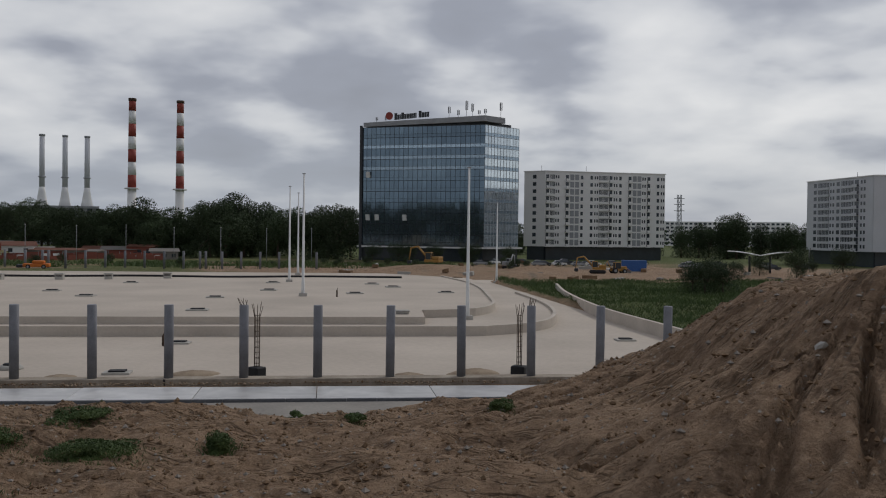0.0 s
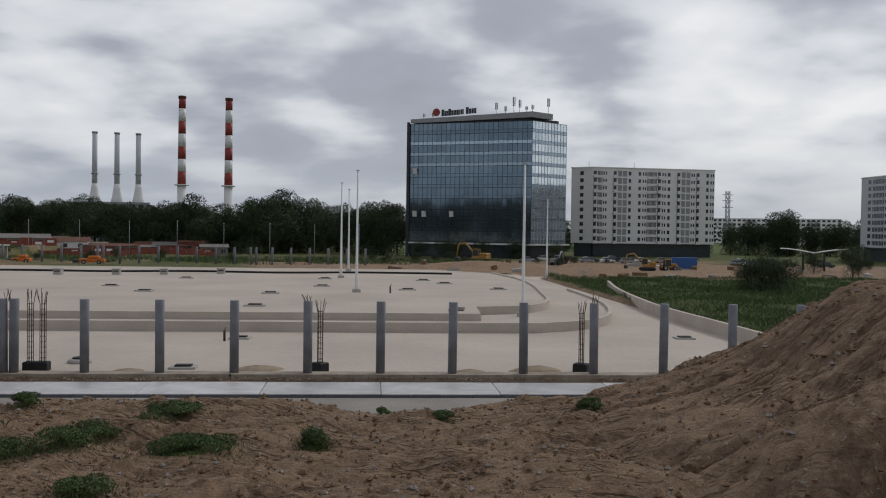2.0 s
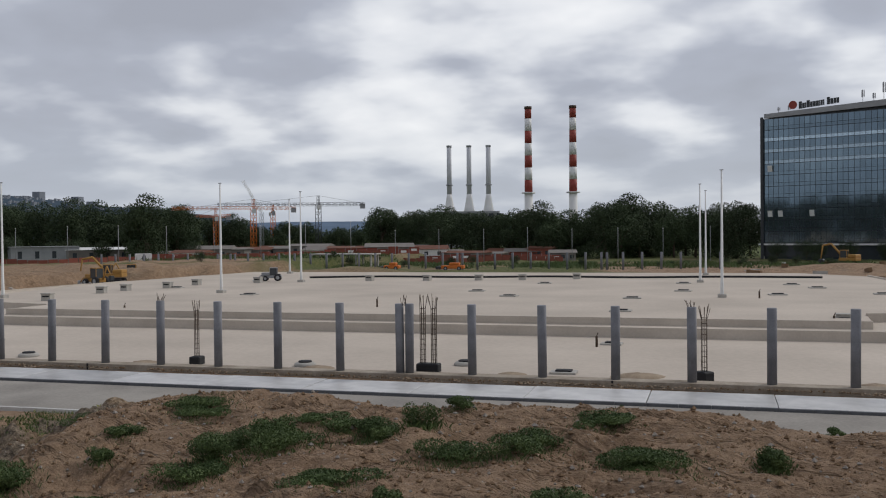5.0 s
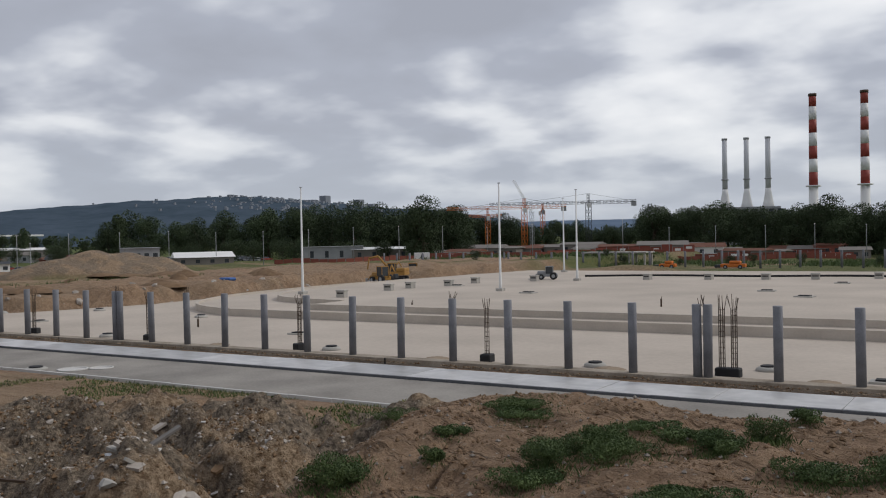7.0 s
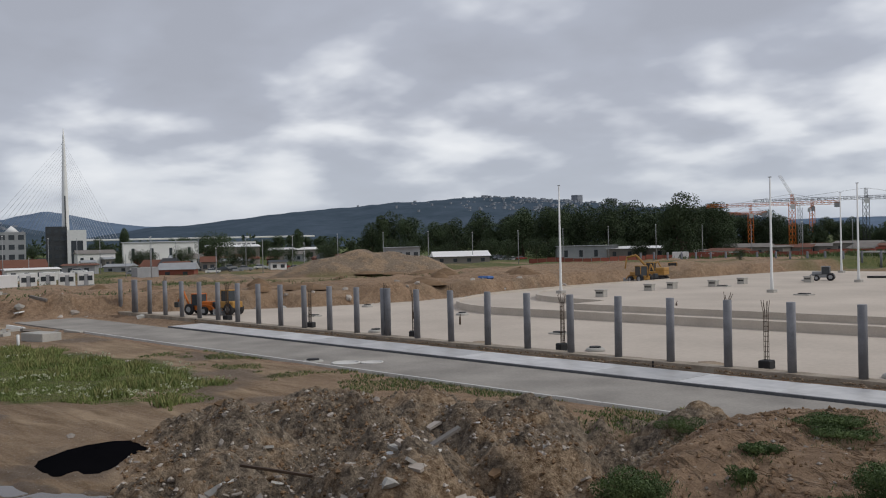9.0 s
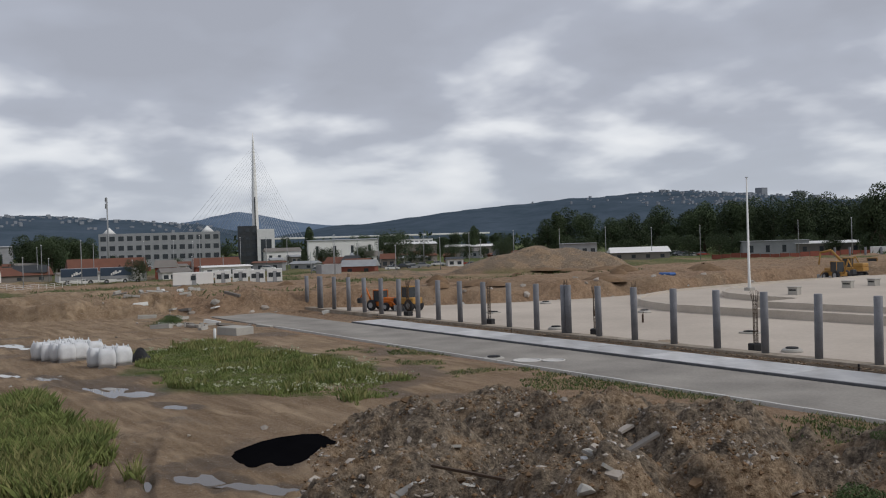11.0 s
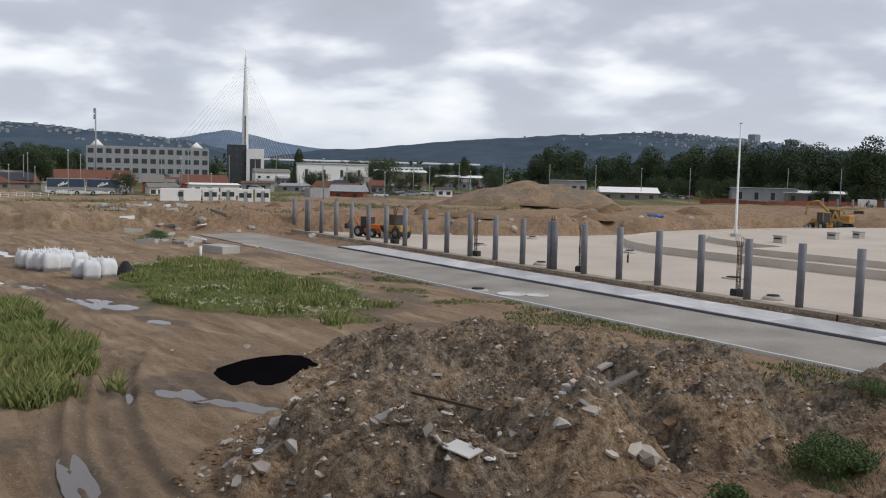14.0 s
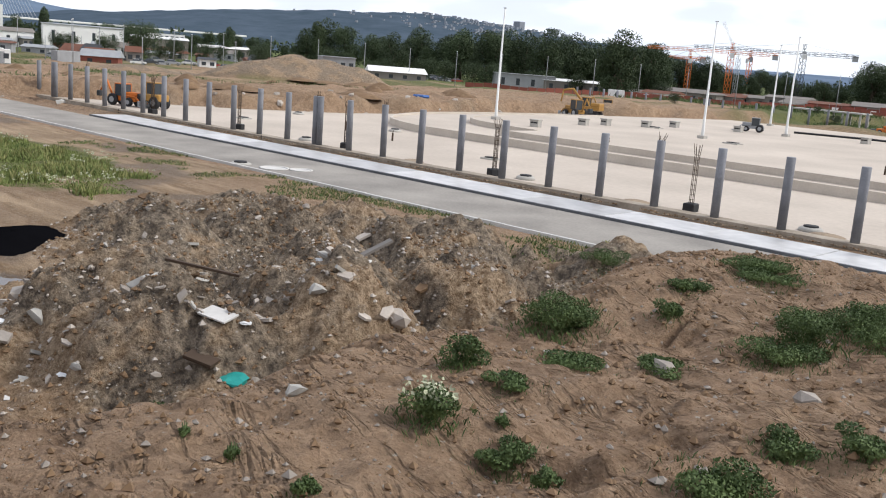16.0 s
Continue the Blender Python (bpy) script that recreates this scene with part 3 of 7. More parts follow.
def build_ground():
    xs = np.concatenate([spread(-150, -47, 0.6, -4200, -47, 1.1)[:-1], spread(-47, -20.5, 0.12, -47, -20.5)[:-1], spread(-20.5, 19, 0.075, -20.5, 4200, 1.06)])
    xs = np.unique(np.round(xs, 4))
    ys = np.concatenate([spread(3, 24, 0.08, -600, 24, 1.12)[:-1], spread(24, 36, 0.14, 24, 36)[:-1], spread(36, 150, 0.8, 36, 4300, 1.08)])
    ys = np.unique(np.round(ys, 4))
    X, Y = np.meshgrid(xs, ys)
    Z = ground_z(X, Y)
    gx, gy, cut, ribs = runnels(-46, 24, 2.5, 32, 0.075)
    bare = np.clip(masks(X, Y)[0] * 1.3 + (np.hypot(X - 16, Y - 18) < 11), 0, 1)
    stone = np.clip(heap(X, Y) * 2, 0, 1) * (1 - bare)
    patchy = step01(fbm(X, Y, 3.2, 3, 52), -0.6, 0.25)
    Z = Z - (0.55 * bare * patchy + 0.16 * stone) * sample(gx, gy, cut, X, Y) + (0.045 * bare + 0.05 * stone) * sample(gx, gy, ribs, X, Y)
    nx, ny = len(xs), len(ys)
    i = np.arange(nx * ny).reshape(ny, nx)
    faces = np.stack([i[:-1, :-1], i[:-1, 1:], i[1:, 1:], i[1:, :-1]], -1).reshape(-1, 4)
    me = bpy.data.meshes.new("ground")
    me.from_pydata(np.stack([X, Y, Z], -1).reshape(-1, 3).tolist(), [], faces.tolist())
    me.polygons.foreach_set("use_smooth", [True] * len(me.polygons))
    berm, up = masks(X, Y)
    hp = heap(X, Y)
    rub = step01(hp + 0.3 * fbm(X, Y, 3, 3, 61), 0.05, 0.5) * (1 - step01(berm, 0.2, 0.7))
    mud = (1 - step01(berm, 0.1, 0.5)) * (1 - rub) * step01(-X, 20, 30) * (Y < 36) * (1 - 0.8 * step01(Y, 27, 31) * step01(X, -60, -45))
    mud = np.maximum(mud, 0.5 * up * step01(fbm(X, Y, 14, 3, 67), -0.2, 0.5))
    gp = 1 - step01(np.hypot((X + 70) / 17, (Y - 24) / 7) + 0.25 * fbm(X, Y, 4, 3, 62), 0.85, 1.05)
    gl = 1 - step01(np.hypot((X + 58) / 16, (Y - 3.5) / 5.5) + 0.2 * fbm(X, Y, 4, 3, 63), 0.85, 1.05)
    field = step01(X, 28, 29) * step01(Y, 52, 58) * (Y < 150)
    beyond = step01(Y, 170, 185) * 0.9 * step01(fbm(X, Y, 20, 3, 64) - 1.2 * step01(X, -10, 20) * (1 - step01(Y, 235, 260)), -0.5, 0.1)
    wide = step01(np.hypot(X, Y), 260, 330)
    turf = np.clip(np.maximum.reduce([gp * 0.8, gl, field, beyond, wide]), 0, 1)
    spoil = step01(hump(X, Y, -156, 117, 20, 10, 5.3, 1.0, 0.7) + hump(X, Y, -176, 96, 16, 7, 1.6, 1.0, 0.9), 0.2, 1.0)
    rub = np.maximum(rub, spoil * 0.8)
    mud = mud * (1 - spoil)
    turf = np.maximum(turf, 0.8 * step01(-X, 138, 160) * (Y > 20) * step01(fbm(X, Y, 16, 4, 65), 0.0, 0.4) * (1 - spoil))
    bend = 0.0103 * np.minimum(X + 28.8, 0) ** 2
    wet = np.zeros_like(X)
    for y0, dep in RUTS:
        wet = np.maximum(wet, 7.0 * dep * np.exp(-((Y - y0 - bend) / 0.34) ** 2) * step01(-X, 19, 23) * step01(X, -54, -46))
    for px, py, rx, ry, turn in PUDDLES:
        c, s = math.cos(radians(turn)), math.sin(radians(turn))
        u, v = ((X - px) * c + (Y - py) * s) / (rx + 0.5), (-(X - px) * s + (Y - py) * c) / (ry + 0.35)
        wet = np.maximum(wet, 0.8 * step01(1.5 - np.sqrt(u * u + v * v) + 0.3 * fbm(X, Y, 1.2, 3, 68), 0.1, 0.6))
    wet = np.clip(np.maximum(wet, 0.7 * step01(fbm(X, Y, 7, 4, 66), 0.35, 0.7) * mud * (X > -110)), 0, 0.85)
    for name, v in (("rubble", rub), ("mud", mud), ("turf", turf), ("wet", wet)):
        at = me.attributes.new(name, "FLOAT", "POINT")
        at.data.foreach_set("value", v.reshape(-1).astype(np.float32))
    d = np.hypot(X - 16, Y - 18)
    mnd = step01(11.4 - 0.75 * d, 3.2, 4.8) * (Y < 34)
    ang = np.arctan2(Y - 18, X - 16)
    U = np.where(mnd > 0.5, ang * 8.0, Y + 0.3 * X)
    V = np.where(mnd > 0.5, d * 0.22, 40 + X * 0.22 - 0.05 * Y)
    at = me.attributes.new("flow", "FLOAT_VECTOR", "POINT")
    at.data.foreach_set("vector", np.stack([U, V, 0 * U], -1).reshape(-1).astype(np.float32))
    at = me.attributes.new("slope", "FLOAT", "POINT")
    slope = np.clip(np.clip(berm * (1 - mnd) + mnd, 0, 1) - np.exp(-((11.4 - 0.75 * d - 4.0) / 0.5) ** 2), 0, 1) * (1 - rub)
    at.data.foreach_set("value", slope.reshape(-1).astype(np.float32))
    me.materials.append(M_SOIL)
    return tagged(new("ground", me), "bare brown soil with heaps, ruts and weedy patches", "ground", kind="structure")


build_ground()

# ---- yard, road and walls ----
YARD_Z, DECK_Z = -0.12, 0.95
LOWER = smooth_line([(-98, 128, 0), (-98, 108, 0), (-96, 92, 0), (-90, 80, 0), (-81, 73.8, 0), (-70, 72.5, 0), (-30, 72.5, 0), (8, 72.5, 0), (14, 73.4, 0), (18.5, 77, 0), (21.3, 83.5, 0), (23.3, 93, 0), (24.3, 104, 0), (24.6, 118, 0)], 1.5)
UPPER = smooth_line([(-92, 128, 0), (-91, 108, 0), (-88, 94, 0), (-82, 86, 0), (-72, 82.6, 0), (-69.9, 82.4, 0)], 1.5)
UPPER2 = smooth_line([(-70, 76.6, 0), (-30, 76.6, 0), (8.6, 76.6, 0)], 3)
UPPER3 = smooth_line([(9, 82.4, 0), (14, 84.6, 0), (17, 91.5, 0), (18.5, 103, 0), (20.2, 120, 0), (20.5, 135, 0), (19, 152, 0)], 1.5)
SIDE = smooth_line([(27.4, 52, 0), (27.3, 70, 0), (27.4, 89, 0), (30, 113, 0), (33.6, 133, 0)], 1.5)


def slab(name, outline, z0, z1, material, label):
    bm = bmesh.new()
    top = [bm.verts.new((x, y, z1)) for x, y in outline]
    bot = [bm.verts.new((x, y, z0)) for x, y in outline]
    bm.faces.new(top)
    n = len(top)
    for i in range(n):
        bm.faces.new((bot[i], bot[(i + 1) % n], top[(i + 1) % n], top[i]))
    bmesh.ops.recalc_face_normals(bm, faces=bm.faces)
    bmesh.ops.triangulate(bm, faces=[f for f in bm.faces if len(f.verts) > 4])
    return tagged(part(name, bm, material), label, name.split("_")[0], kind="structure")


yard_out = [(-118, 51), (27.2, 51)] + [(p.x, p.y) for p in SIDE[1:]] + [(34, 164), (-95, 164)] + [(float(bank_line(y)) + 0.5, y) for y in (140, 112, 84, 70, 60)]
slab("yard_floor", yard_out, -0.8, YARD_Z, M_CONC, "wide pale dusty concrete yard floor")
deck = [(p.x, p.y + 0.05) for p in UPPER2] + [(9, 82.3)] + [(p.x - 0.05, p.y) for p in UPPER3] + [(10, 163.5), (-88, 163.5)] + [(p.x, p.y) for p in UPPER]
slab("platform_floor", deck, -0.5, DECK_Z, M_CONC, "raised pale concrete platform with dust")
mid_deck = [(p.x, p.y) for p in LOWER] + [(24.4, 160), (-97, 160)]
slab("planting_strip_floor", mid_deck, -0.5, 0.42, M_CONC, "pale strip between the low walls")
for nm, ln, z0, z1, w in (("low_wall_front", LOWER, -0.5, 0.66, 0.35), ("low_wall_west", UPPER, 0.0, 1.05, 0.35), ("low_wall_back", UPPER2, 0.0, 1.03, 0.35), ("low_wall_east", UPPER3, 0.0, 1.15, 0.35), ("boundary_wall", SIDE, -0.5, 0.95, 0.35)):
    tagged(part(nm, ribbon_wall(ln, w, z0, z1), M_LOWWALL), "low cast concrete retaining wall beside the yard", "wall", kind="structure")
slab("road", [(-119, 37.2), (60, 37.2), (60, 44.7), (-119, 44.7)], -0.9, ROAD_Z, M_ASPH, "dusty grey asphalt service road")
def pavement_slabs():
    bm = boxed(0.02, 0, -0.5, 5.98, 3.65, 0.14, bevel=0.01)
    me = bpy.data.meshes.new("paving_slab")
    bm.to_mesh(me); bm.free()
    me.materials.append(M_PAVE)
    o = empty("pavement", label="damp pale concrete pavement slabs beside the road", category="pavement", kind="structure")
    for i in range(23):
        k = new("paving_slab", me); k.parent = o
        k.matrix_world = pose(-96 + 6 * i, 44.95, ROAD_Z + random.uniform(-0.012, 0.008), random.uniform(-0.15, 0.15), 0, 0)


pavement_slabs()
tagged(part("fence_beam", boxed(-122, 49.95, -0.8, 60, 51.05, 0.0, bevel=0.02), M_BEAM), "soiled concrete foundation beam under the posts", "beam", kind="structure")


# ---- posts ----
def post_at(x, y, z, h=3.97, r=0.25):
    bm = bmesh.new()
    lathe(bm, [(r, 0), (r, h - 0.02), (r - 0.02, h)], 16)
    ob = part("concrete_post", bm, M_POST)
    ob.matrix_world = pose(x, y, z, 0, 0, 0)
    return tagged(ob, "round grey concrete post standing on the foundation beam", "post", "posts along the road")


first_post = post_at(0, 50.5, 0)
DOUBLE = (0, -12, -24)
for k in range(-25, 17):
    for dx in (-0.28, 0.28) if k in DOUBLE else (0,):
        x = 4 * k - 20 + dx
        if x or dx:
            copy_thing(first_post, pose(x, 50.5, 0, random.uniform(-0.5, 0.5), random.uniform(-0.5, 0.5), random.uniform(0, 360)))


def lamp_pole(x, y, z=DECK_Z, h=13.4):
    o = empty("lamp_pole", pose(x, y, z), label="tall white steel lamp pole on a concrete footing", category="pole", group="lamp poles in the yard")
    bm = bmesh.new(); box(bm, -0.45, -0.45, -0.1, 0.45, 0.45, 0.35, bevel=0.03)
    part("footing", bm, M_WALL, o, "rough concrete footing")
    bm = bmesh.new(); lathe(bm, [(0.2, 0.35), (0.2, 0.4), (0.17, 1.6), (0.155, 1.62), (0.085, h)], 12)
    part("shaft", bm, M_WHITE, o)
    bm = bmesh.new(); box(bm, -0.2, -0.06, h, 0.2, 0.06, h + 0.1, bevel=0.02)
    part("bracket", bm, M_GREY, o)
    return o


for x, y in ((12.8, 80.8), (28.3, 153), (-2.2, 103), (-4.9, 133), (-4.4, 155), (-61.2, 103), (-77.5, 157), (-62.2, 128.5), (-83, 91)):
    lamp_pole(x, y, 0.42 if (x, y) == (12.8, 80.8) else YARD_Z if x > 20 else DECK_Z)


# ---- office block, flats, chimneys, pylon ----
def glass_material(name, tint, rough=0.06):
    m = bpy.data.materials.new(name)
    m.use_nodes = True
    nt = m.node_tree
    b = nt.nodes["Principled BSDF"]
    N, L = nt.nodes.new, nt.links.new
    oi, mr = N("ShaderNodeObjectInfo"), N("ShaderNodeMapRange")
    mr.inputs["To Min"].default_value, mr.inputs["To Max"].default_value = 0.88, 1.1
    L(oi.outputs["Random"], mr.inputs["Value"])
    hs = N("ShaderNodeHueSaturation"); hs.inputs["Color"].default_value = (*tint, 1)
    L(mr.outputs[0], hs.inputs["Value"]); L(hs.outputs[0], b.inputs["Base Color"])
    b.inputs["Metallic"].default_value, b.inputs["Roughness"].default_value = 0.85, rough
    return m


M_BLUEGLASS = glass_material("blue_mirror_glass", (0.155, 0.21, 0.255))
M_SPANDREL = glass_material("pale_spandrel_glass", (0.36, 0.45, 0.52), 0.2)
# side glass: the bright sky it mirrors is partly put into a paler tint
M_SIDEGLASS = glass_material("sky_paled_mirror_glass", (0.68, 0.76, 0.80), 0.08)
M_MULL = mat("dark_mullion", (0.05, 0.055, 0.06), 0.5, scale=1.0)
M_LIGHTMULL = mat("light_mullion", (0.42, 0.45, 0.47), 0.5, scale=1.0)


def face_frame(a, b, z):
    """A pose whose x runs from a to b, y into the building, z up."""
    d = Vector((b[0] - a[0], b[1] - a[1], 0))
    return pose(a[0], a[1], z, 0, 0, math.degrees(math.atan2(d.y, d.x))), d.length


def prism(outline, z0, z1):
    bm = bmesh.new()
    lo, hi = [bm.verts.new((*p, z0)) for p in outline], [bm.verts.new((*p, z1)) for p in outline]
    bm.faces.new(hi), bm.faces.new(lo[::-1])
    n = len(lo)
    for i in range(n):
        bm.faces.new((lo[i], lo[(i + 1) % n], hi[(i + 1) % n], hi[i]))
    bmesh.ops.recalc_face_normals(bm, faces=bm.faces)
    return bm


def quad_mesh(name, w, h, material):
    me = bpy.data.meshes.new(name)
    t = 0.05
    me.from_pydata([(0, 0, 0), (w, 0, 0), (w, 0, h), (0, 0, h), (0, t, 0), (w, t, 0), (w, t, h), (0, t, h)], [], [(0, 1, 2, 3), (5, 4, 7, 6), (1, 5, 6, 2), (4, 0, 3, 7), (3, 2, 6, 7), (4, 5, 1, 0)])
    me.materials.append(material)
    return me


def office():
    A, B, C = bearing(88.02, 307), bearing(80.64, 293), bearing(78.6, 305)
    D = (A[0] + C[0] - B[0], A[1] + C[1] - B[1])
    o = empty("office_building", label="tall blue mirror-glass office block with a flat roof", category="building")
    z0, floors, fh = 4.2, 11, 3.42
    top = z0 + floors * fh
    inner = [(p[0] + 0.02 * (25 - p[0]), p[1] + 0.6) for p in (A, B, C, D)]
    part("core_wall", prism([(p[0], p[1] + 0.5) for p in (A, B, C, D)], 0.0, top - 0.3), M_MULL, o)
    part("ground_floor", prism(inner, -1.5, z0 - 0.5), M_WIN, o, "dark recessed ground floor")
    cen = ((A[0] + C[0]) / 2, (A[1] + C[1]) / 2)
    big = [(cen[0] + 1.06 * (p[0] - cen[0]), cen[1] + 1.1 * (p[1] - cen[1])) for p in (A, B, C, D)]
    part("canopy", prism(big, z0 - 0.75, z0 - 0.25), M_WHITE, o, "white canopy edge")
    for a, b, cols, nm in ((A, B, 26, "front_facade"), (B, C, 11, "side_facade")):
        m, ln = face_frame(a, b, z0)
        side = nm == "side_facade"
        w = ln / cols
        mull = M_LIGHTMULL if side else M_MULL
        fac = part(nm, boxed(0, 0.07, 0, ln, 0.1, top - z0), mull, o)
        fac.matrix_world = m
        for c in range(cols + 1):
            part("mullion", boxed(c * w - 0.04, -0.08, 0, c * w + 0.04, 0.068, top - z0), mull, fac)
        for f in range(floors + 1):
            part("transom", boxed(0, -0.09, f * fh - 0.05, ln, 0.068, f * fh + 0.05), mull, fac)
            if f < floors:
                part("transom", boxed(0, -0.07, f * fh + 1.05, ln, 0.068, f * fh + 1.1), mull, fac)
        hi = quad_mesh("window_pane", w - 0.09, fh - 1.2, M_SIDEGLASS if side else M_BLUEGLASS)
        for f in range(floors):
            for c in range(cols):
                p = new("window_pane", hi); p.parent = fac
                p.matrix_local = pose(c * w + 0.045, random.uniform(-0.01, 0.01), f * fh + 1.12, random.uniform(-0.15, 0.15), 0, random.uniform(-0.15, 0.15))

            bm2 = bmesh.new()
            box(bm2, 0.05, 0.0, f * fh + 0.06, ln - 0.05, 0.06, f * fh + 1.04)
            sp = part("spandrel", bm2, M_SPANDREL if f in (7, 8, 9) and not side else M_BLUEGLASS if not side else M_SPANDREL, fac)
    # tilted windows standing open
    m, ln = face_frame(A, B, z0)
    for c, f in ((1, 2), (3, 2), (9, 2), (1, 6)):
        w = ln / 26
        s = part("open_window", boxed(0, -0.5, 0, w * 0.9, -0.44, 1.9), M_WHITE, o, "pale top-hung window standing open")
        s.matrix_world = m @ pose(c * w, 0.05, f * fh + 1.1, 12)
    part("side_fin", prism([(A[0] - 0.9, A[1] - 0.2), (A[0] - 0.05, A[1] - 0.6), (A[0] + 0.6, A[1] + 8), (A[0] - 0.3, A[1] + 8)], -1.5, top + 0.6), M_DARKSTEEL, o, "dark fin at the end")
    rf = [(cen[0] + 0.99 * (p[0] - cen[0]), cen[1] + 0.99 * (p[1] - cen[1])) for p in (A, B, C, D)]
    part("top_storey", prism([(cen[0] + 0.9 * (p[0] - cen[0]), cen[1] + 0.85 * (p[1] - cen[1])) for p in (A, B, C, D)], top - 0.2, top + 1.2), M_MULL, o)
    bm = bmesh.new()
    a2, b2, c2, d2 = [Vector((*p, 0)) for p in rf]
    c2 = b2 + (c2 - b2) * 0.6; d2 = a2 + (d2 - a2) * 0.6
    lo = [bm.verts.new((p.x, p.y, z)) for p, z in ((a2, top + 0.3), (b2, top + 1.1), (c2, top + 1.1), (d2, top + 0.3))]
    hi = [bm.verts.new((p.x, p.y, z)) for p, z in ((a2, top + 1.6), (b2, top + 2.9), (c2, top + 2.9), (d2, top + 1.6))]
    bm.faces.new(hi), bm.faces.new(lo[::-1])
    for i in range(4):
        bm.faces.new((lo[i], lo[(i + 1) % 4], hi[(i + 1) % 4], hi[i]))
    bmesh.ops.recalc_face_normals(bm, faces=bm.faces)
    part("roof", bm, M_GREY, o, "grey overhanging roof slab")
    # sign in plain shapes and aerials on the roof
    m, ln = face_frame(A, B, top + 2.1)
    bm = bmesh.new(); lathe(bm, [(1.25, -0.1), (1.25, 0.1)], 20)
    s = part("sign_disc", bm, M_RED, o, "round red sign"); s.matrix_world = m @ pose(9.0, 0.4, 1.5, 90)
    x = 10.8
    for i, wd in enumerate((0.9, 0.7, 0.35, 0.9, 0.7, 0.8, 0.8, 0.35, 0.5, 0.4, 0.9, 0.8, 0.7, 0.7)):
        s = part("sign_bar", boxed(x, 0.3, 0.2 + 0.05 * i, x + wd, 0.5, (2.3 if i in (0, 3, 10) else 1.8) + 0.05 * i), M_DARKSTEEL, o, "dark sign bar")
        s.matrix_world = m
        x += wd + (0.75 if i == 9 else 0.12)
    for u, v, h in ((0.06, 0.3, 2.0), (0.1, 0.5, 2.4), (0.66, 0.3, 4.0), (0.70, 0.5, 3.0), (0.80, 0.3, 5.5), (0.83, 0.4, 4.6), (0.90, 0.3, 2.2), (0.94, 0.35, 2.6), (0.99, 0.8, 5.0)):
        p = Vector((*A, 0)).lerp(Vector((*B, 0)), u) + (Vector((*C, 0)) - Vector((*B, 0))) * v * 0.6
        zb = top + 1.6 + u * 1.2
        bm = tubes(((0, 0, -0.4), (0, 0, h), 0.07))
        for k in range(3):
            a = k * 2.1
            box(bm, 0.35 * math.cos(a) - 0.12, 0.35 * math.sin(a) - 0.12, h * 0.45, 0.35 * math.cos(a) + 0.12, 0.35 * math.sin(a) + 0.12, h * 0.95)
            tube(bm, (0, 0, h * 0.6), (0.35 * math.cos(a), 0.35 * math.sin(a), h * 0.6), 0.03, n=5)
        s = part("aerial", bm, M_GREY, o, "grey mobile-phone aerial"); s.matrix_world = pose(p.x, p.y, zb)


office()


def flats(name, corners, z0, floors, fh, bays, label, wall_mat, depth=15.0, ground=True):
    """A slab block: bays is a string, one letter a bay: w window, d two small windows, b balcony, l recessed loggia, s stair strip, . blank."""
    o = empty(name, label=label, category="building")
    a, b = corners
    m, ln = face_frame(a, b, z0)
    H = floors * fh
    w = part("wall", boxed(0, 0, 0, ln, depth, H + 0.8), wall_mat, o)
    w.matrix_world = m
    w = part("ground_floor", boxed(0.8, 1.0, -z0 - 1.5, ln - 0.8, depth - 1, 0), M_WIN, o, "dark shop floor"); w.matrix_world = m
    w = part("roof_edge", boxed(-0.2, -0.2, H + 0.8, ln + 0.2, depth + 0.2, H + 1.1), M_PALE, o); w.matrix_world = m
    bw = ln / len(bays)
    for i, k in enumerate(bays):
        x = i * bw
        for f in range(floors):
            z = f * fh
            def put(nm, bm, mt, lab=""):
                p = part(nm, bm, mt, o, lab); p.matrix_world = m
                return p
            if k == "w":
                put("window", boxed(x + bw * 0.25, -0.04, z + 0.9, x + bw * 0.75, 0.05, z + 2.2), M_WIN)
            elif k == "d":
                bm = boxed(x + bw * 0.12, -0.04, z + 1.0, x + bw * 0.38, 0.05, z + 2.1); box(bm, x + bw * 0.58, -0.04, z + 1.0, x + bw * 0.86, 0.05, z + 2.1)
                put("window", bm, M_WIN)
            elif k == "b":
                bm = boxed(x + bw * 0.2, -0.04, z + 0.1, x + bw * 0.8, 0.05, z + 2.3)
                put("balcony_window", bm, M_WIN)
                bm = boxed(x + bw * 0.1, -1.0, z - 0.08, x + bw * 0.9, 0, z + 0.08); box(bm, x + bw * 0.1, -1.0, z + 0.08, x + bw * 0.9, -0.92, z + 0.95)
                put("balcony", bm, wall_mat)
            elif k == "l":
                put("loggia_window", boxed(x + bw * 0.04, -0.04, z + 0.75, x + bw * 0.96, 0.05, z + 2.3), M_WIN)
                bm = boxed(x, -0.35, z - 0.05, x + bw, 0, z + 0.72)
                for q in range(1, 4):
                    box(bm, x + bw * q / 4 - 0.06, -0.1, z + 0.72, x + bw * q / 4 + 0.06, 0, z + 2.3)
                put("loggia_rail", bm, wall_mat)
            elif k == "s":
                put("stair_window", boxed(x + bw * 0.1, -0.05, z + 0.5, x + bw * 0.9, 0.05, z + 2.5), M_GREY)
    w = part("aerial", tubes(((ln * 0.4, depth / 2, H + 0.8), (ln * 0.4, depth / 2, H + 3.5), 0.08)), M_GREY, o); w.matrix_world = m
    return o


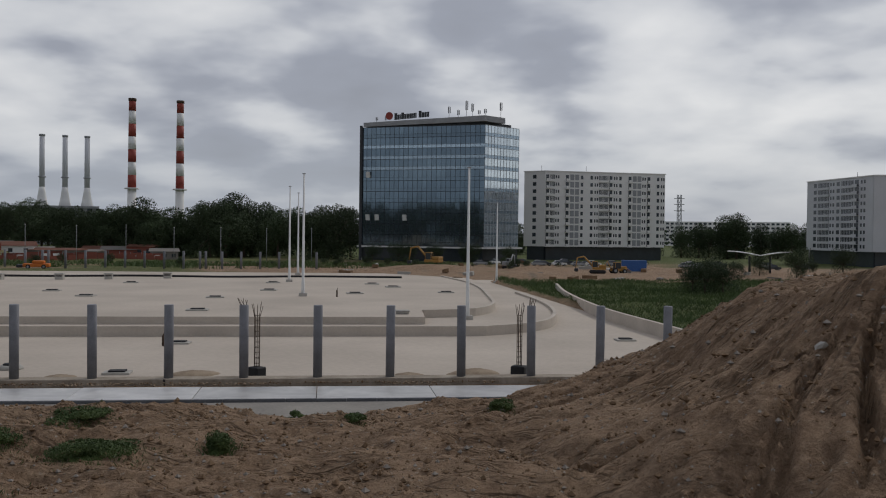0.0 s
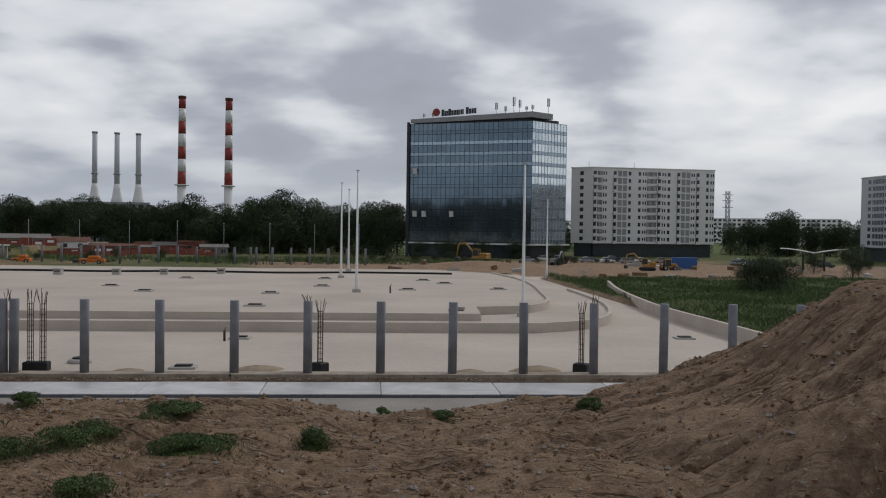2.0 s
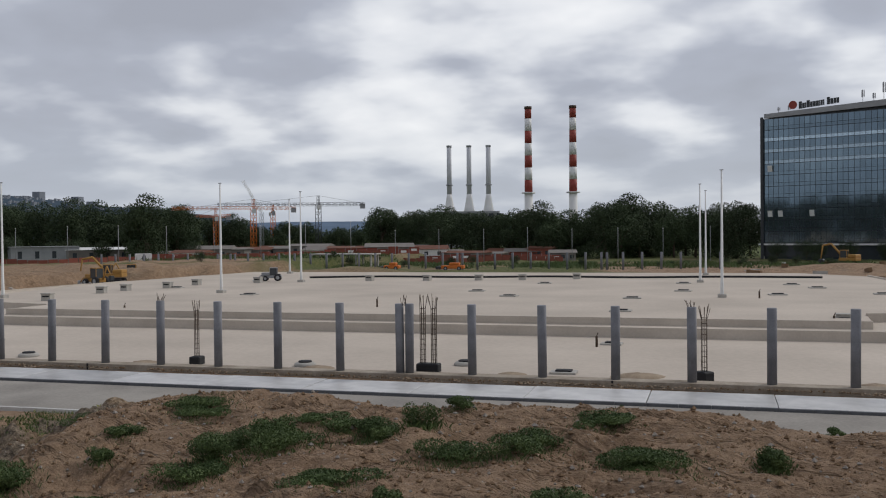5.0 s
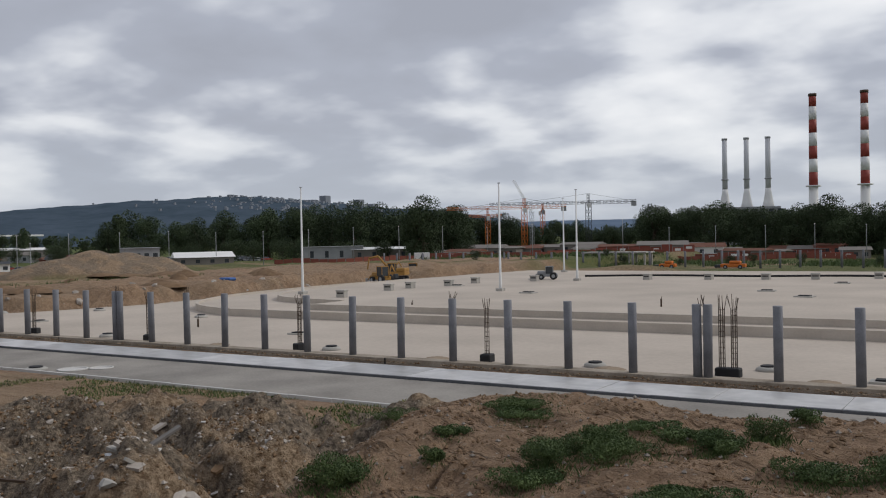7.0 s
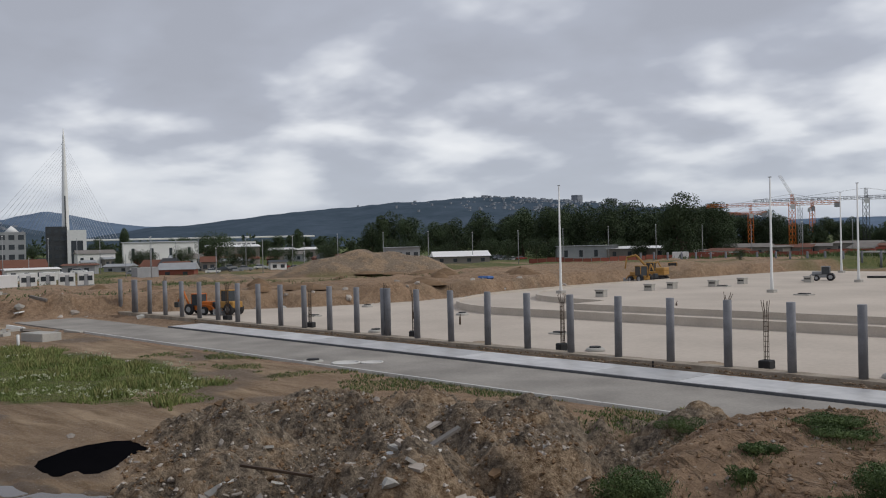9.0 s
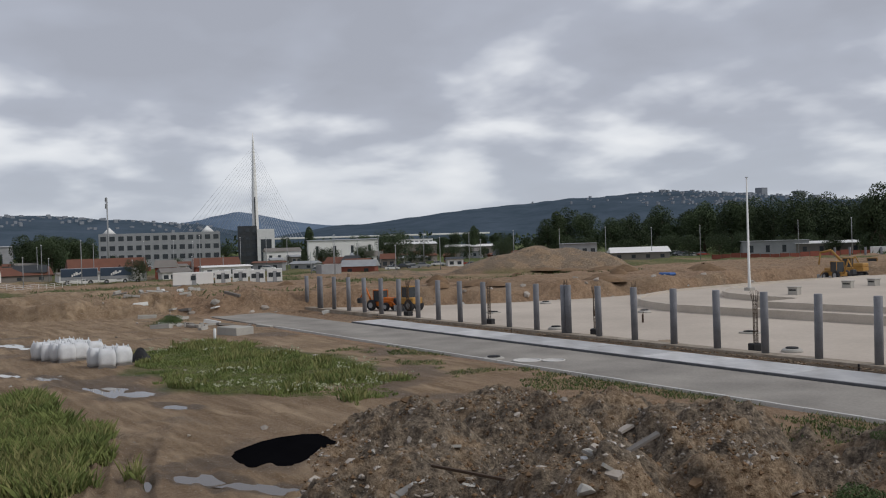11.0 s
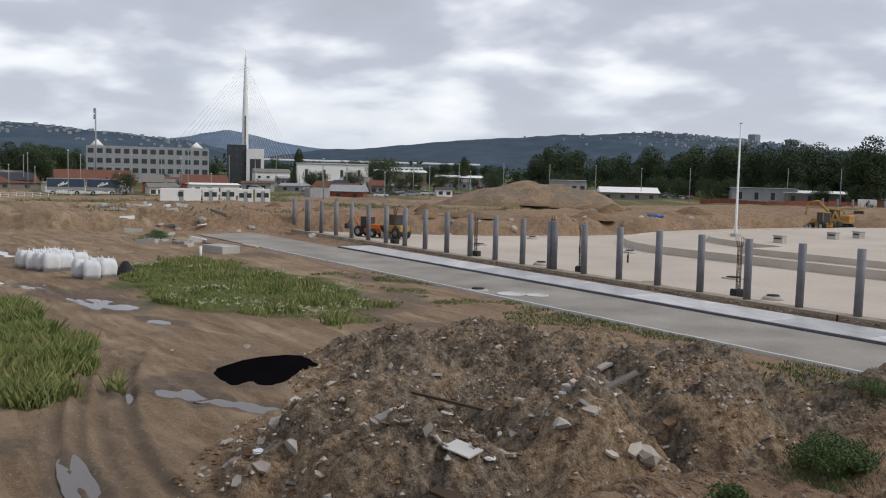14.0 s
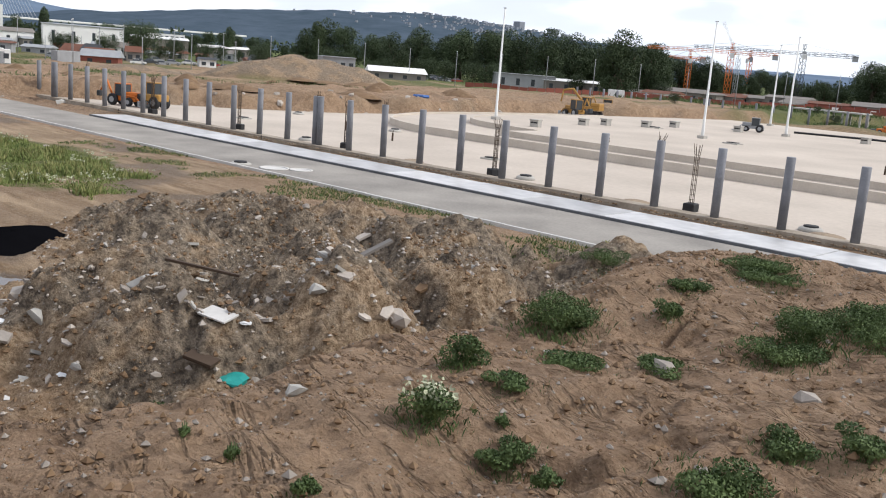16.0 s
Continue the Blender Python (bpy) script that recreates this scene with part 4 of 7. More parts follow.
flats("apartment_block", (bearing(77.0, 334), bearing(69.97, 352)), 4.0, 10, 2.55, "bld.bssw.wdllbdw.bssdb.wd", "long pale grey concrete block of flats with balconies", M_PALE, 15)
flats("apartment_block", (bearing(78.25, 338), bearing(77.0, 333.9)), 4.0, 10, 2.55, ".w.", "pale end wing of the long block of flats", M_PALE, 13)
flats("apartment_block", (bearing(62.13, 352), bearing(58.74, 318)), 4.0, 10, 2.25, ".wlldwllbd.", "grey block of flats with broad balconies", M_FLAT, 18)
flats("apartment_block", (bearing(58.7, 317.5), bearing(55.0, 322)), 4.0, 10, 2.25, ".w.w.", "grey gable wing of the block of flats", M_FLAT, 14)


def chimney(az, dist, h, r, striped):
    x, y = bearing(az, dist)
    o = empty("chimney", pose(x, y, 0), label="tall red and white striped power-station chimney" if striped else "slender grey power-station chimney with a flared base", category="chimney", group="power-station chimneys")
    if striped:
        n = 7
        for i in range(n):
            z1 = 27 + (h - 27) * i / n
            zt = 27 + (h - 27) * (i + 1) / n
            ra, rb = r * (1.18 - 0.22 * i / n), r * (1.18 - 0.22 * (i + 1) / n)
            bm = bmesh.new(); lathe(bm, [(ra, z1), (rb, zt)], 20)
            part("band", bm, M_RED if i % 2 == 0 else M_WHITE, o, "red band" if i % 2 == 0 else "white band")
        bm = bmesh.new(); lathe(bm, [(r * 1.35, 0), (r * 1.2, 27)], 20)
        part("shaft", bm, M_PALE, o)
        bm = bmesh.new(); lathe(bm, [(r * 2.0, 26.4), (r * 2.0, 27.0)], 20)
        part("gallery", bm, M_WHITE, o, "white maintenance gallery")
        bm = bmesh.new(); lathe(bm, [(r * 1.1, h - 1.2), (r * 1.1, h)], 20)
        part("rim", bm, M_STEEL, o)
    else:
        bm = bmesh.new(); lathe(bm, [(r * 1.05, 26), (r * 0.95, h)], 20)
        part("shaft", bm, M_FLAT, o)
        bm = bmesh.new(); lathe(bm, [(r * 2.6, 17), (r * 1.9, 20), (r * 1.3, 24), (r * 1.06, 26)], 20)
        part("flared_base", bm, M_PALE, o, "pale flared base")
        bm = bmesh.new(); lathe(bm, [(r * 1.12, h - 0.8), (r * 1.12, h)], 20)
        part("rim", bm, M_GREY, o)
        bm = bmesh.new(); lathe(bm, [(r * 1.4, 30), (r * 1.4, 30.5)], 20)
        part("gallery", bm, M_GREY, o)


for az, s in ((101.3, 1), (98.65, 1), (106.06, 0), (104.87, 0), (103.71, 0)):
    chimney(az, 450 if s else 440, 8 + 450 * 0.1316 if s else 8 + 440 * 0.092, 1.6 if s else 1.1, s)
x, y = bearing(104.9, 440)
o = empty("boiler_house", pose(x, y, 0, 0, 0, 15), label="low grey boiler house under the three chimneys", category="building")
bm = bmesh.new()
box(bm, -16, -4, 0, 16, 10, 17)
box(bm, -14, -5, 17, 14, 8, 18.0)
part("wall", bm, M_GREY, o)
for i in range(9):
    part("window", boxed(-16 + i * 3.6, -4.1, 13, -14 + i * 3.6, -3.9, 17), M_WIN, o)


def bridge():
    px, py = bearing(158.9, 1700, -7, 0.3)
    o = empty("cable_stayed_bridge", pose(px, py, 0, 0, 0, 68.9), label="slender pale needle pylon of a cable-stayed bridge", category="bridge")
    bm = bmesh.new(); lathe(bm, [(6.4, 0), (5.6, 60), (4.6, 110), (3.0, 160), (1.6, 195), (0.5, 209)], 14)
    part("pylon", bm, M_PALE, o)
    part("pylon_slot", boxed(-0.9, -7, 0, 0.9, -4.2, 96), M_DARKSTEEL, o, "dark slot between the pylon legs")
    part("deck", boxed(-330, -14, 20, 420, 14, 23, bevel=0.5), M_PALE, o)
    for i in range(17):
        z = 96 + i * 5.6
        for s, ln in ((1, 34 + i * 3.0), (-1, 38 + i * 6.2)):
            part("cable", tubes(((0, 0, z), (s * ln * (0.5 + 0.5 * i / 16), 0, 23), 0.2), n=5), M_FLAT, o)


bridge()


# ---- hills and distance ----
def ridge_z(az, v, dist, heights, seed, x, y, crest=False):
    e = np.interp(az, [h[0] for h in heights], [h[1] for h in heights])
    h = dist * math.tan(radians(float(e))) + 8
    h = h * math.sin(min(1.0, v * 1.15) * math.pi / 2) ** 0.8
    return h + (0.05 * h + 2.0) * float(fbm(np.array([x]), np.array([y]), 160, 4, seed)[0]) * (0.3 if crest else 1)


def ridge(name, az0, az1, dist, deep, heights, seed, material, label):
    n, k = 160, 14
    verts, faces = [], []
    for j in range(k):
        v = j / (k - 1)
        for i in range(n):
            az = az0 + (az1 - az0) * i / (n - 1)
            x, y = bearing(az, dist - deep * (1 - v))
            verts.append((x, y, ridge_z(az, v, dist, heights, seed, x, y, j == k - 1) - 6 * (j == 0)))
    for j in range(k - 1):
        for i in range(n - 1):
            faces.append((j * n + i, j * n + i + 1, (j + 1) * n + i + 1, (j + 1) * n + i))
    me = bpy.data.meshes.new(name)
    me.from_pydata(verts, [], faces)
    me.polygons.foreach_set("use_smooth", [True] * len(faces))
    me.materials.append(material)
    return tagged(new(name, me), label, "hill", kind="structure")


# farthest ridge: more of the air's blue haze mixed into its colour
M_HILL2 = mat("far_haze_tinted_hill", (0.15, 0.20, 0.27), 1.0, dark=(0.11, 0.15, 0.21), scale=0.008, amount=1.0, fine=0.03, bump=0, spec=0)
ridge("backdrop_hill_far", 166, 100, 4000, 900, [(100, 0.5), (108, 0.75), (116, 0.7), (124, 0.6), (140, 0.5), (152, 0.9), (157, 1.45), (160, 1.98), (162.5, 1.6), (166, 1.0)], 81, M_HILL2, "far hill on the horizon, tinted with blue haze")
MID = [(118, 0.8), (124, 1.5), (128, 1.85), (132, 2.1), (136.5, 2.34), (140, 2.2), (144, 1.85), (148, 1.52), (151, 1.2), (154, 1.0), (158, 0.5)]
WEST = [(159, 0.6), (162, 1.3), (166, 1.65), (171, 1.85), (176, 1.95), (182, 1.9), (190, 1.8)]
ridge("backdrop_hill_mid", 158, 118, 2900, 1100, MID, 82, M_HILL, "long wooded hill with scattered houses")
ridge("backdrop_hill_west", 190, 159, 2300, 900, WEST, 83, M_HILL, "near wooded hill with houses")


def hill_houses():
    bm = bmesh.new()
    rnd = random.Random(5)
    for i in range(420):
        if i < 260:
            az, v = rnd.gauss(131, 3.2), rnd.uniform(0.3, 0.72)
            d, e = 2900 - 1100 * (1 - v), (2900, MID, 82)
        else:
            az, v = rnd.uniform(161, 186), rnd.uniform(0.3, 0.72)
            d, e = 2300 - 900 * (1 - v), (2300, WEST, 83)
        x, y = bearing(az, d)
        z = ridge_z(az, v, *e, x, y)
        w, h = rnd.uniform(3, 7), rnd.uniform(1.5, 5)
        box(bm, x - w / 2, y - w / 2, z - 12, x + w / 2, y + w / 2, z + h)
    for az, hh in ((129.2, 24), (130.0, 14), (127.2, 16), (126.4, 12)):
        x, y = bearing(az, 2880)
        z = ridge_z(az, 0.98, 2900, MID, 82, x, y)
        box(bm, x - 12, y - 12, z - 25, x + 12, y + 12, z + hh)
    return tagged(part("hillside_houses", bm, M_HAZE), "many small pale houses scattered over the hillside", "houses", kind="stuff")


hill_houses()


# ---- trees ----
def leaf_cloud(rnd, lobes, n, size):
    """Leaf sprays spread through several lobes, as loose bent quads."""
    c = np.array(lobes)
    pick = rnd.integers(0, len(c), n)
    v = rnd.normal(size=(n, 3))
    v /= np.linalg.norm(v, axis=1)[:, None]
    p = c[pick, :3] + v * (rnd.uniform(0.55, 1.05, n) ** 0.6)[:, None] * c[pick, 3:6]
    a = rnd.normal(size=(n, 3)); a /= np.linalg.norm(a, axis=1)[:, None]
    b = np.cross(a, v + 0.4 * rnd.normal(size=(n, 3))); b /= np.linalg.norm(b, axis=1)[:, None] + 1e-9
    s = size * rnd.uniform(0.6, 1.4, n)[:, None]
    q = np.stack([p - a * s, p + b * s * 0.6, p + a * s, p - b * s * 0.6], 1)
    return q.reshape(-1, 3)


def cloud_mesh(name, pts, material):
    me = bpy.data.meshes.new(name)
    k = len(pts) // 4
    me.from_pydata(pts.tolist(), [], np.arange(4 * k).reshape(k, 4).tolist())
    me.materials.append(material)
    return me


def tree(seed, h, w, slim=False, label="leafy dark green tree"):
    rnd = np.random.default_rng(seed)
    o = empty("tree", label=label, category="tree", group="trees round the site")
    bars = [((0, 0, -0.3), (0.1, 0, h * 0.45), 0.028 * h, 0.018 * h)]
    lobes = []
    for i in range(17 if not slim else 10):
        a, r, z = i * 2.4 + rnd.uniform(-0.4, 0.4), w * rnd.uniform(0.12, 0.33), h * rnd.uniform(0.07, 0.8)
        if slim:
            r *= 0.4
        x, y = r * math.cos(a), r * math.sin(a)
        lr = w * rnd.uniform(0.17, 0.28)
        lobes.append((x, y, z, lr, lr, lr * rnd.uniform(0.8, 1.3) * (1.5 if slim else 1)))
        bars.append(((0.1, 0, h * rnd.uniform(0.25, 0.45)), (x, y, z), 0.010 * h, 0.004 * h))
    lobes.append((0, 0, h * 0.82, w * 0.2, w * 0.2, h * 0.17))
    part("trunk", tubes(*bars, n=6), M_BARK, o)
    ob = new("crown", cloud_mesh("crown", leaf_cloud(rnd, lobes, 9500, 0.0145 * h), M_LEAF)); ob.parent = o
    return o


KINDS = [tree(1, 15, 12), tree(2, 13, 11), tree(3, 17, 13), tree(4, 12, 10), tree(5, 16, 8, True), tree(6, 7, 8, label="low round green bush")]
tr = random.Random(11)
used = set()


def plant_tree(k, az, dist, h, ox=0.5, oy=-2.1):
    base = (15, 13, 17, 12, 16, 7)[k]
    x, y = bearing(az, dist, ox, oy)
    s = h / base
    m = pose(x, y, gz(x, y) if dist < 500 else 0, 0, 0, tr.uniform(0, 360))
    if k in used:
        o = copy_thing(KINDS[k], m)
    else:
        used.add(k)
        o = KINDS[k]
        o.matrix_world = m
    o.scale = (s * tr.uniform(0.9, 1.15), s * tr.uniform(0.9, 1.15), s)
    return o


def belt(az0, az1, dist, e0, e1, n, kinds=(0, 1, 2, 3), spread=40):
    for i in range(n):
        az = az0 + (az1 - az0) * (i + tr.uniform(0.1, 0.9)) / n
        d = dist + tr.uniform(-spread / 2, spread / 2)
        plant_tree(tr.choice(kinds), az, d, 9 + d * math.tan(radians(tr.uniform(e0, e1))))


for az, d, h in ((141.4, 330, 16), (146.2, 420, 14), (155.9, 420, 15)):
    plant_tree(4, az, d, h)
plant_tree(2, 123.9, 310, 21.5)
plant_tree(0, 124.3, 316, 17)
belt(88.6, 97, 330, 1.2, 1.8, 15)
belt(97, 107.6, 345, 0.8, 1.45, 18)
for az, h in ((100.8, 20), (95.6, 22), (96.0, 20), (99.0, 17)):
    plant_tree(2, az, 330, h)
belt(107.6, 111, 390, 0.7, 1.35, 8)
belt(111, 114.3, 430, 0.0, 0.45, 6)
belt(114.3, 118, 410, 0.35, 0.9, 6)
belt(118, 123, 400, 0.6, 1.25, 7)
belt(121, 133, 380, 1.2, 2.1, 13)
belt(132, 142, 420, 0.8, 1.7, 10)
belt(121, 142, 330, -0.7, -0.2, 14, (5,), 30)
belt(142, 158, 500, 0.0, 0.45, 20, (1, 3, 5))
belt(144, 157, 345, -0.9, -0.35, 12, (5,), 60)
belt(158, 180, 480, -0.1, 0.4, 14, (1, 3, 5))
belt(168.8, 171.6, 360, 0.5, 0.95, 5)
belt(172.5, 174.2, 360, 0.0, 0.3, 3)
belt(158, 180, 330, -1.1, -0.6, 9, (5,), 50)
belt(160, 181, 560, 0.4, 0.8, 12)
belt(60.5, 79, 420, 0.55, 1.1, 20)
plant_tree(0, 65.9, 400, 19), plant_tree(2, 66.4, 405, 18)
for az, d, h in ((67.6, 128, 4.6), (66.6, 126, 4.2), (68.3, 131, 3.6), (62.6, 195, 6), (60.2, 230, 5.5), (64.6, 205, 4), (151, 300, 11), (144.6, 290, 6)):
    plant_tree(5, az, d, h)
belt(79, 88, 290, -0.9, -0.65, 7, (5,), 8)
for i in range(46):
    plant_tree(5, tr.uniform(60, 88) if i < 26 else tr.uniform(88, 122), tr.uniform(215, 268), tr.uniform(0.9, 2.6))


def far_woods():
    """Far belts of trees that close the flat land, also unseen ones behind the platform."""
    rnd = np.random.default_rng(3)
    lobes = []
    for az in np.arange(40, 200, 0.55):
        d = rnd.uniform(620, 760)
        x, y = bearing(az, d)
        lobes.append((x, y, rnd.uniform(3, 8), 7, 7, rnd.uniform(5, 9)))
    pts = leaf_cloud(rnd, lobes, 14000, 1.3)
    # unseen belts behind and east, stacked tall to darken the office glass reflections
    back = []
    for x in np.arange(-700, 700, 9):
        for k in range(4):
            back.append((x + rnd.uniform(-4, 4), -120 + rnd.uniform(-15, 15), rnd.uniform(4, 11) + 8 * k * rnd.uniform(0.7, 1.0), 8, 8, rnd.uniform(7, 11)))
    for y in np.arange(-110, 330, 9):
        for k in range(3):
            back.append((345 + rnd.uniform(-12, 12), y, rnd.uniform(4, 11) + 8 * k * rnd.uniform(0.7, 1.0), 8, 8, rnd.uniform(7, 11)))
    pts2 = leaf_cloud(rnd, back, 80000, 2.1)
    return tagged(new("distant_woods", cloud_mesh("distant_woods", np.concatenate([pts, pts2]), M_LEAF)), "dark green belts of distant trees, some unseen and added for reflections", "woods", kind="stuff")


far_woods()


# ---- things in and round the yard ----
def far_posts():
    first = None
    for i in range(38):
        x = -150 + 4 * i
        for dx in (-0.6, 0.6) if i in (9, 23, 31) else (0,):
            y = 205 + 0.02 * x
            if first is None:
                first = post_at(x, y, -0.35)
                tagged(first, "round grey concrete post at the far edge of the yard", group="far posts")
            else:
                copy_thing(first, pose(x + dx, y, -0.35, 0, 0, 17 * i))


far_posts()


def rebar_cage(x, y, turn=0, h=3.9, thick=0.34, double=False):
    o = empty("rebar_cage", pose(x, y, YARD_Z, 0, 0, turn), label="rusty steel bar cage standing in a black footing", category="rebar", group="rebar cages behind the posts")
    w = 0.62 if double else 0.36
    bm = bmesh.new(); box(bm, -w - 0.06, -0.36, -0.05, w + 0.06, 0.36, 0.5, bevel=0.06)
    part("footing", bm, M_BLACK, o, "black waterproofed footing")
    rnd = random.Random(int(x * 7))
    for cx in (-0.34, 0.34) if double else (0,):
        r = thick / 2
        for k in range(8):
            a = k * math.pi / 4
            lean = rnd.uniform(-0.12, 0.12)
            bm = tubes(((cx + r * math.cos(a), r * math.sin(a), 0.45), (cx + r * math.cos(a), r * math.sin(a), h - 0.6), 0.018), ((cx + r * math.cos(a), r * math.sin(a), h - 0.6), (cx + 1.7 * r * math.cos(a) + lean, 1.7 * r * math.sin(a), h + rnd.uniform(0, 0.3)), 0.016), n=5)
            part("bar", bm, M_STEEL, o)
        for z in np.arange(0.7, h - 0.5, 0.3):
            bm = bmesh.new()
            for k in range(8):
                a, b = k * math.pi / 4, (k + 1) * math.pi / 4
                tube(bm, (cx + r * math.cos(a), r * math.sin(a), z), (cx + r * math.cos(b), r * math.sin(b), z), 0.012, n=4)
            part("hoop", bm, M_STEEL, o)
    return o


rebar_cage(-19.0, 51.9, double=True, h=4.3)
for x in (-49.9, -34.3, -66.0, -81.1, -96.5, 11.6, -3.4):
    rebar_cage(x, 51.9, turn=x * 13, h=3.9, thick=0.3)


def starter_bars(x, y=50.5):
    o = empty("starter_bars", pose(x, y, 3.95), label="rusty bars sticking out of a post top", category="rebar", group="bars on post tops")
    rnd = random.Random(int(x * 3 + 5))
    for k in range(6):
        a = k * math.pi / 3
        part("bar", tubes(((0.15 * math.cos(a), 0.15 * math.sin(a), -0.1), (0.15 * math.cos(a) + rnd.uniform(-0.25, 0.25), 0.15 * math.sin(a), rnd.uniform(0.25, 0.55)), 0.016), n=5), M_STEEL, o)


for k in (4, -4, 8, -12, -10, 0, -22):
    starter_bars(4 * k - 20)


def manhole(x, y, z, r=0.42, h=0.25, lid=True, label="dark round manhole cover on a concrete collar"):
    o = empty("manhole", pose(x, y, z, 0, 0, x * 31 % 360), label=label, category="manhole", group="manholes in the yard")
    bm = bmesh.new(); lathe(bm, [(r * 1.7, -0.03), (r * 1.6, h * 0.6), (r * 1.25, h), (r * 1.0, h)], 16)
    part("collar", bm, M_WALL, o)
    bm = bmesh.new(); lathe(bm, [(r, h), (r, h + 0.06), (r * 0.9, h + 0.09)], 16)
    part("cover", bm, M_BLACK, o, "dark cast iron cover")


def flat_slab(x, y, z, w=1.5, d=1.1):
    o = empty("yard_drain", pose(x, y, z, 0, 0, random.uniform(-8, 8)), label="dark drain frame on a pale concrete pad", category="drain", group="drains in the yard")
    part("pad", boxed(-w / 2, -d / 2, -0.02, w / 2, d / 2, 0.13, bevel=0.02), M_WALL, o)
    part("grate", boxed(-w * 0.3, -d * 0.3, 0.13, w * 0.32, d * 0.3, 0.22, bevel=0.01), M_BLACK, o, "dark iron grate")


for x, y in ((-47.8, 52.9), (-79, 70), (-98.5, 72.5), (-27.2, 52.6), (-17.6, 55), (-72, 52.6)):
    manhole(x, y, YARD_Z, 0.42, 0.24)
for x, y in ((-11.2, 52.9), (-10.0, 67.5), (23.4, 68.9), (-57.5, 60.5), (22, 90), (-92, 60)):
    flat_slab(x, y, YARD_Z)
for x, y in ((-30.6, 110), (-24.8, 101.5), (-11.3, 100), (-25.5, 128), (-55.8, 100), (-7, 130), (3.6, 107.5), (8.9, 121), (-10.9, 83.5), (6.5, 128), (-6.5, 113), (-73, 112), (14.5, 110)):
    flat_slab(x, y, DECK_Z, 1.9, 1.3)


def block_stack(x, y, z):
    o = empty("concrete_block", pose(x, y, z, 0, 0, random.uniform(-10, 10)), label="grey concrete footing block with a dark slot", category="block", group="footing blocks on the platform")
    part("body", boxed(-0.55, -0.45, -0.02, 0.55, 0.45, 0.75, bevel=0.03), M_WALL, o)
    part("slot", boxed(-0.42, -0.47, 0.42, 0.42, -0.43, 0.58), M_BLACK, o)
    part("cap", boxed(-0.62, -0.52, 0.75, 0.62, 0.52, 0.86, bevel=0.02), M_WALL, o)


for x, y in ((-53, 133), (-44.4, 134.5), (-36.8, 136), (-30.5, 137.5), (-22.9, 141), (-74, 87.5), (-76.4, 100.4), (-76.5, 105.6), (-74.1, 111.6), (-74.1, 119), (-68, 126), (7, 80.4)):
    block_stack(x, y, DECK_Z if y > 83 else 0.42)
for x, y, z in ((-34.3, 85, DECK_Z), (-10.9, 66, YARD_Z), (-59, 80, 0.42), (1.5, 102, DECK_Z), (6.2, 79.5, 0.42), (-80, 64, YARD_Z), (-71, 62, YARD_Z)):
    o = part("pipe_stub", tubes(((0, 0, -0.05), (0, 0, 0.75), 0.09), ((0, 0, 0.75), (0.1, 0, 1.0), 0.03)), M_STEEL)
    o.matrix_world = pose(x, y, z)
    tagged(o, "short rusty pipe sticking up from the concrete", "pipe", "pipe stubs")


def hose(name, pts, r, material, label):
    line = smooth_line(pts, 2.5)
    bm = bmesh.new()
    rings = []
    for i, p in enumerate(line):
        d = (line[min(i + 1, len(line) - 1)] - line[max(i - 1, 0)]).normalized()
        side = d.cross(Vector((0, 0, 1))).normalized()
        rings.append([bm.verts.new(p + r * (math.cos(k * math.pi / 4) * side + math.sin(k * math.pi / 4) * Vector((0, 0, 1)))) for k in range(8)])
    for a, b in zip(rings, rings[1:]):
        for k in range(8):
            bm.faces.new((a[k], a[(k + 1) % 8], b[(k + 1) % 8], b[k])).smooth = True
    bm.faces.new(rings[0][::-1]), bm.faces.new(rings[-1])
    return tagged(part(name, bm, material), label, "hose")


hose("drain_hose", [(-66, 140, 1.1), (-55, 144, 1.1), (-40, 143, 1.1), (-28, 146, 1.1), (-15, 144, 1.1), (-2, 147, 1.1), (12, 146, 1.1)], 0.16, M_BLACK, "long black drain hose lying across the platform")

# kerbs in pieces
def kerb_row(x0, x1, y, z, name, label, h=0.16, w=0.18, material=M_KERB):
    me = bpy.data.meshes.new("kerb_stone")
    bm = boxed(0.01, 0, -0.2, 1.49, w, h, bevel=0.015)
    bm.to_mesh(me); bm.free()
    me.materials.append(material)
    o = empty(name, label=label, category="kerb", kind="structure")
    n = int((x1 - x0) / 1.5)
    for i in range(n):
        k = new("kerb_stone", me); k.parent = o
        k.matrix_world = pose(x0 + 1.5 * i, y + random.uniform(-0.01, 0.01), z + random.uniform(-0.008, 0.008), 0, 0, random.uniform(-0.25, 0.25))


kerb_row(-98, 34, 37.0, ROAD_Z, "kerb_south", "pale concrete kerb stones along the road", 0.13)
kerb_row(-96, 34, 44.74, ROAD_Z, "kerb_north", "damp kerb stones with the face's shade in their colour", 0.145, material=M_DAMPSHADE)
# beam joints and soil spilt along the beam
for x in (-41, -8.2, 17, -75, -100):
    tagged(part("beam_joint", boxed(x, 49.93, -0.4, x + 0.12, 49.96, 0.0), M_BLACK), "dark joint in the foundation beam", "joint", kind="structure")


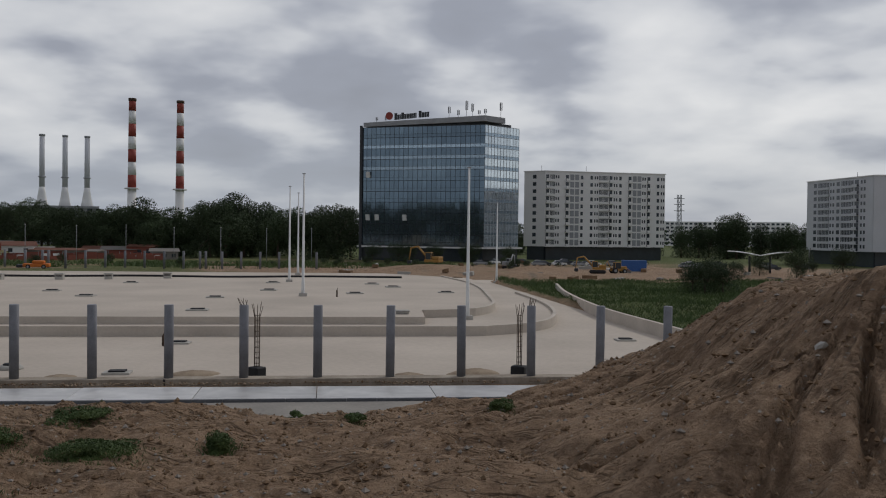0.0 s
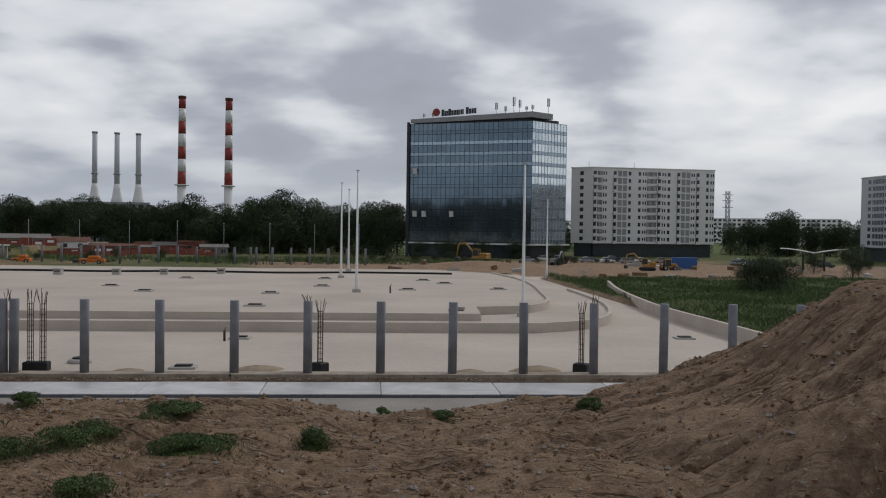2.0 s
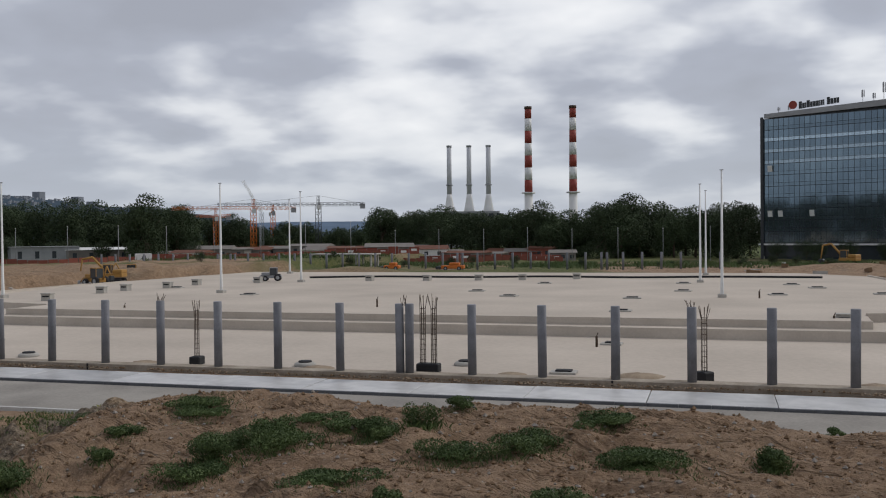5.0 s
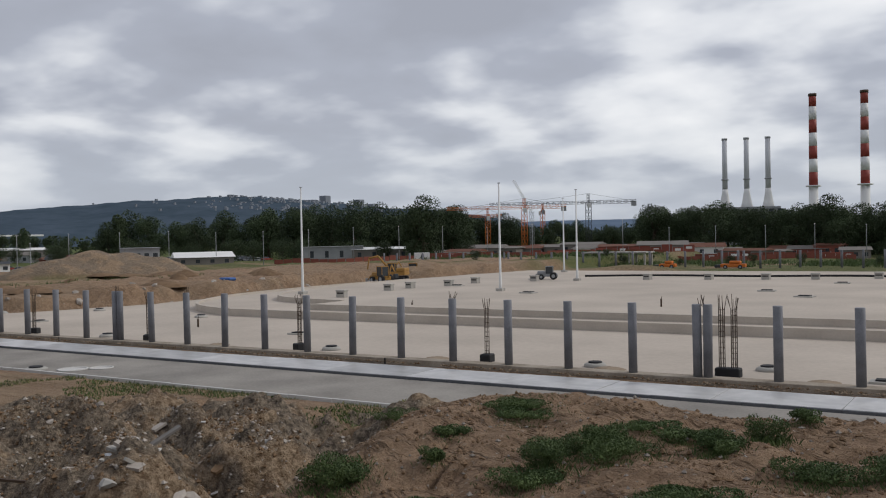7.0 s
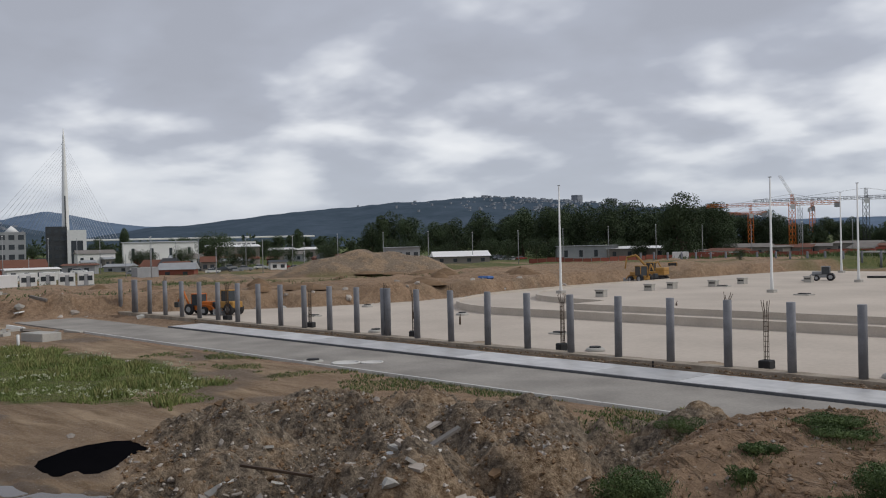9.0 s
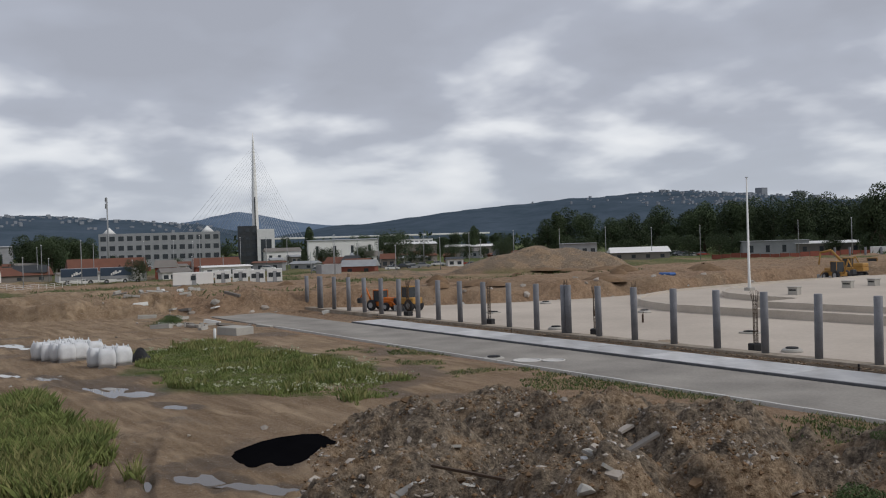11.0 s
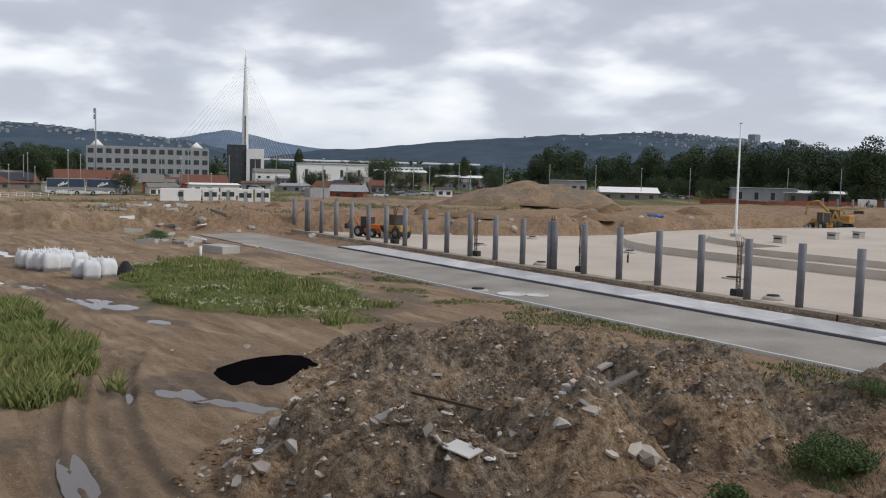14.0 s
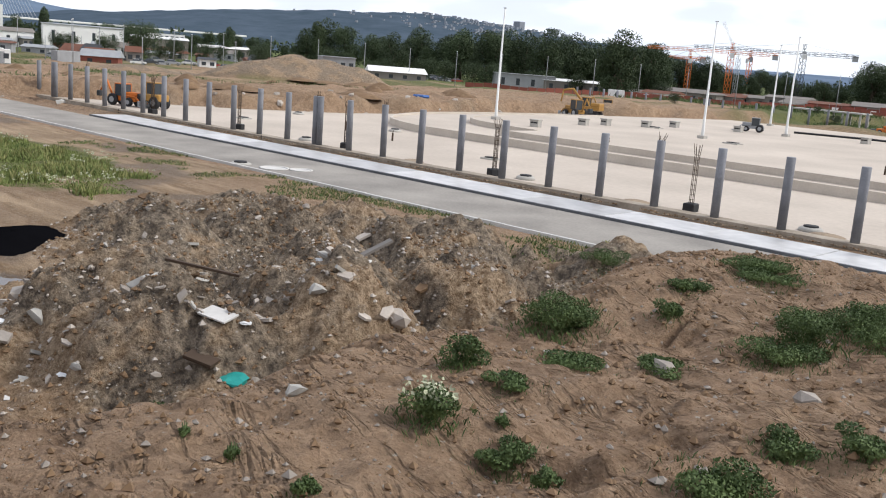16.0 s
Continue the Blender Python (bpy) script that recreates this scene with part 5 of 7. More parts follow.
def dirt_pile(x, y, z, r, h, seed, label="small heap of brown soil", material=None):
    bm = bmesh.new()
    rnd = random.Random(seed)
    rings = []
    for j in range(6):
        v = j / 5
        rr = r * (1 - v) ** 0.9
        rings.append([bm.verts.new((rr * 1.5 * math.cos(a) * rnd.uniform(0.85, 1.1), rr * math.sin(a) * rnd.uniform(0.85, 1.1), h * (1 - (1 - v) ** 1.6) * rnd.uniform(0.85, 1.1) - 0.06 * (j == 0))) for a in [2 * math.pi * i / 14 for i in range(14)]])
    for a, b in zip(rings, rings[1:]):
        for i in range(14):
            bm.faces.new((a[i], a[(i + 1) % 14], b[(i + 1) % 14], b[i]))
    bm.faces.new(rings[-1])
    ob = part("soil_heap", bm, material or M_CLOD, smooth=True)
    ob.matrix_world = pose(x, y, z, 0, 0, rnd.uniform(-20, 20))
    return tagged(ob, label, "soil heap", "soil heaps")


for i, (x, y, r, h) in enumerate(((-7, 52.4, 1.0, 0.4), (9.0, 52.2, 1.1, 0.5), (-26, 52.0, 0.7, 0.25), (5.2, 51.8, 0.6, 0.25), (-14, 51.9, 0.6, 0.22), (-38, 51.9, 0.7, 0.22), (-58, 51.9, 0.8, 0.25))):
    dirt_pile(x, y, YARD_Z, r * 1.1, h * 0.6, i, "low heap of sandy soil by the posts", M_SAND)

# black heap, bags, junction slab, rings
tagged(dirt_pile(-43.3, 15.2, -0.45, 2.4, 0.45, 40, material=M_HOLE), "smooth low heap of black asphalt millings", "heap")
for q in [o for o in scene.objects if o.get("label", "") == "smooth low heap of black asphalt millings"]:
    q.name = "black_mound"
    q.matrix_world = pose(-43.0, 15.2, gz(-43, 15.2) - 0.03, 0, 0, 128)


def bulk_bag(x, y, seed):
    rnd = random.Random(seed)
    o = empty("bulk_bag", pose(x, y, gz(x, y) - 0.02, 0, 0, rnd.uniform(-15, 15)), label="full white woven bulk bag standing on a pallet", category="bag", group="bulk bags on the mud")
    part("pallet", boxed(-0.6, -0.6, 0, 0.6, 0.6, 0.14), M_SHED, o, "worn wooden pallet")
    bm = bmesh.new()
    box(bm, -0.55, -0.55, 0.14, 0.55, 0.55, 1.25)
    bmesh.ops.subdivide_edges(bm, edges=bm.edges[:], cuts=3, use_grid_fill=True)
    for v in bm.verts:
        z = (v.co.z - 0.14) / 1.1
        f = 1 + 0.10 * math.sin(math.pi * z) - 0.12 * (z > 0.9)
        v.co.x *= f + rnd.uniform(-0.03, 0.03)
        v.co.y *= f + rnd.uniform(-0.03, 0.03)
        v.co.z += rnd.uniform(-0.03, 0.03) + (0.12 * (1 - abs(v.co.x)) if z > 0.9 else 0)
    part("sack", bm, M_BAG, o, smooth=True)
    for sx, sy in ((-1, -1), (1, -1), (1, 1), (-1, 1)):
        part("loop", tubes(((0.45 * sx, 0.45 * sy, 1.2), (0.36 * sx, 0.4 * sy, 1.5), 0.035), ((0.36 * sx, 0.4 * sy, 1.5), (0.2 * sx, 0.42 * sy, 1.2), 0.035), n=5), M_BAG, o)


n = 0
for gx, gy, cols, rows, turn in ((-86.5, 12.9, 4, 3, 34), (-78.0, 15.4, 2, 2, 34)):
    for i in range(cols):
        for j in range(rows):
            a = radians(turn)
            bulk_bag(gx + 1.35 * (i * math.cos(a) - j * math.sin(a)) + random.uniform(-0.1, 0.1), gy + 1.35 * (i * math.sin(a) * 0.6 + j * math.cos(a)) + random.uniform(-0.1, 0.1), n)
            n += 1
tagged(dirt_pile(-79.6, 18.8, gz(-79.6, 18.8), 0.7, 0.9, 77, material=M_BLACK), "black tied plastic sack beside the bulk bags", "sack")


def ring(x, y, z, r, h, label, material):
    bm = bmesh.new()
    n = 24
    lathe(bm, [(r, 0), (r, h), (r * 0.82, h), (r * 0.82, h - 0.04)], n)
    o = part("concrete_ring", bm, material)
    o.matrix_world = pose(x, y, z)
    return tagged(o, label, "ring")


ring(-58.2, 38.9, ROAD_Z, 1.0, 0.07, "flat pale concrete ring cast into the road", M_KERB)
ring(-57.0, 40.2, ROAD_Z, 0.8, 0.06, "flat pale concrete ring in the asphalt", M_KERB)
manhole(-60.8, 38.0, ROAD_Z, 0.45, 0.12, label="dark manhole cover in the asphalt road")
o = part("junction_slab", boxed(-1.6, -1.0, -0.1, 1.6, 1.0, 0.75, bevel=0.05), M_WALL)
o.matrix_world = pose(-94.5, 31.6, gz(-94.5, 31.6), 0, 0, 15)
tagged(o, "block of cast concrete beside the road end", "block")
o = part("marker_post", tubes(((0, 0, -0.2), (0, 0, 1.25), 0.12), n=10), M_WHITE); o.matrix_world = pose(-88, 27.4, gz(-88, 27.4)); tagged(o, "short white marker post in the weeds", "post")
rr = random.Random(9)
for i in range(46):
    x, y = rr.uniform(-140, -98), rr.uniform(28, 44)
    if y > 36.5 and x > -120:
        y = 31
    bm = boxed(-rr.uniform(0.3, 1.4), -0.15, -0.05, rr.uniform(0.3, 1.4), rr.uniform(0.1, 0.6), rr.uniform(0.1, 0.45), bevel=0.02)
    o = part("broken_slab", bm, rr.choice((M_WALL, M_WALL, M_SHED, M_WHITE)))
    o.matrix_world = pose(x, y, gz(x, y), rr.uniform(-12, 12), rr.uniform(-12, 12), rr.uniform(0, 180))
    tagged(o, "broken concrete slab piece lying on the mud", "slab", "broken slabs")


# ---- machines and vehicles ----
def wheel(parent, x, y, r, w):
    bm = bmesh.new(); lathe(bm, [(r * 0.55, -w / 2), (r * 0.95, -w / 2), (r, -w * 0.35), (r, w * 0.35), (r * 0.95, w / 2), (r * 0.55, w / 2)], 18)
    t = part("tyre", bm, M_BLACK, parent)
    t.matrix_local = pose(x, y, r, 90)
    bm = bmesh.new(); lathe(bm, [(r * 0.52, -w * 0.51), (r * 0.52, w * 0.51)], 12)
    part("rim", bm, M_GREY, t)


def cab(o, x0, x1, w, z0, z1, colour):
    bm = bmesh.new()
    box(bm, x0, -w / 2, z1 - 0.12, x1, w / 2, z1, bevel=0.03)
    for x in (x0, x1 - 0.08):
        for y in (-w / 2, w / 2 - 0.08):
            box(bm, x, y, z0, x + 0.08, y + 0.08, z1 - 0.1)
    c = part("cab_frame", bm, colour, o)
    part("cab_glass", boxed(x0 + 0.05, -w / 2 + 0.03, z0, x1 - 0.05, w / 2 - 0.03, z1 - 0.1), M_WIN, c)


def loader(x, y, z, turn, s=1.0, colour=None, label="yellow wheeled backhoe loader standing idle", arm=True):
    colour = colour or M_YELLOW
    o = empty("backhoe_loader", pose(x, y, z, 0, 0, turn), label=label, category="digger", group="building machines")
    o.scale = (s, s, s)
    for px, r in ((-1.2, 0.72), (1.3, 0.55)):
        for py in (-0.85, 0.85):
            wheel(o, px, py, r, 0.42)
    bm = boxed(-1.9, -0.55, 0.6, 2.1, 0.55, 1.2, bevel=0.05); box(bm, 0.5, -0.5, 1.2, 2.1, 0.5, 1.75, bevel=0.1)
    part("chassis", bm, colour, o)
    cab(o, -1.1, 0.45, 1.3, 1.2, 2.75, colour)
    bm = bmesh.new()
    for py in (-0.6, 0.6):
        tube(bm, (0.5, py, 1.3), (2.2, py, 1.2), 0.09); tube(bm, (2.2, py, 1.2), (3.0, py, 0.5), 0.09)
    part("loader_arm", bm, colour, o)
    bm = bmesh.new()
    for v in ((2.9, 0.1, 3.0, 0.8), (3.0, 0.08, 3.9, 0.18)):
        box(bm, v[0], -1.1, v[1], v[2], 1.1, v[3])
    part("bucket", bm, M_GREY, o)
    if arm:
        part("boom", tubes(((-1.9, 0, 1.0), (-2.9, 0, 3.0), 0.14, 0.11)), colour, o)
        part("dipper", tubes(((-2.9, 0, 3.0), (-3.9, 0, 1.6), 0.11, 0.09)), colour, o)
        part("digging_bucket", boxed(-4.3, -0.35, 0.9, -3.7, 0.35, 1.6, bevel=0.08), M_DARKSTEEL, o)


def excavator(x, y, z, turn, s=1.0, colour=None, label="yellow tracked excavator with its arm bent"):
    colour = colour or M_YELLOW
    o = empty("excavator", pose(x, y, z, 0, 0, turn), label=label, category="digger", group="building machines")
    o.scale = (s, s, s)
    for py in (-1.0, 1.0):
        bm = boxed(-1.9, py - 0.28, 0, 1.9, py + 0.28, 0.8, bevel=0.28)
        part("track", bm, M_BLACK, o)
    bm = boxed(-1.9, -1.2, 0.95, 1.2, 1.2, 1.5, bevel=0.05); box(bm, -1.9, -1.2, 1.5, -0.4, 1.2, 2.1, bevel=0.12)
    part("upper_body", bm, colour, o)
    cab(o, 0.0, 1.3, 1.0, 1.5, 2.9, colour)
    part("boom", tubes(((1.0, -0.4, 1.6), (3.2, -0.4, 4.0), 0.22, 0.18), ((3.2, -0.4, 4.0), (4.8, -0.4, 3.7), 0.18, 0.15)), colour, o)
    part("dipper", tubes(((4.8, -0.4, 3.7), (5.2, -0.4, 1.2), 0.15, 0.1)), colour, o)
    part("bucket", boxed(4.6, -0.9, 0.4, 5.5, 0.1, 1.2, bevel=0.15), M_DARKSTEEL, o)


loader(-106.5, 54.2, YARD_Z, 20, 0.9, M_ORANGE, label="orange-yellow wheeled loader parked by the fence")
o = empty("road_roller", pose(-103.5, 55.8, YARD_Z, 0, 0, 10), label="yellow road roller beside the posts", category="roller", group="building machines")
bm = bmesh.new(); lathe(bm, [(0.7, -0.9), (0.75, -0.8), (0.75, 0.8), (0.7, 0.9)], 20)
d = part("drum", bm, M_DARKSTEEL, o); d.matrix_local = pose(-1.4, 0, 0.75, 90)
wheel(o, 1.3, -0.7, 0.7, 0.5), wheel(o, 1.3, 0.7, 0.7, 0.5)
part("body", boxed(-1.0, -0.8, 0.8, 2.0, 0.8, 1.6, bevel=0.12), M_YELLOW, o)
cab(o, -0.2, 1.1, 1.3, 1.6, 2.9, M_YELLOW)
for x, y, t in ((-97.5, 128, 160), (-105.5, 150, 30)):
    loader(x, y, 0.2 if y < 140 else 0.0, t, 1.05)
excavator(-101.5, 138, 0.1, 195, 1.1)
loader(-68.2, 131.0, DECK_Z, 200, 0.75, M_GREY, "small grey skid-steer loader on the platform", arm=False)
excavator(27, 240, -0.6, 150, 1.3)
excavator(58, 196, gz(58, 196), 170, 0.9)
loader(63.5, 199, gz(63, 199), 10, 0.9)
excavator(42, 215, gz(42, 215), 60, 0.8, M_GREY, "small pale grey excavator on the rough ground")
loader(-196, 62, gz(-196, 62), 200, 1.0, M_GREY, "muddy grey backhoe loader beside the site huts")
for x, y, w in ((-58, 198, 5.0), (-71, 195, 3.4)):
    o = empty("paving_machine", pose(x, y, gz(x, y), 0, 0, 4), label="bright orange paving machine at the far posts", category="machine", group="building machines")
    bm = boxed(-w / 2, -1, 0.4, w / 2, 1, 1.1, bevel=0.1); box(bm, -w * 0.15, -0.9, 1.1, w * 0.3, 0.9, 1.7, bevel=0.15)
    part("body", bm, M_ORANGE, o)
    part("hopper", boxed(-w / 2 - 1.2, -1.1, 0.3, -w / 2, 1.1, 0.9, bevel=0.1), M_DARKSTEEL, o)
    wheel(o, -w * 0.3, -0.9, 0.45, 0.3), wheel(o, w * 0.3, -0.9, 0.45, 0.3)


def container(x, y, z, turn, material, label, ln=6.0, h=2.6, windows=2):
    o = empty("site_container", pose(x, y, z, 0, 0, turn), label=label, category="container", group="site containers")
    bm = boxed(-ln / 2, -1.2, 0.1, ln / 2, 1.2, h, bevel=0.04)
    body = part("body", bm, material, o)
    for i in range(0 if windows else int(ln / 0.5)):
        part("rib", boxed(-ln / 2 + 0.2 + i * 0.5, -1.225, 0.25, -ln / 2 + 0.4 + i * 0.5, -1.19, h - 0.2), material, body)
    part("frame", boxed(-ln / 2 - 0.05, -1.25, 0, ln / 2 + 0.05, 1.25, 0.2), M_GREY, o)
    for i in range(windows):
        wx = -ln / 2 + ln * (i + 0.5) / max(1, windows)
        p = part("window", boxed(wx - 0.45, -1.26, 1.0, wx + 0.45, -1.2, 1.9), M_WIN, o)
        part("window_frame", boxed(wx - 0.52, -1.245, 0.94, wx + 0.52, -1.21, 1.96), M_WHITE, p)
    if windows:
        part("door", boxed(ln * 0.02 - 0.4, -1.25, 0.2, ln * 0.02 + 0.4, -1.21, 2.2), M_GREY, o)


for az in (160.9, 159.9, 158.9, 157.9):
    x, y = bearing(az, 190, -7, 0.3)
    container(x, y, gz(x, y), az - 90, M_WHITE, "white site office container with two windows", 2.9)
x, y = bearing(162.6, 188, -7, 0.3)
container(x, y, gz(x, y), 74, M_PALE, "plain pale site container on bare ground", 7.5, 2.5, 1)
container(-222, 102, gz(-222, 102), 100, M_GREY, "grey steel storage container", 6, 2.4, 0)
container(69, 205, gz(69, 205), -15, M_BLUE, "bright blue steel container on the rough ground", 5.5, 2.6, 0)
container(-146, 214, gz(-146, 214), 40, M_WHITE, "small white site hut on rough ground", 4, 2.6, 1)


M_CURTAIN = mat("dark_blue_curtain", (0.05, 0.075, 0.115), 0.6, dark=(0.03, 0.045, 0.07), scale=0.5)


def lorry(x, y, turn):
    o = empty("drawbar_lorry", pose(x, y, gz(x, y), 0, 0, turn), label="parked lorry and trailer with dark blue curtain sides", category="lorry")
    for a, b in ((-9.5, -1.3), (-0.8, 6.4)):
        body = part("box_body", boxed(a, -1.25, 1.1, b, 1.25, 3.9, bevel=0.05), M_GREY, o, "grey box body")
        part("curtain", boxed(a + 0.1, -1.28, 1.9, b - 0.1, -1.24, 3.8), M_CURTAIN, body, "dark blue curtain side")
        bm = bmesh.new()
        for k in range(5):
            box(bm, a + 2.4 + 0.45 * k, -1.31, 2.0 + 0.16 * k, a + 2.75 + 0.5 * k, -1.275, 2.5 + 0.2 * (k % 3) + 0.1 * k)
        part("logo_patch", bm, M_WHITE, body, "white plain shape")
    c = part("cab", boxed(6.7, -1.2, 0.8, 8.7, 1.2, 3.7, bevel=0.2), M_WHITE, o)
    part("windscreen", boxed(8.0, -1.23, 2.2, 8.74, 1.23, 3.1), M_WIN, c)
    for px in (-8.2, -3.0, 0.6, 4.8, 7.7):
        for py in (-1.0, 1.0):
            wheel(o, px, py, 0.5, 0.32)


x, y = bearing(167.5, 240, -7, 0.3)
lorry(x, y, 76)


plant_tree(5, 165.6, 232, 5.2, -7, 0.3)


def railing(az0, az1, d):
    """A pale tubular railing along the upper road."""
    a, b = bearing(az0, d, -7, 0.3), bearing(az1, d, -7, 0.3)
    n = 26
    o = empty("railing", label="pale tubular steel railing along the upper road", category="railing")
    tops = []
    for i in range(n + 1):
        x, y = a[0] + (b[0] - a[0]) * i / n, a[1] + (b[1] - a[1]) * i / n
        z = gz(x, y)
        part("post", tubes(((x, y, z - 0.2), (x, y, z + 1.25), 0.05), n=6), M_PALE, o)
        tops.append((x, y, z))
    for h in (0.45, 0.85, 1.2):
        for p, q in zip(tops, tops[1:]):
            part("rail", tubes(((p[0], p[1], p[2] + h), (q[0], q[1], q[2] + h), 0.035), n=5), M_PALE, o)


railing(179, 168.5, 222)


def car(x, y, z, turn, material, label):
    o = empty("car", pose(x, y, z, 0, 0, turn), label=label, category="car", group="parked cars")
    bm = bmesh.new()
    prof = [(-2.1, 0.35), (-2.15, 0.8), (-1.7, 0.95), (0.9, 0.95), (2.0, 0.8), (2.1, 0.35)]
    for s in (-1, 1):
        bm.faces.new([bm.verts.new((px, 0.85 * s, pz)) for px, pz in (prof if s > 0 else prof[::-1])])
    vs = list(bm.verts)
    a, b = vs[:6][::-1], vs[6:]
    for i in range(6):
        bm.faces.new((a[i], a[(i + 1) % 6], b[(i + 1) % 6], b[i]))
    bmesh.ops.recalc_face_normals(bm, faces=bm.faces)
    part("body", bm, material, o)
    bm = bmesh.new()
    lo = [bm.verts.new(p) for p in ((-1.75, -0.78, 0.93), (0.95, -0.78, 0.93), (0.95, 0.78, 0.93), (-1.75, 0.78, 0.93))]
    hi = [bm.verts.new(p) for p in ((-1.2, -0.62, 1.42), (0.2, -0.62, 1.45), (0.2, 0.62, 1.45), (-1.2, 0.62, 1.42))]
    for i in range(4):
        bm.faces.new((lo[i], lo[(i + 1) % 4], hi[(i + 1) % 4], hi[i]))
    part("cabin_glass", bm, M_WIN, o)
    part("roof", boxed(-1.2, -0.62, 1.42, 0.2, 0.62, 1.48), material, o)
    for px in (-1.3, 1.3):
        for py in (-0.75, 0.75):
            wheel(o, px, py, 0.31, 0.2)
    return o


first_cars = [car(-270, 255, 0.3, 20, M_WHITE, "white car parked in a long row"), car(-262, 256, 0.3, 20, M_GREY, "grey car parked in a long row"), car(-254, 255, 0.3, 22, M_DARKSTEEL, "dark car parked in a long row"), car(-246, 253, 0.3, 20, M_RED, "red car parked in a long row")]
cr = random.Random(21)
sh = random.Random(41)
for i in range(96):
    if i < 40:
        x, y, t = -292 + 1.3 * i + cr.uniform(-1, 1), 248 + cr.uniform(-3, 16), cr.uniform(60, 80)
    elif i < 72:
        x, y = bearing(cr.uniform(60.5, 81), cr.uniform(262, 288)); t = cr.uniform(-10, 10)
    else:
        x, y = bearing(cr.uniform(146, 160), cr.uniform(270, 330)); t = cr.uniform(40, 70)
    copy_thing(cr.choice(first_cars[:3] * 3 + first_cars), pose(x, y, gz(x, y), 0, 0, t))


# ---- cranes, sheds, houses ----
def truss(bm, p, q, w, bays, r=0.05):
    """A four-sided lattice boom from p to q."""
    p, q = Vector(p), Vector(q)
    d = (q - p).normalized()
    a = d.orthogonal().normalized()
    b = d.cross(a)
    cor = [(a * s + b * t) * w / 2 for s, t in ((1, 1), (1, -1), (-1, -1), (-1, 1))]
    for c in cor:
        tube(bm, p + c, q + c, r, n=4)
    for i in range(bays):
        u, v = p.lerp(q, i / bays), p.lerp(q, (i + 1) / bays)
        for k in range(4):
            tube(bm, u + cor[k], v + cor[(k + 1) % 4], r * 0.7, n=4, cap=False)


def crane(az, dist, h, jib_l, jib_r, colour, turn, label):
    x, y = bearing(az, dist)
    o = empty("tower_crane", pose(x, y, -0.6, 0, 0, turn), label=label, category="crane", group="tower cranes")
    bm = bmesh.new(); truss(bm, (0, 0, 0), (0, 0, h), 1.5, 9, 0.12)
    part("mast", bm, colour, o)
    bm = bmesh.new(); truss(bm, (-jib_l, 0, h), (1.0, 0, h), 0.8, 18, 0.07)
    part("jib", bm, colour, o)
    bm = bmesh.new(); truss(bm, (0, 0, h), (jib_r, 0, h), 0.9, 7, 0.08)
    part("counter_jib", bm, colour, o)
    part("counterweight", boxed(jib_r - 1.8, -0.6, h - 1.6, jib_r, 0.6, h + 0.2), M_GREY, o, "grey counterweight block")
    bm = bmesh.new(); truss(bm, (0, 0, h), (0, 0, h + 3.2), 0.7, 3, 0.08)
    part("top", bm, colour, o)
    part("tie_bar", tubes(((0, 0, h + 3.2), (-jib_l * 0.7, 0, h + 0.4), 0.05), n=4), M_DARKSTEEL, o)
    part("tie_bar", tubes(((0, 0, h + 3.2), (jib_r * 0.9, 0, h + 0.4), 0.05), n=4), M_DARKSTEEL, o)
    part("cab", boxed(-0.4, -1.7, h - 1.9, 1.0, -0.7, h - 0.2, bevel=0.05), M_WHITE, o, "small white driver's cab")


crane(117.8, 345, 18.2, 28, 15, M_ORANGE, 27, "orange tower crane with a flat jib")
crane(114.0, 350, 19.6, 36, 17, M_DARKSTEEL, 23, "dark steel tower crane with tie bars")
crane(116.6, 420, 18.6, 5, 6, M_ORANGE, -60, "orange tower crane standing further back")
crane(119.9, 400, 16.5, 9, 6, M_ORANGE, 30, "small orange tower crane behind trees")
x, y = bearing(117.3, 380)
o = empty("luffing_crane", pose(x, y, -0.6, 0, 0, 27), label="pale luffing crane boom raised behind the orange crane", category="crane", group="tower cranes")
bm = bmesh.new(); truss(bm, (0, 0, 0), (0, 0, 17.5), 1.2, 8, 0.09)
part("mast", bm, M_GREY, o)
bm = bmesh.new(); truss(bm, (0, 0, 17.5), (-7, 0, 30), 0.7, 9, 0.06)
part("boom", bm, M_PALE, o)


def shed(az, dist, ln, h, turn, wall, roof, label, dep=7, pitch=1.0, wins=3):
    x, y = bearing(az, dist)
    o = empty("shed", pose(x, y, gz(x, y) - 0.2, 0, 0, turn), label=label, category="shed", group="low sheds round the works")
    part("wall", boxed(-ln / 2, -dep / 2, 0, ln / 2, dep / 2, h), wall, o)
    bm = bmesh.new()
    e = 0.5
    v = [bm.verts.new(p) for p in ((-ln / 2 - e, -dep / 2 - e, h), (ln / 2 + e, -dep / 2 - e, h), (ln / 2 + e, dep / 2 + e, h), (-ln / 2 - e, dep / 2 + e, h), (-ln / 2 - e * 0.6, 0, h + pitch), (ln / 2 + e * 0.6, 0, h + pitch))]
    for q in ((0, 1, 5, 4), (2, 3, 4, 5), (1, 2, 5), (3, 0, 4), (3, 2, 1, 0)):
        bm.faces.new([v[i] for i in q])
    part("roof", bm, roof, o)
    for i in range(wins):
        wx = -ln / 2 + ln * (i + 0.5) / wins
        part("window", boxed(wx - 0.6, -dep / 2 - 0.04, h * 0.35, wx + 0.6, -dep / 2 + 0.02, h * 0.75), M_WIN, o)


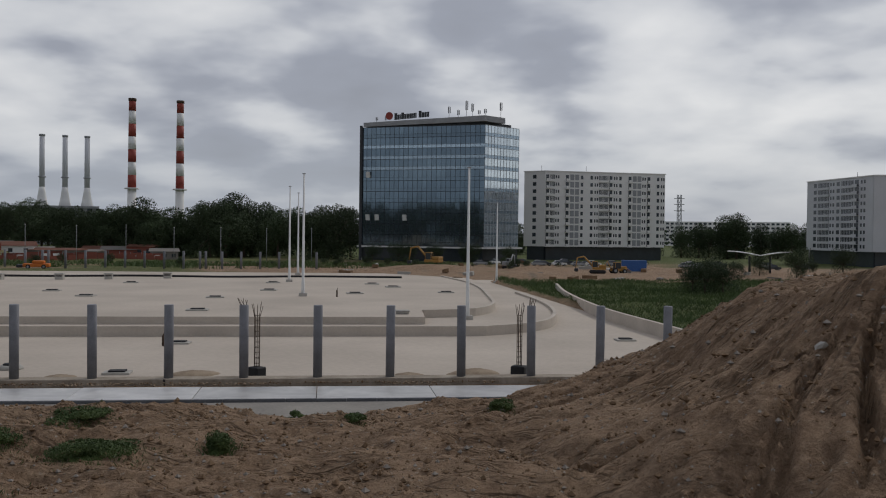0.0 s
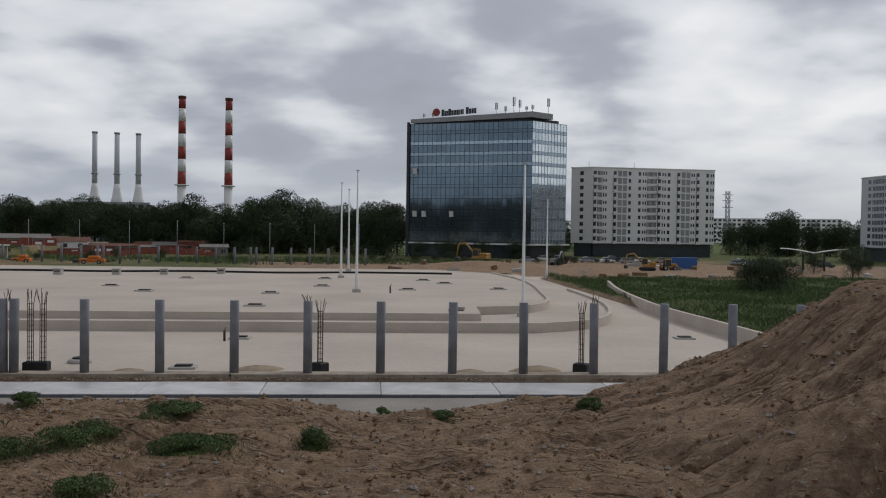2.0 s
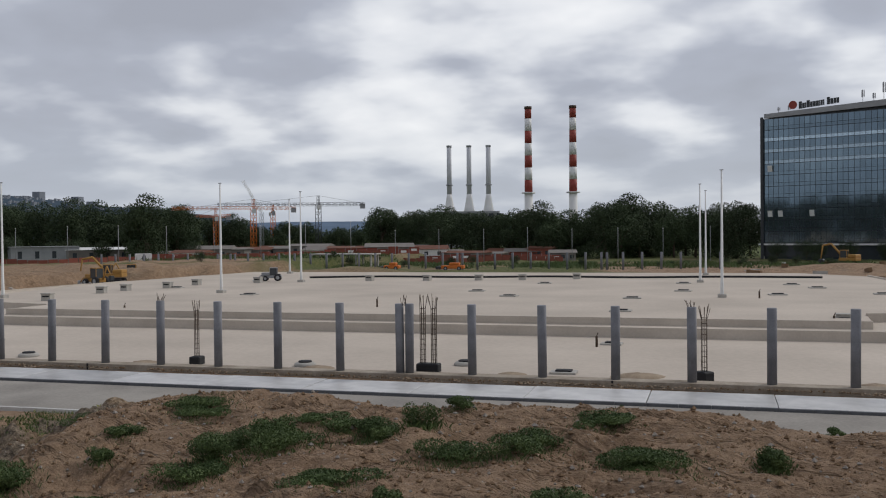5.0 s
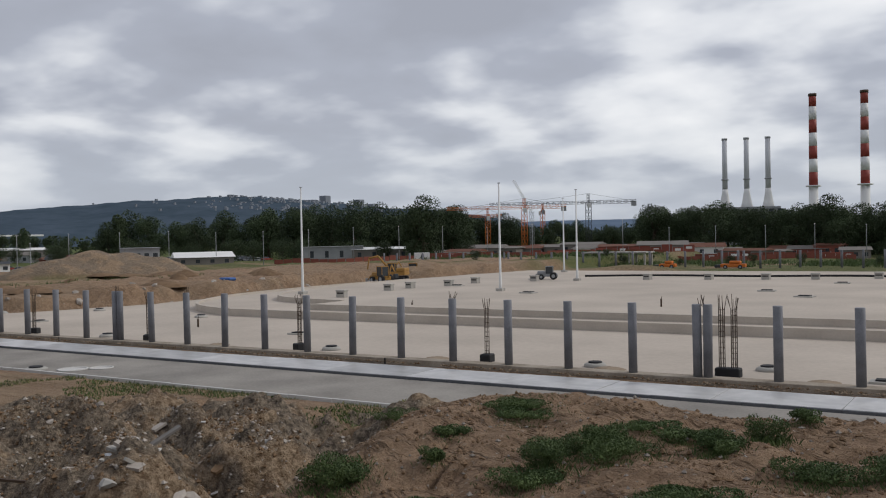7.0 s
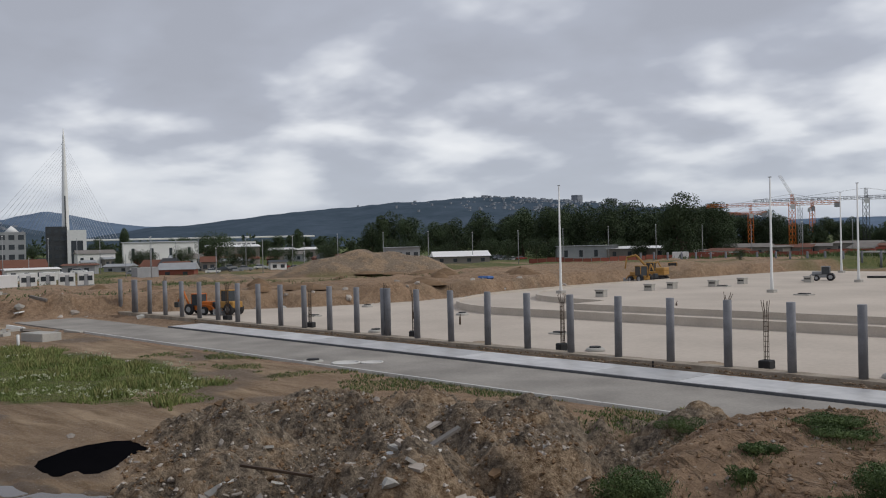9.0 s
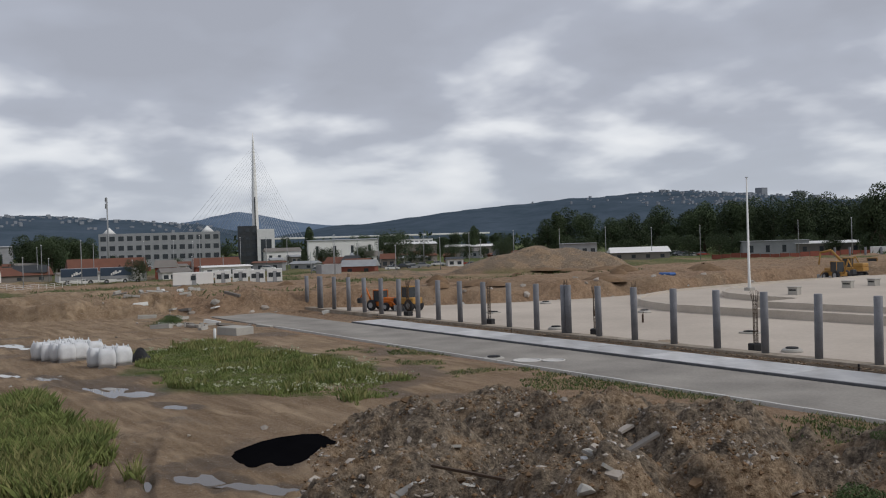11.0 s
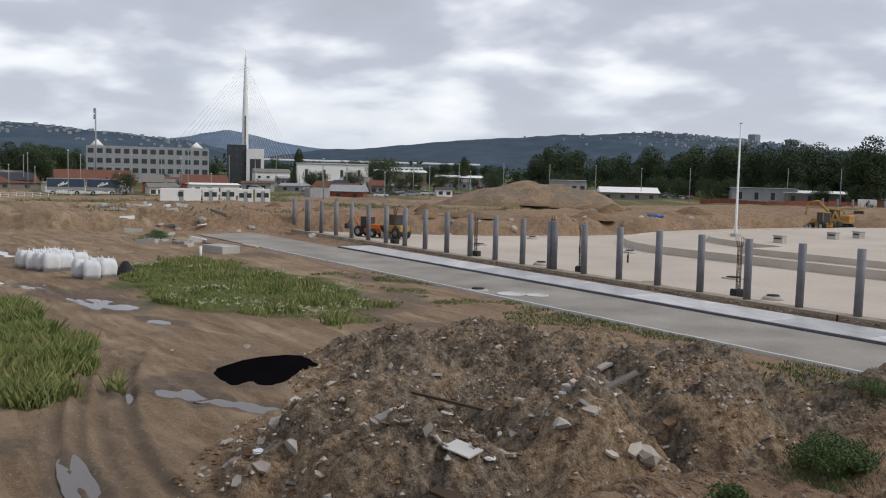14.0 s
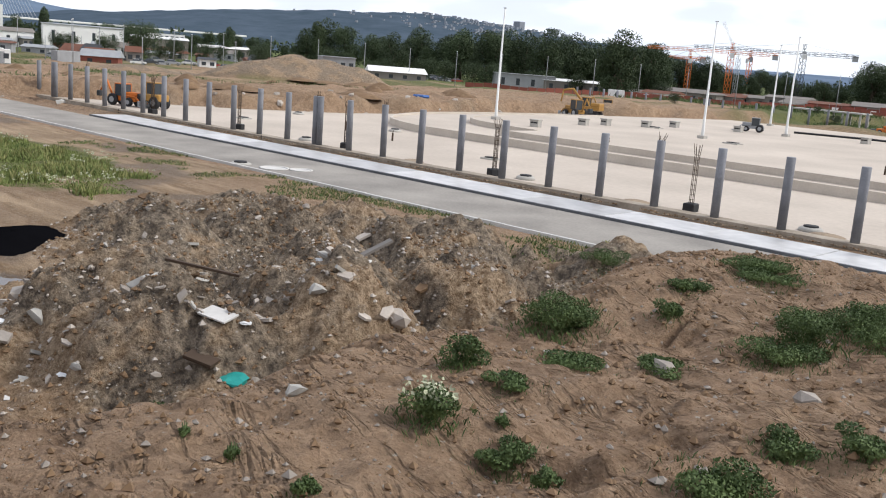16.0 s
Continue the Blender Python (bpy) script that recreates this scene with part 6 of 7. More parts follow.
def hoarding():
    """Red site fence before the sheds, some panels with a pale notice patch."""
    rnd = random.Random(88)
    a, b = bearing(99.5, 300), bearing(124.5, 292)
    m, ln = face_frame(b, a, 0)
    n = int(ln / 3.2)
    o = empty("site_hoarding", m, label="long red metal site fence with pale notice patches", category="fence")
    for i in range(n):
        x, z = i * 3.2, gz(*(m @ Vector((i * 3.2, 0, 0))).to_2d()) + rnd.uniform(-0.1, 0.1)
        p = part("panel", boxed(x + 0.04, 0, z - 0.2, x + 3.16, 0.06, z + rnd.uniform(1.7, 2.1)), M_HOARD, o)
        part("post", boxed(x - 0.04, -0.03, z - 0.2, x + 0.04, 0.1, z + 2.2), M_GREY, o)
        if rnd.random() < 0.45:
            part("notice", boxed(x + 0.7, -0.03, z + 0.7, x + 2.4, -0.005, z + 1.4), M_PALE, p, "pale notice patch")


M_HOARD = mat("faded_red_sheet", (0.30, 0.075, 0.05), 0.7, dark=(0.16, 0.06, 0.045), scale=0.3, amount=1.0, fine=3.0, alpha_random=0.3)
hoarding()
sr = random.Random(31)
for az in np.arange(99.5, 123, 1.15):
    shed(float(az), 318 + sr.uniform(-14, 14), sr.uniform(7, 17), sr.uniform(2.2, 3.6), sr.uniform(-8, 20), sr.choice((M_BRICK, M_SHED, M_PALE, M_SHED)), sr.choice((M_SHED, M_ROOF, M_SHED, M_GREY)), "low weathered shed with a shallow roof", 8, sr.uniform(0.5, 1.3))
for az, d, ln, h, w, r, lab, p in ((129.3, 330, 20, 5.6, M_GREY, M_GREY, "long blue-grey flat-roofed building", 0.1), (126.5, 332, 20, 3.8, M_SHED, M_WHITE, "white low building with a pale roof", 0.8), (136.8, 300, 17, 2.6, M_SHED, M_PALE, "white dealership hall behind parked cars", 1.6), (140.3, 275, 9, 5.6, M_GREY, M_GREY, "grey box-shaped building behind the spoil heap", 0.1), (150.0, 420, 22, 6.5, M_SHED, M_WHITE, "pale industrial hall behind the works", 1.0), (154.0, 420, 30, 9.5, M_PALE, M_GREY, "long beige hall with a flat roof", 0.4), (167.2, 300, 21, 2.4, M_BRICK, M_ROOF, "low house with a brown tiled roof", 3.4), (172.3, 290, 22, 2.0, M_SHED, M_ROOF, "low house with a brown tiled roof", 2.2), (177.5, 300, 20, 2.4, M_SHED, M_ROOF, "low house with a brown tiled roof", 2.4), (174.5, 420, 36, 11, M_GREY, M_GREY, "long grey hall with a flat roof", 0.5), (161.3, 300, 13, 2.4, M_BRICK, M_ROOF, "brick house with a brown tiled roof", 2.6), (163.6, 262, 7, 2.6, M_PALE, M_SHED, "small pale workshop beside the yard", 1.0), (157.5, 400, 14, 6, M_PALE, M_SHED, "pale workshop with a shallow roof", 1.4), (146.5, 420, 20, 5, M_SHED, M_PALE, "white low hall behind trees", 1.0), (168, 262, 16, 2.8, M_WHITE, M_SHED, "white row of low kiosks", 0.4), (160.8, 262, 12, 2.8, M_WHITE, M_PALE, "white row of low kiosks", 0.4)):
    shed(az, d, ln, h, az - 90 + 8, w, r, lab, 9, p, 4)


def office_grey(az0, az1, d, z1, floors, cols, label, material):
    a, b = bearing(az0, d), bearing(az1, d)
    m, ln = face_frame(a, b, 0)
    o = empty("office_house", label=label, category="building")
    w = part("wall", boxed(0, 0, -1, ln, 14, z1), material, o); w.matrix_world = m
    fh = z1 / floors
    for f in range(floors):
        for c in range(cols):
            x = ln * (c + 0.2) / cols
            p = part("window", boxed(x, -0.06, f * fh + 0.8, x + ln * 0.62 / cols, 0.04, f * fh + fh * 0.72), M_WIN, o); p.matrix_world = m
    return o, m, ln


o, m, ln = office_grey(167.6, 161.0, 390, 14.5, 4, 14, "grey four-storey office building with dark windows", M_GREY)
for u in (0.08, 0.9):
    bm = bmesh.new(); lathe(bm, [(3.6, 14.5), (0.15, 17)], 4)
    p = part("roof_cap", bm, M_WHITE, o, "white pyramid roof cap"); p.matrix_world = m @ pose(ln * u, 6, 0, 0, 0, 45)
office_grey(160.0, 158.9, 420, 17, 5, 3, "dark glazed tower block near the bridge", M_DARKSTEEL)
office_grey(158.9, 157.9, 419, 15.5, 1, 1, "white blank-walled tower block", M_WHITE)
office_grey(150.8, 148.6, 460, 9.5, 3, 8, "pale three-storey office house behind trees", M_PALE)
office_grey(71.0, 63.0, 900, 22, 6, 30, "far pale housing blocks over the trees", M_PALE)
office_grey(62.0, 60.9, 360, 9, 3, 4, "low grey glazed building beside the flats", M_GREY)


def canopy_roof(az, d):
    x, y = bearing(az, d)
    o = empty("station_canopy", pose(x, y, gz(x, y), 0, 0, -25), label="white wing-shaped canopy on columns", category="canopy")
    bm = bmesh.new()
    rows = []
    for i in range(13):
        u = -1 + i / 6
        rows.append([bm.verts.new((7 * u, s, 4.0 + 0.9 * abs(math.sin(u * math.pi / 2)) + t)) for s, t in ((-2.5, 0), (2.5, 0), (2.5, 0.15), (-2.5, 0.15))])
    for a, b in zip(rows, rows[1:]):
        for k in range(4):
            bm.faces.new((a[k], a[(k + 1) % 4], b[(k + 1) % 4], b[k]))
    bmesh.ops.recalc_face_normals(bm, faces=bm.faces)
    part("roof", bm, M_WHITE, o)
    for px in (-2.2, 2.2):
        part("column", tubes(((px, 0, 0), (px, 0, 4.0), 0.25)), M_DARKSTEEL, o)


canopy_roof(64.6, 225)


def mast(az, d, h, label, r=0.2):
    x, y = bearing(az, d)
    o = empty("mast", pose(x, y, gz(x, y) if d < 500 else 0), label=label, category="mast")
    bm = bmesh.new(); truss(bm, (0, 0, 0), (0, 0, h), h * 0.06, 12, r)
    part("tower", bm, M_GREY, o)
    for z in (0.7, 0.82, 0.93):
        part("arm", tubes(((-h * 0.1, 0, h * z), (h * 0.1, 0, h * z), r), n=5), M_GREY, o)


mast(69.14, 700, 38, "grey lattice power pylon", 0.25)
mast(94.4, 500, 22, "thin lattice mast behind trees", 0.15)
x, y = bearing(167.2, 330, -7, 0.3)
o = empty("phone_mast", pose(x, y, 0), label="tall steel phone mast with aerials", category="mast")
part("pole", tubes(((0, 0, -1), (0, 0, 25.5), 0.35, 0.2)), M_GREY, o)
for k in range(6):
    part("aerial", boxed(-0.7 + (k % 3) * 0.6, -0.5, 22 + (k // 3) * 2, -0.4 + (k % 3) * 0.6, -0.2, 23.6 + (k // 3) * 2), M_GREY, o)


def street_lamp(az, d, h=9):
    x, y = bearing(az, d)
    o = empty("street_lamp", pose(x, y, gz(x, y), 0, 0, az), label="grey street lamp with a single arm", category="lamp", group="street lamps")
    part("pole", tubes(((0, 0, -0.1), (0, 0, h), 0.11, 0.07), n=6), M_GREY, o)
    part("arm", tubes(((0, 0, h), (1.4, 0, h + 0.3), 0.05), n=5), M_GREY, o)
    part("lamp_head", boxed(1.2, -0.15, h + 0.2, 1.9, 0.15, h + 0.38, bevel=0.03), M_WHITE, o)


for i in range(34):
    street_lamp(91 + 2.65 * i, 285 + 12 * math.sin(i * 2.3), 9.5)
for i in range(22):
    street_lamp(146 + 1.55 * i + math.sin(i * 5.1), 262 + 30 * math.sin(i * 1.7), 7.5 + 2.5 * math.sin(i * 3.3))


def red_fence():
    o = empty("barrier_fence", label="long line of red safety mesh panels on posts", category="fence")
    for i in range(64):
        az = 99.5 + 0.52 * i
        a, b = bearing(az, 284 + 6 * math.sin(i * 0.3)), bearing(az + 0.5, 284 + 6 * math.sin(i * 0.3 + 0.3))
        m, ln = face_frame(b, a, gz(*a))
        p = part("panel", boxed(0.05, 0, 0.1, ln - 0.05, 0.05, 1.5 + 0.1 * math.sin(i)), M_BRICK, o); p.matrix_world = m
        p = part("post", tubes(((0, 0, -0.1), (0, 0, 1.7), 0.05), n=5), M_STEEL, o); p.matrix_world = m


red_fence()
ridge_wall = part("retaining_block", boxed(0, 0, -0.3, 24, 0.6, 1.5, bevel=0.04), M_WALL)
ridge_wall.matrix_world = pose(-107, 119, 0, 0, 0, 100)
tagged(ridge_wall, "unfinished low concrete retaining wall", "wall", kind="structure")
o = part("tarpaulin", boxed(-1.2, -0.8, 0, 1.2, 0.8, 0.5, bevel=0.2), M_BLUE); o.matrix_world = pose(-110, 105, gz(-110, 105) - 0.05); tagged(o, "crumpled blue tarpaulin on the bank", "tarpaulin")
o = empty("bare_frame", pose(-102, 222, -0.6), label="unfinished low concrete frame under the cranes", category="building")
for i in range(5):
    for j in range(2):
        part("column", boxed(i * 4 - 0.2, j * 5 - 0.2, 0, i * 4 + 0.2, j * 5 + 0.2, 3.4), M_WALL, o)
part("slab", boxed(-0.6, -0.6, 3.4, 16.6, 5.6, 3.7), M_WALL, o)
cl = random.Random(51)
for i in range(84):
    az, d = cl.uniform(143, 180), cl.uniform(262, 440)
    shed(az, d, cl.uniform(3, 10), cl.uniform(2.0, 3.3), az - 90 + cl.uniform(-25, 25), cl.choice((M_PALE, M_SHED, M_BRICK, M_GREY, M_SHED)), cl.choice((M_ROOF, M_ROOF, M_SHED, M_GREY, M_DARKSTEEL)), "small low building among trees and parked cars", 6, cl.uniform(0.3, 2.0), 2)
for i in range(40):
    x, y = cl.uniform(2, 95), cl.uniform(168, 245)
    bm = boxed(-cl.uniform(0.3, 1.8), -0.3, -0.1, cl.uniform(0.3, 1.8), cl.uniform(0.2, 1.0), cl.uniform(0.2, 0.9), bevel=0.03)
    o = part("rubble_block", bm, cl.choice((M_WALL, M_SHED, M_CLOD, M_CLOD, M_KERB)))
    o.matrix_world = pose(x, y, gz(x, y), cl.uniform(-8, 8), cl.uniform(-8, 8), cl.uniform(0, 180))
    tagged(o, "block of rubble on the rough ground", "rubble", "rubble beyond the yard")
pr = random.Random(61)
for i in range(22):
    y = pr.uniform(36, 125)
    x = float(bank_line(y)) - pr.uniform(5, 45)
    dirt_pile(x, y, gz(x, y) - 0.15, pr.uniform(1.2, 4.0), pr.uniform(0.4, 1.5), 200 + i, "heap of dug soil on the upper ground", M_CLOD)
# steel column at the edge of the platform
o = empty("platform_column", pose(-13.15, 0.63, gz(-13.15, 0.63) - 0.05), label="grey galvanised steel column on the platform edge", category="column")
part("shaft", boxed(-0.13, -0.13, 0, 0.13, 0.13, 11.5, bevel=0.015), M_GREY, o)
part("base_plate", boxed(-0.25, -0.25, 0, 0.25, 0.25, 0.1), M_DARKSTEEL, o)


# ---- stones, rubbish, weeds ----
def rock_mesh(seed, material):
    rnd = random.Random(seed)
    bm = bmesh.new()
    bmesh.ops.create_icosphere(bm, subdivisions=1, radius=1.0)
    for v in bm.verts:
        v.co *= rnd.uniform(0.65, 1.15)
        v.co.z *= 0.6
    me = bpy.data.meshes.new("stone")
    bm.to_mesh(me); bm.free()
    me.materials.append(material)
    return me


ROCKS = [rock_mesh(i, M_STONE) for i in range(5)] + [rock_mesh(9, M_WALL), rock_mesh(10, M_CLOD)]


def place_rock(x, y, s, k, label="rough grey stone lying on the soil"):
    o = new("stone", ROCKS[k])
    o.matrix_world = pose(x, y, gz(x, y) + 0.02 * s, random.uniform(-30, 30), random.uniform(-30, 30), random.uniform(0, 360)) @ Matrix.Diagonal((s, s * random.uniform(0.6, 1.0), s, 1))
    return tagged(o, label, "stone", "stones on the ground")


place_rock(-26.8, 11.6, 0.55, 5, "large pale broken concrete lump on the rubble")
for x, y, s, k in ((-22.6, 16.0, 0.5, 0), (-31, 10.5, 0.42, 1), (-29.5, 10.2, 0.36, 5), (-24.8, 13.4, 0.4, 2), (-23.8, 14.4, 0.28, 5), (-14.2, 14.0, 0.3, 3), (-11.5, 13.2, 0.3, 0), (-27.5, 9.0, 0.3, 5), (6.0, 9.5, 0.22, 0), (9.5, 14.2, 0.16, 5), (-16.5, 8.0, 0.2, 5), (-15.5, 12.4, 0.22, 5), (-36.5, 13.5, 0.4, 2), (-33.5, 11.2, 0.45, 4), (-38, 15.5, 0.35, 0), (-21.8, 14.9, 0.3, 3)):
    place_rock(x, y, s, k)
qr = random.Random(77)
for i in range(230):
    x, y = qr.uniform(-42, -20), qr.uniform(7, 26)
    if heap(np.array([x]), np.array([y]))[0] > 0.15:
        place_rock(x, y, qr.choice((0.06, 0.07, 0.08, 0.1, 0.12, 0.16, 0.2)), qr.randrange(7))


def shard(x, y, s, seed):
    """A broken piece of slab with a split outline."""
    rnd = random.Random(seed)
    n = rnd.choice((4, 5, 5, 6))
    pts = [(s * rnd.uniform(0.6, 1.2) * math.cos(6.28 * i / n + rnd.uniform(-0.3, 0.3)), 0.65 * s * rnd.uniform(0.6, 1.2) * math.sin(6.28 * i / n + rnd.uniform(-0.3, 0.3))) for i in range(n)]
    o = part("concrete_shard", prism(pts, 0, 0.28 * s), rnd.choice((M_STONE, M_STONE, M_STONE, M_WALL, M_WALL, M_KERB, M_CLOD)))
    o.matrix_world = pose(x, y, gz(x, y) + 0.02, rnd.uniform(-35, 35), rnd.uniform(-35, 35), rnd.uniform(0, 360))
    tagged(o, "flat broken shard of concrete on the rubble heap", "shard", "shards on the rubble")


for i in range(150):
    if i < 70:
        x, y = qr.uniform(-40, -21), qr.uniform(8, 24)
    else:
        cx, cy = qr.choice(((-24.6, 15.6), (-25.2, 12.4), (-31.5, 9.8), (-28.0, 9.4)))
        x, y = qr.gauss(cx, 0.8), qr.gauss(cy, 0.6)
    if heap(np.array([x]), np.array([y]))[0] > 0.1:
        shard(x, y, qr.choice((0.1, 0.13, 0.17, 0.22, 0.3)), 900 + i)
for i in range(50):
    y = qr.uniform(30, 125)
    x = float(bank_line(y)) + qr.gauss(-1.5, 3.0)
    s = qr.choice((0.25, 0.35, 0.5, 0.8))
    place_rock(x, y, s, qr.randrange(6), "block of broken concrete on the cut bank")
for i in range(20):
    place_rock(qr.uniform(-130, -44), qr.uniform(4, 34), qr.choice((0.1, 0.15, 0.25)), qr.randrange(6))


def gravel():
    """Loose clods and chips, joined."""
    rnd = np.random.default_rng(8)
    base = np.array([(1, 0, 0), (-1, 0, 0), (0, 1, 0), (0, -1, 0), (0, 0, 0.8), (0, 0, -0.8)], float)
    tri = np.array([(0, 2, 4), (2, 1, 4), (1, 3, 4), (3, 0, 4), (2, 0, 5), (1, 2, 5), (3, 1, 5), (0, 3, 5)])
    obs = []
    for name, n, box_, mats, cond, lab in (("rubble_chips", 46000, (-46, -20, 6, 28), (M_CLOD, M_STONE), "heap", "broken stone and concrete chips over the rubble heap"), ("soil_clods", 30000, (-20, 14, 4, 26), (M_CLOD, M_STONE), "berm", "small clods and stones on the bare soil"), ("beam_spill", 7000, (-100, 32, 48.6, 49.94), (M_SAND, M_CLOD), "beam", "soil and chips spilt along the foundation beam")):
        x, y = rnd.uniform(box_[0], box_[1], n), rnd.uniform(box_[2], box_[3], n)
        if cond == "beam":
            y = box_[3] - (box_[3] - box_[2]) * rnd.random(n) ** 2.2
            keep = fbm(x, y, 2.5, 3, 53) + 0.9 * (y - 49.2) > -0.1
        elif cond == "heap":
            keep = heap(x, y) > 0.06
        else:
            keep = masks(x, y)[0] > 0.3
        x, y = x[keep], y[keep]
        z = ground_z(x, y)
        if cond == "beam":
            z = np.full(len(x), ROAD_Z + 0.14)
        k = len(x)
        s = 0.02 + 0.09 * rnd.random(k) ** 3 if cond == "beam" else 0.014 + 0.075 * rnd.random(k) ** 6 if cond == "berm" else 0.016 + 0.10 * rnd.random(k) ** 7
        v = base[None] * (s[:, None, None] * rnd.uniform(0.5, 1.2, (k, 6, 1)))
        a = rnd.uniform(0, 6.28, k)
        c, sn = np.cos(a)[:, None], np.sin(a)[:, None]
        v = np.stack([v[..., 0] * c - v[..., 1] * sn + x[:, None], v[..., 0] * sn + v[..., 1] * c + y[:, None], v[..., 2] + z[:, None] + 0.3 * s[:, None]], -1)
        f = (tri[None] + 6 * np.arange(k)[:, None, None]).reshape(-1, 3)
        me = bpy.data.meshes.new(name)
        me.from_pydata(v.reshape(-1, 3).tolist(), [], f.tolist())
        for m in mats:
            me.materials.append(m)
        me.polygons.foreach_set("material_index", np.repeat((rnd.random(k) < (0.2 if cond == "berm" else 0.26)).astype(np.int32), 8))
        tagged(new(name, me), lab, "gravel", kind="stuff")


gravel()


def litter(name, bm, material, x, y, dz, turn, label, tilt=(0, 0)):
    o = part(name, bm, material)
    o.matrix_world = pose(x, y, gz(x, y) + dz, tilt[0], tilt[1], turn)
    return tagged(o, label, name.replace("_", " ").split()[-1], "rubbish on the rubble heap")


litter("wooden_plank", boxed(-1.0, -0.14, 0, 1.0, 0.14, 0.06), M_SHED, -24.4, 16.2, 0.25, 62, "weathered plank leaning on the rubble", (0, -28))
litter("wooden_batten", boxed(-0.9, -0.05, 0, 0.9, 0.05, 0.06), M_STEEL, -25.6, 12.4, 0.2, 40, "dark batten lying on the rubble", (0, 8))
litter("plaster_board", boxed(-0.4, -0.25, 0, 0.4, 0.25, 0.04), M_KERB, -24.6, 12.2, 0.12, 15, "broken white board among the rubble", (10, 6))
litter("tin_tray", boxed(-0.36, -0.2, 0, 0.36, 0.2, 0.08), M_STEEL, -24.0, 11.4, 0.1, 25, "dark tray of rubbish in the hollow", (6, 10))


def cloth(x, y, r, material, label, seed):
    bm = bmesh.new()
    rnd = random.Random(seed)
    bmesh.ops.create_icosphere(bm, subdivisions=2, radius=r)
    for v in bm.verts:
        v.co *= rnd.uniform(0.6, 1.15)
        v.co.z *= 0.3
    litter("crumpled_sheet", bm, material, x, y, 0.08, 0, label)


M_TEAL = mat("teal_plastic", (0.02, 0.30, 0.27), 0.45, scale=4.0)
cloth(-23.5, 11.9, 0.42, M_TEAL, "crumpled teal plastic sheet among the rubble", 1)
for i, (x, y, r) in enumerate(((-25.4, 15.6, 0.3), (-25.0, 15.9, 0.22), (-24.8, 15.3, 0.25), (-25.9, 15.4, 0.2), (-30.3, 9.6, 0.35), (-31.8, 11.2, 0.3), (-26.4, 9.4, 0.25), (-24.2, 12.7, 0.25))):
    cloth(x, y, r * 0.6, M_BAG, "crumpled white plastic scrap on the rubble", 10 + i)


def blades(rnd, x, y, z, h, lean=0.35, w=0.03):
    """Grass blades: two bent triangles each."""
    n = len(x)
    a = rnd.uniform(0, 6.28, n)
    dx, dy = np.cos(a), np.sin(a)
    b = rnd.uniform(0, 6.28, n)
    bx, by = np.cos(b) * h * lean * rnd.uniform(0.3, 1.4, n), np.sin(b) * h * lean * rnd.uniform(0.3, 1.4, n)
    p0 = np.stack([x - dx * w, y - dy * w, z - 0.03], -1)
    p1 = np.stack([x + dx * w, y + dy * w, z - 0.03], -1)
    p2 = np.stack([x + dx * w * 0.7 + bx * 0.4, y + dy * w * 0.7 + by * 0.4, z + h * 0.6], -1)
    p3 = np.stack([x + bx, y + by, z + h], -1)
    return np.stack([p0, p1, p2, p3], 1).reshape(-1, 3)


def patch(name, n, x, y, h, material, label, w=0.03, lean=0.35, seed=1):
    rnd = np.random.default_rng(seed)
    z = ground_z(x, y)
    ob = new(name, cloud_mesh(name, blades(rnd, x, y, z, h, lean, w), material))
    return tagged(ob, label, "grass", kind="stuff")


def ellipse_pts(rnd, n, cx, cy, rx, ry, turn=0, seed=62):
    x, y = rnd.uniform(-1.15, 1.15, n) * rx, rnd.uniform(-1.15, 1.15, n) * ry
    c, s = math.cos(turn), math.sin(turn)
    X, Y = cx + x * c - y * s, cy + x * s + y * c
    k = np.hypot(x / rx, y / ry) + 0.3 * fbm(X, Y, 3, 3, seed) < 0.95
    return X[k], Y[k]


g = np.random.default_rng(5)
X, Y = ellipse_pts(g, 52000, -70, 24, 17, 6.8)
dens = fbm(X, Y, 2.2, 3, 90)
patch("grass_patch", 0, X, Y, np.clip(0.2 + 0.28 * dens, 0.05, 0.6) * g.uniform(0.6, 1.3, len(X)), M_TALL, "weedy green grass patch between mud and road", 0.035, 0.6)
k = dens > 0.25
patch("yellow_weeds", 0, X[k][::3], Y[k][::3], 0.55 * g.uniform(0.6, 1.2, len(X[k][::3])), M_DRY, "yellowish seeding weeds in the grass patch", 0.05, seed=2)
k = (fbm(X, Y, 3.5, 2, 91) > 0.25)
xf, yf = X[k][::7], Y[k][::7]
pts = leaf_cloud(g, [(a, b, gz(a, b) + 0.42, 0.10, 0.10, 0.06) for a, b in zip(xf[:300], yf[:300])], 1800, 0.05)
tagged(new("flower_heads", cloud_mesh("flower_heads", pts, M_FLOWER)), "white flower heads over the weeds", "flowers", kind="stuff")
X, Y = ellipse_pts(g, 80000, -58, 2.6, 17, 6.2, 0.12, 63)
patch("tall_grass", 0, X, Y, (0.55 + 0.3 * fbm(X, Y, 3, 3, 92)) * g.uniform(0.5, 1.4, len(X)), M_TALL, "tall fresh green grass beside the muddy track", 0.018, 0.7, 3)
k = fbm(X, Y, 2.5, 3, 93) > -0.1
patch("dry_grass", 0, X[k][::3], Y[k][::3], 0.75 * g.uniform(0.5, 1.3, len(X[k][::3])), M_DRY, "yellow seed stalks in the tall grass", 0.035, 0.4, 4)
n = 16000
X, Y = g.uniform(-240, -126, n), g.uniform(26, 120, n)
k = (masks(X, Y)[1] > 0.9) & (fbm(X, Y, 16, 4, 65) > 0.15) & (np.hypot(X + 162, Y - 110) > 26)
X, Y = X[k], Y[k]
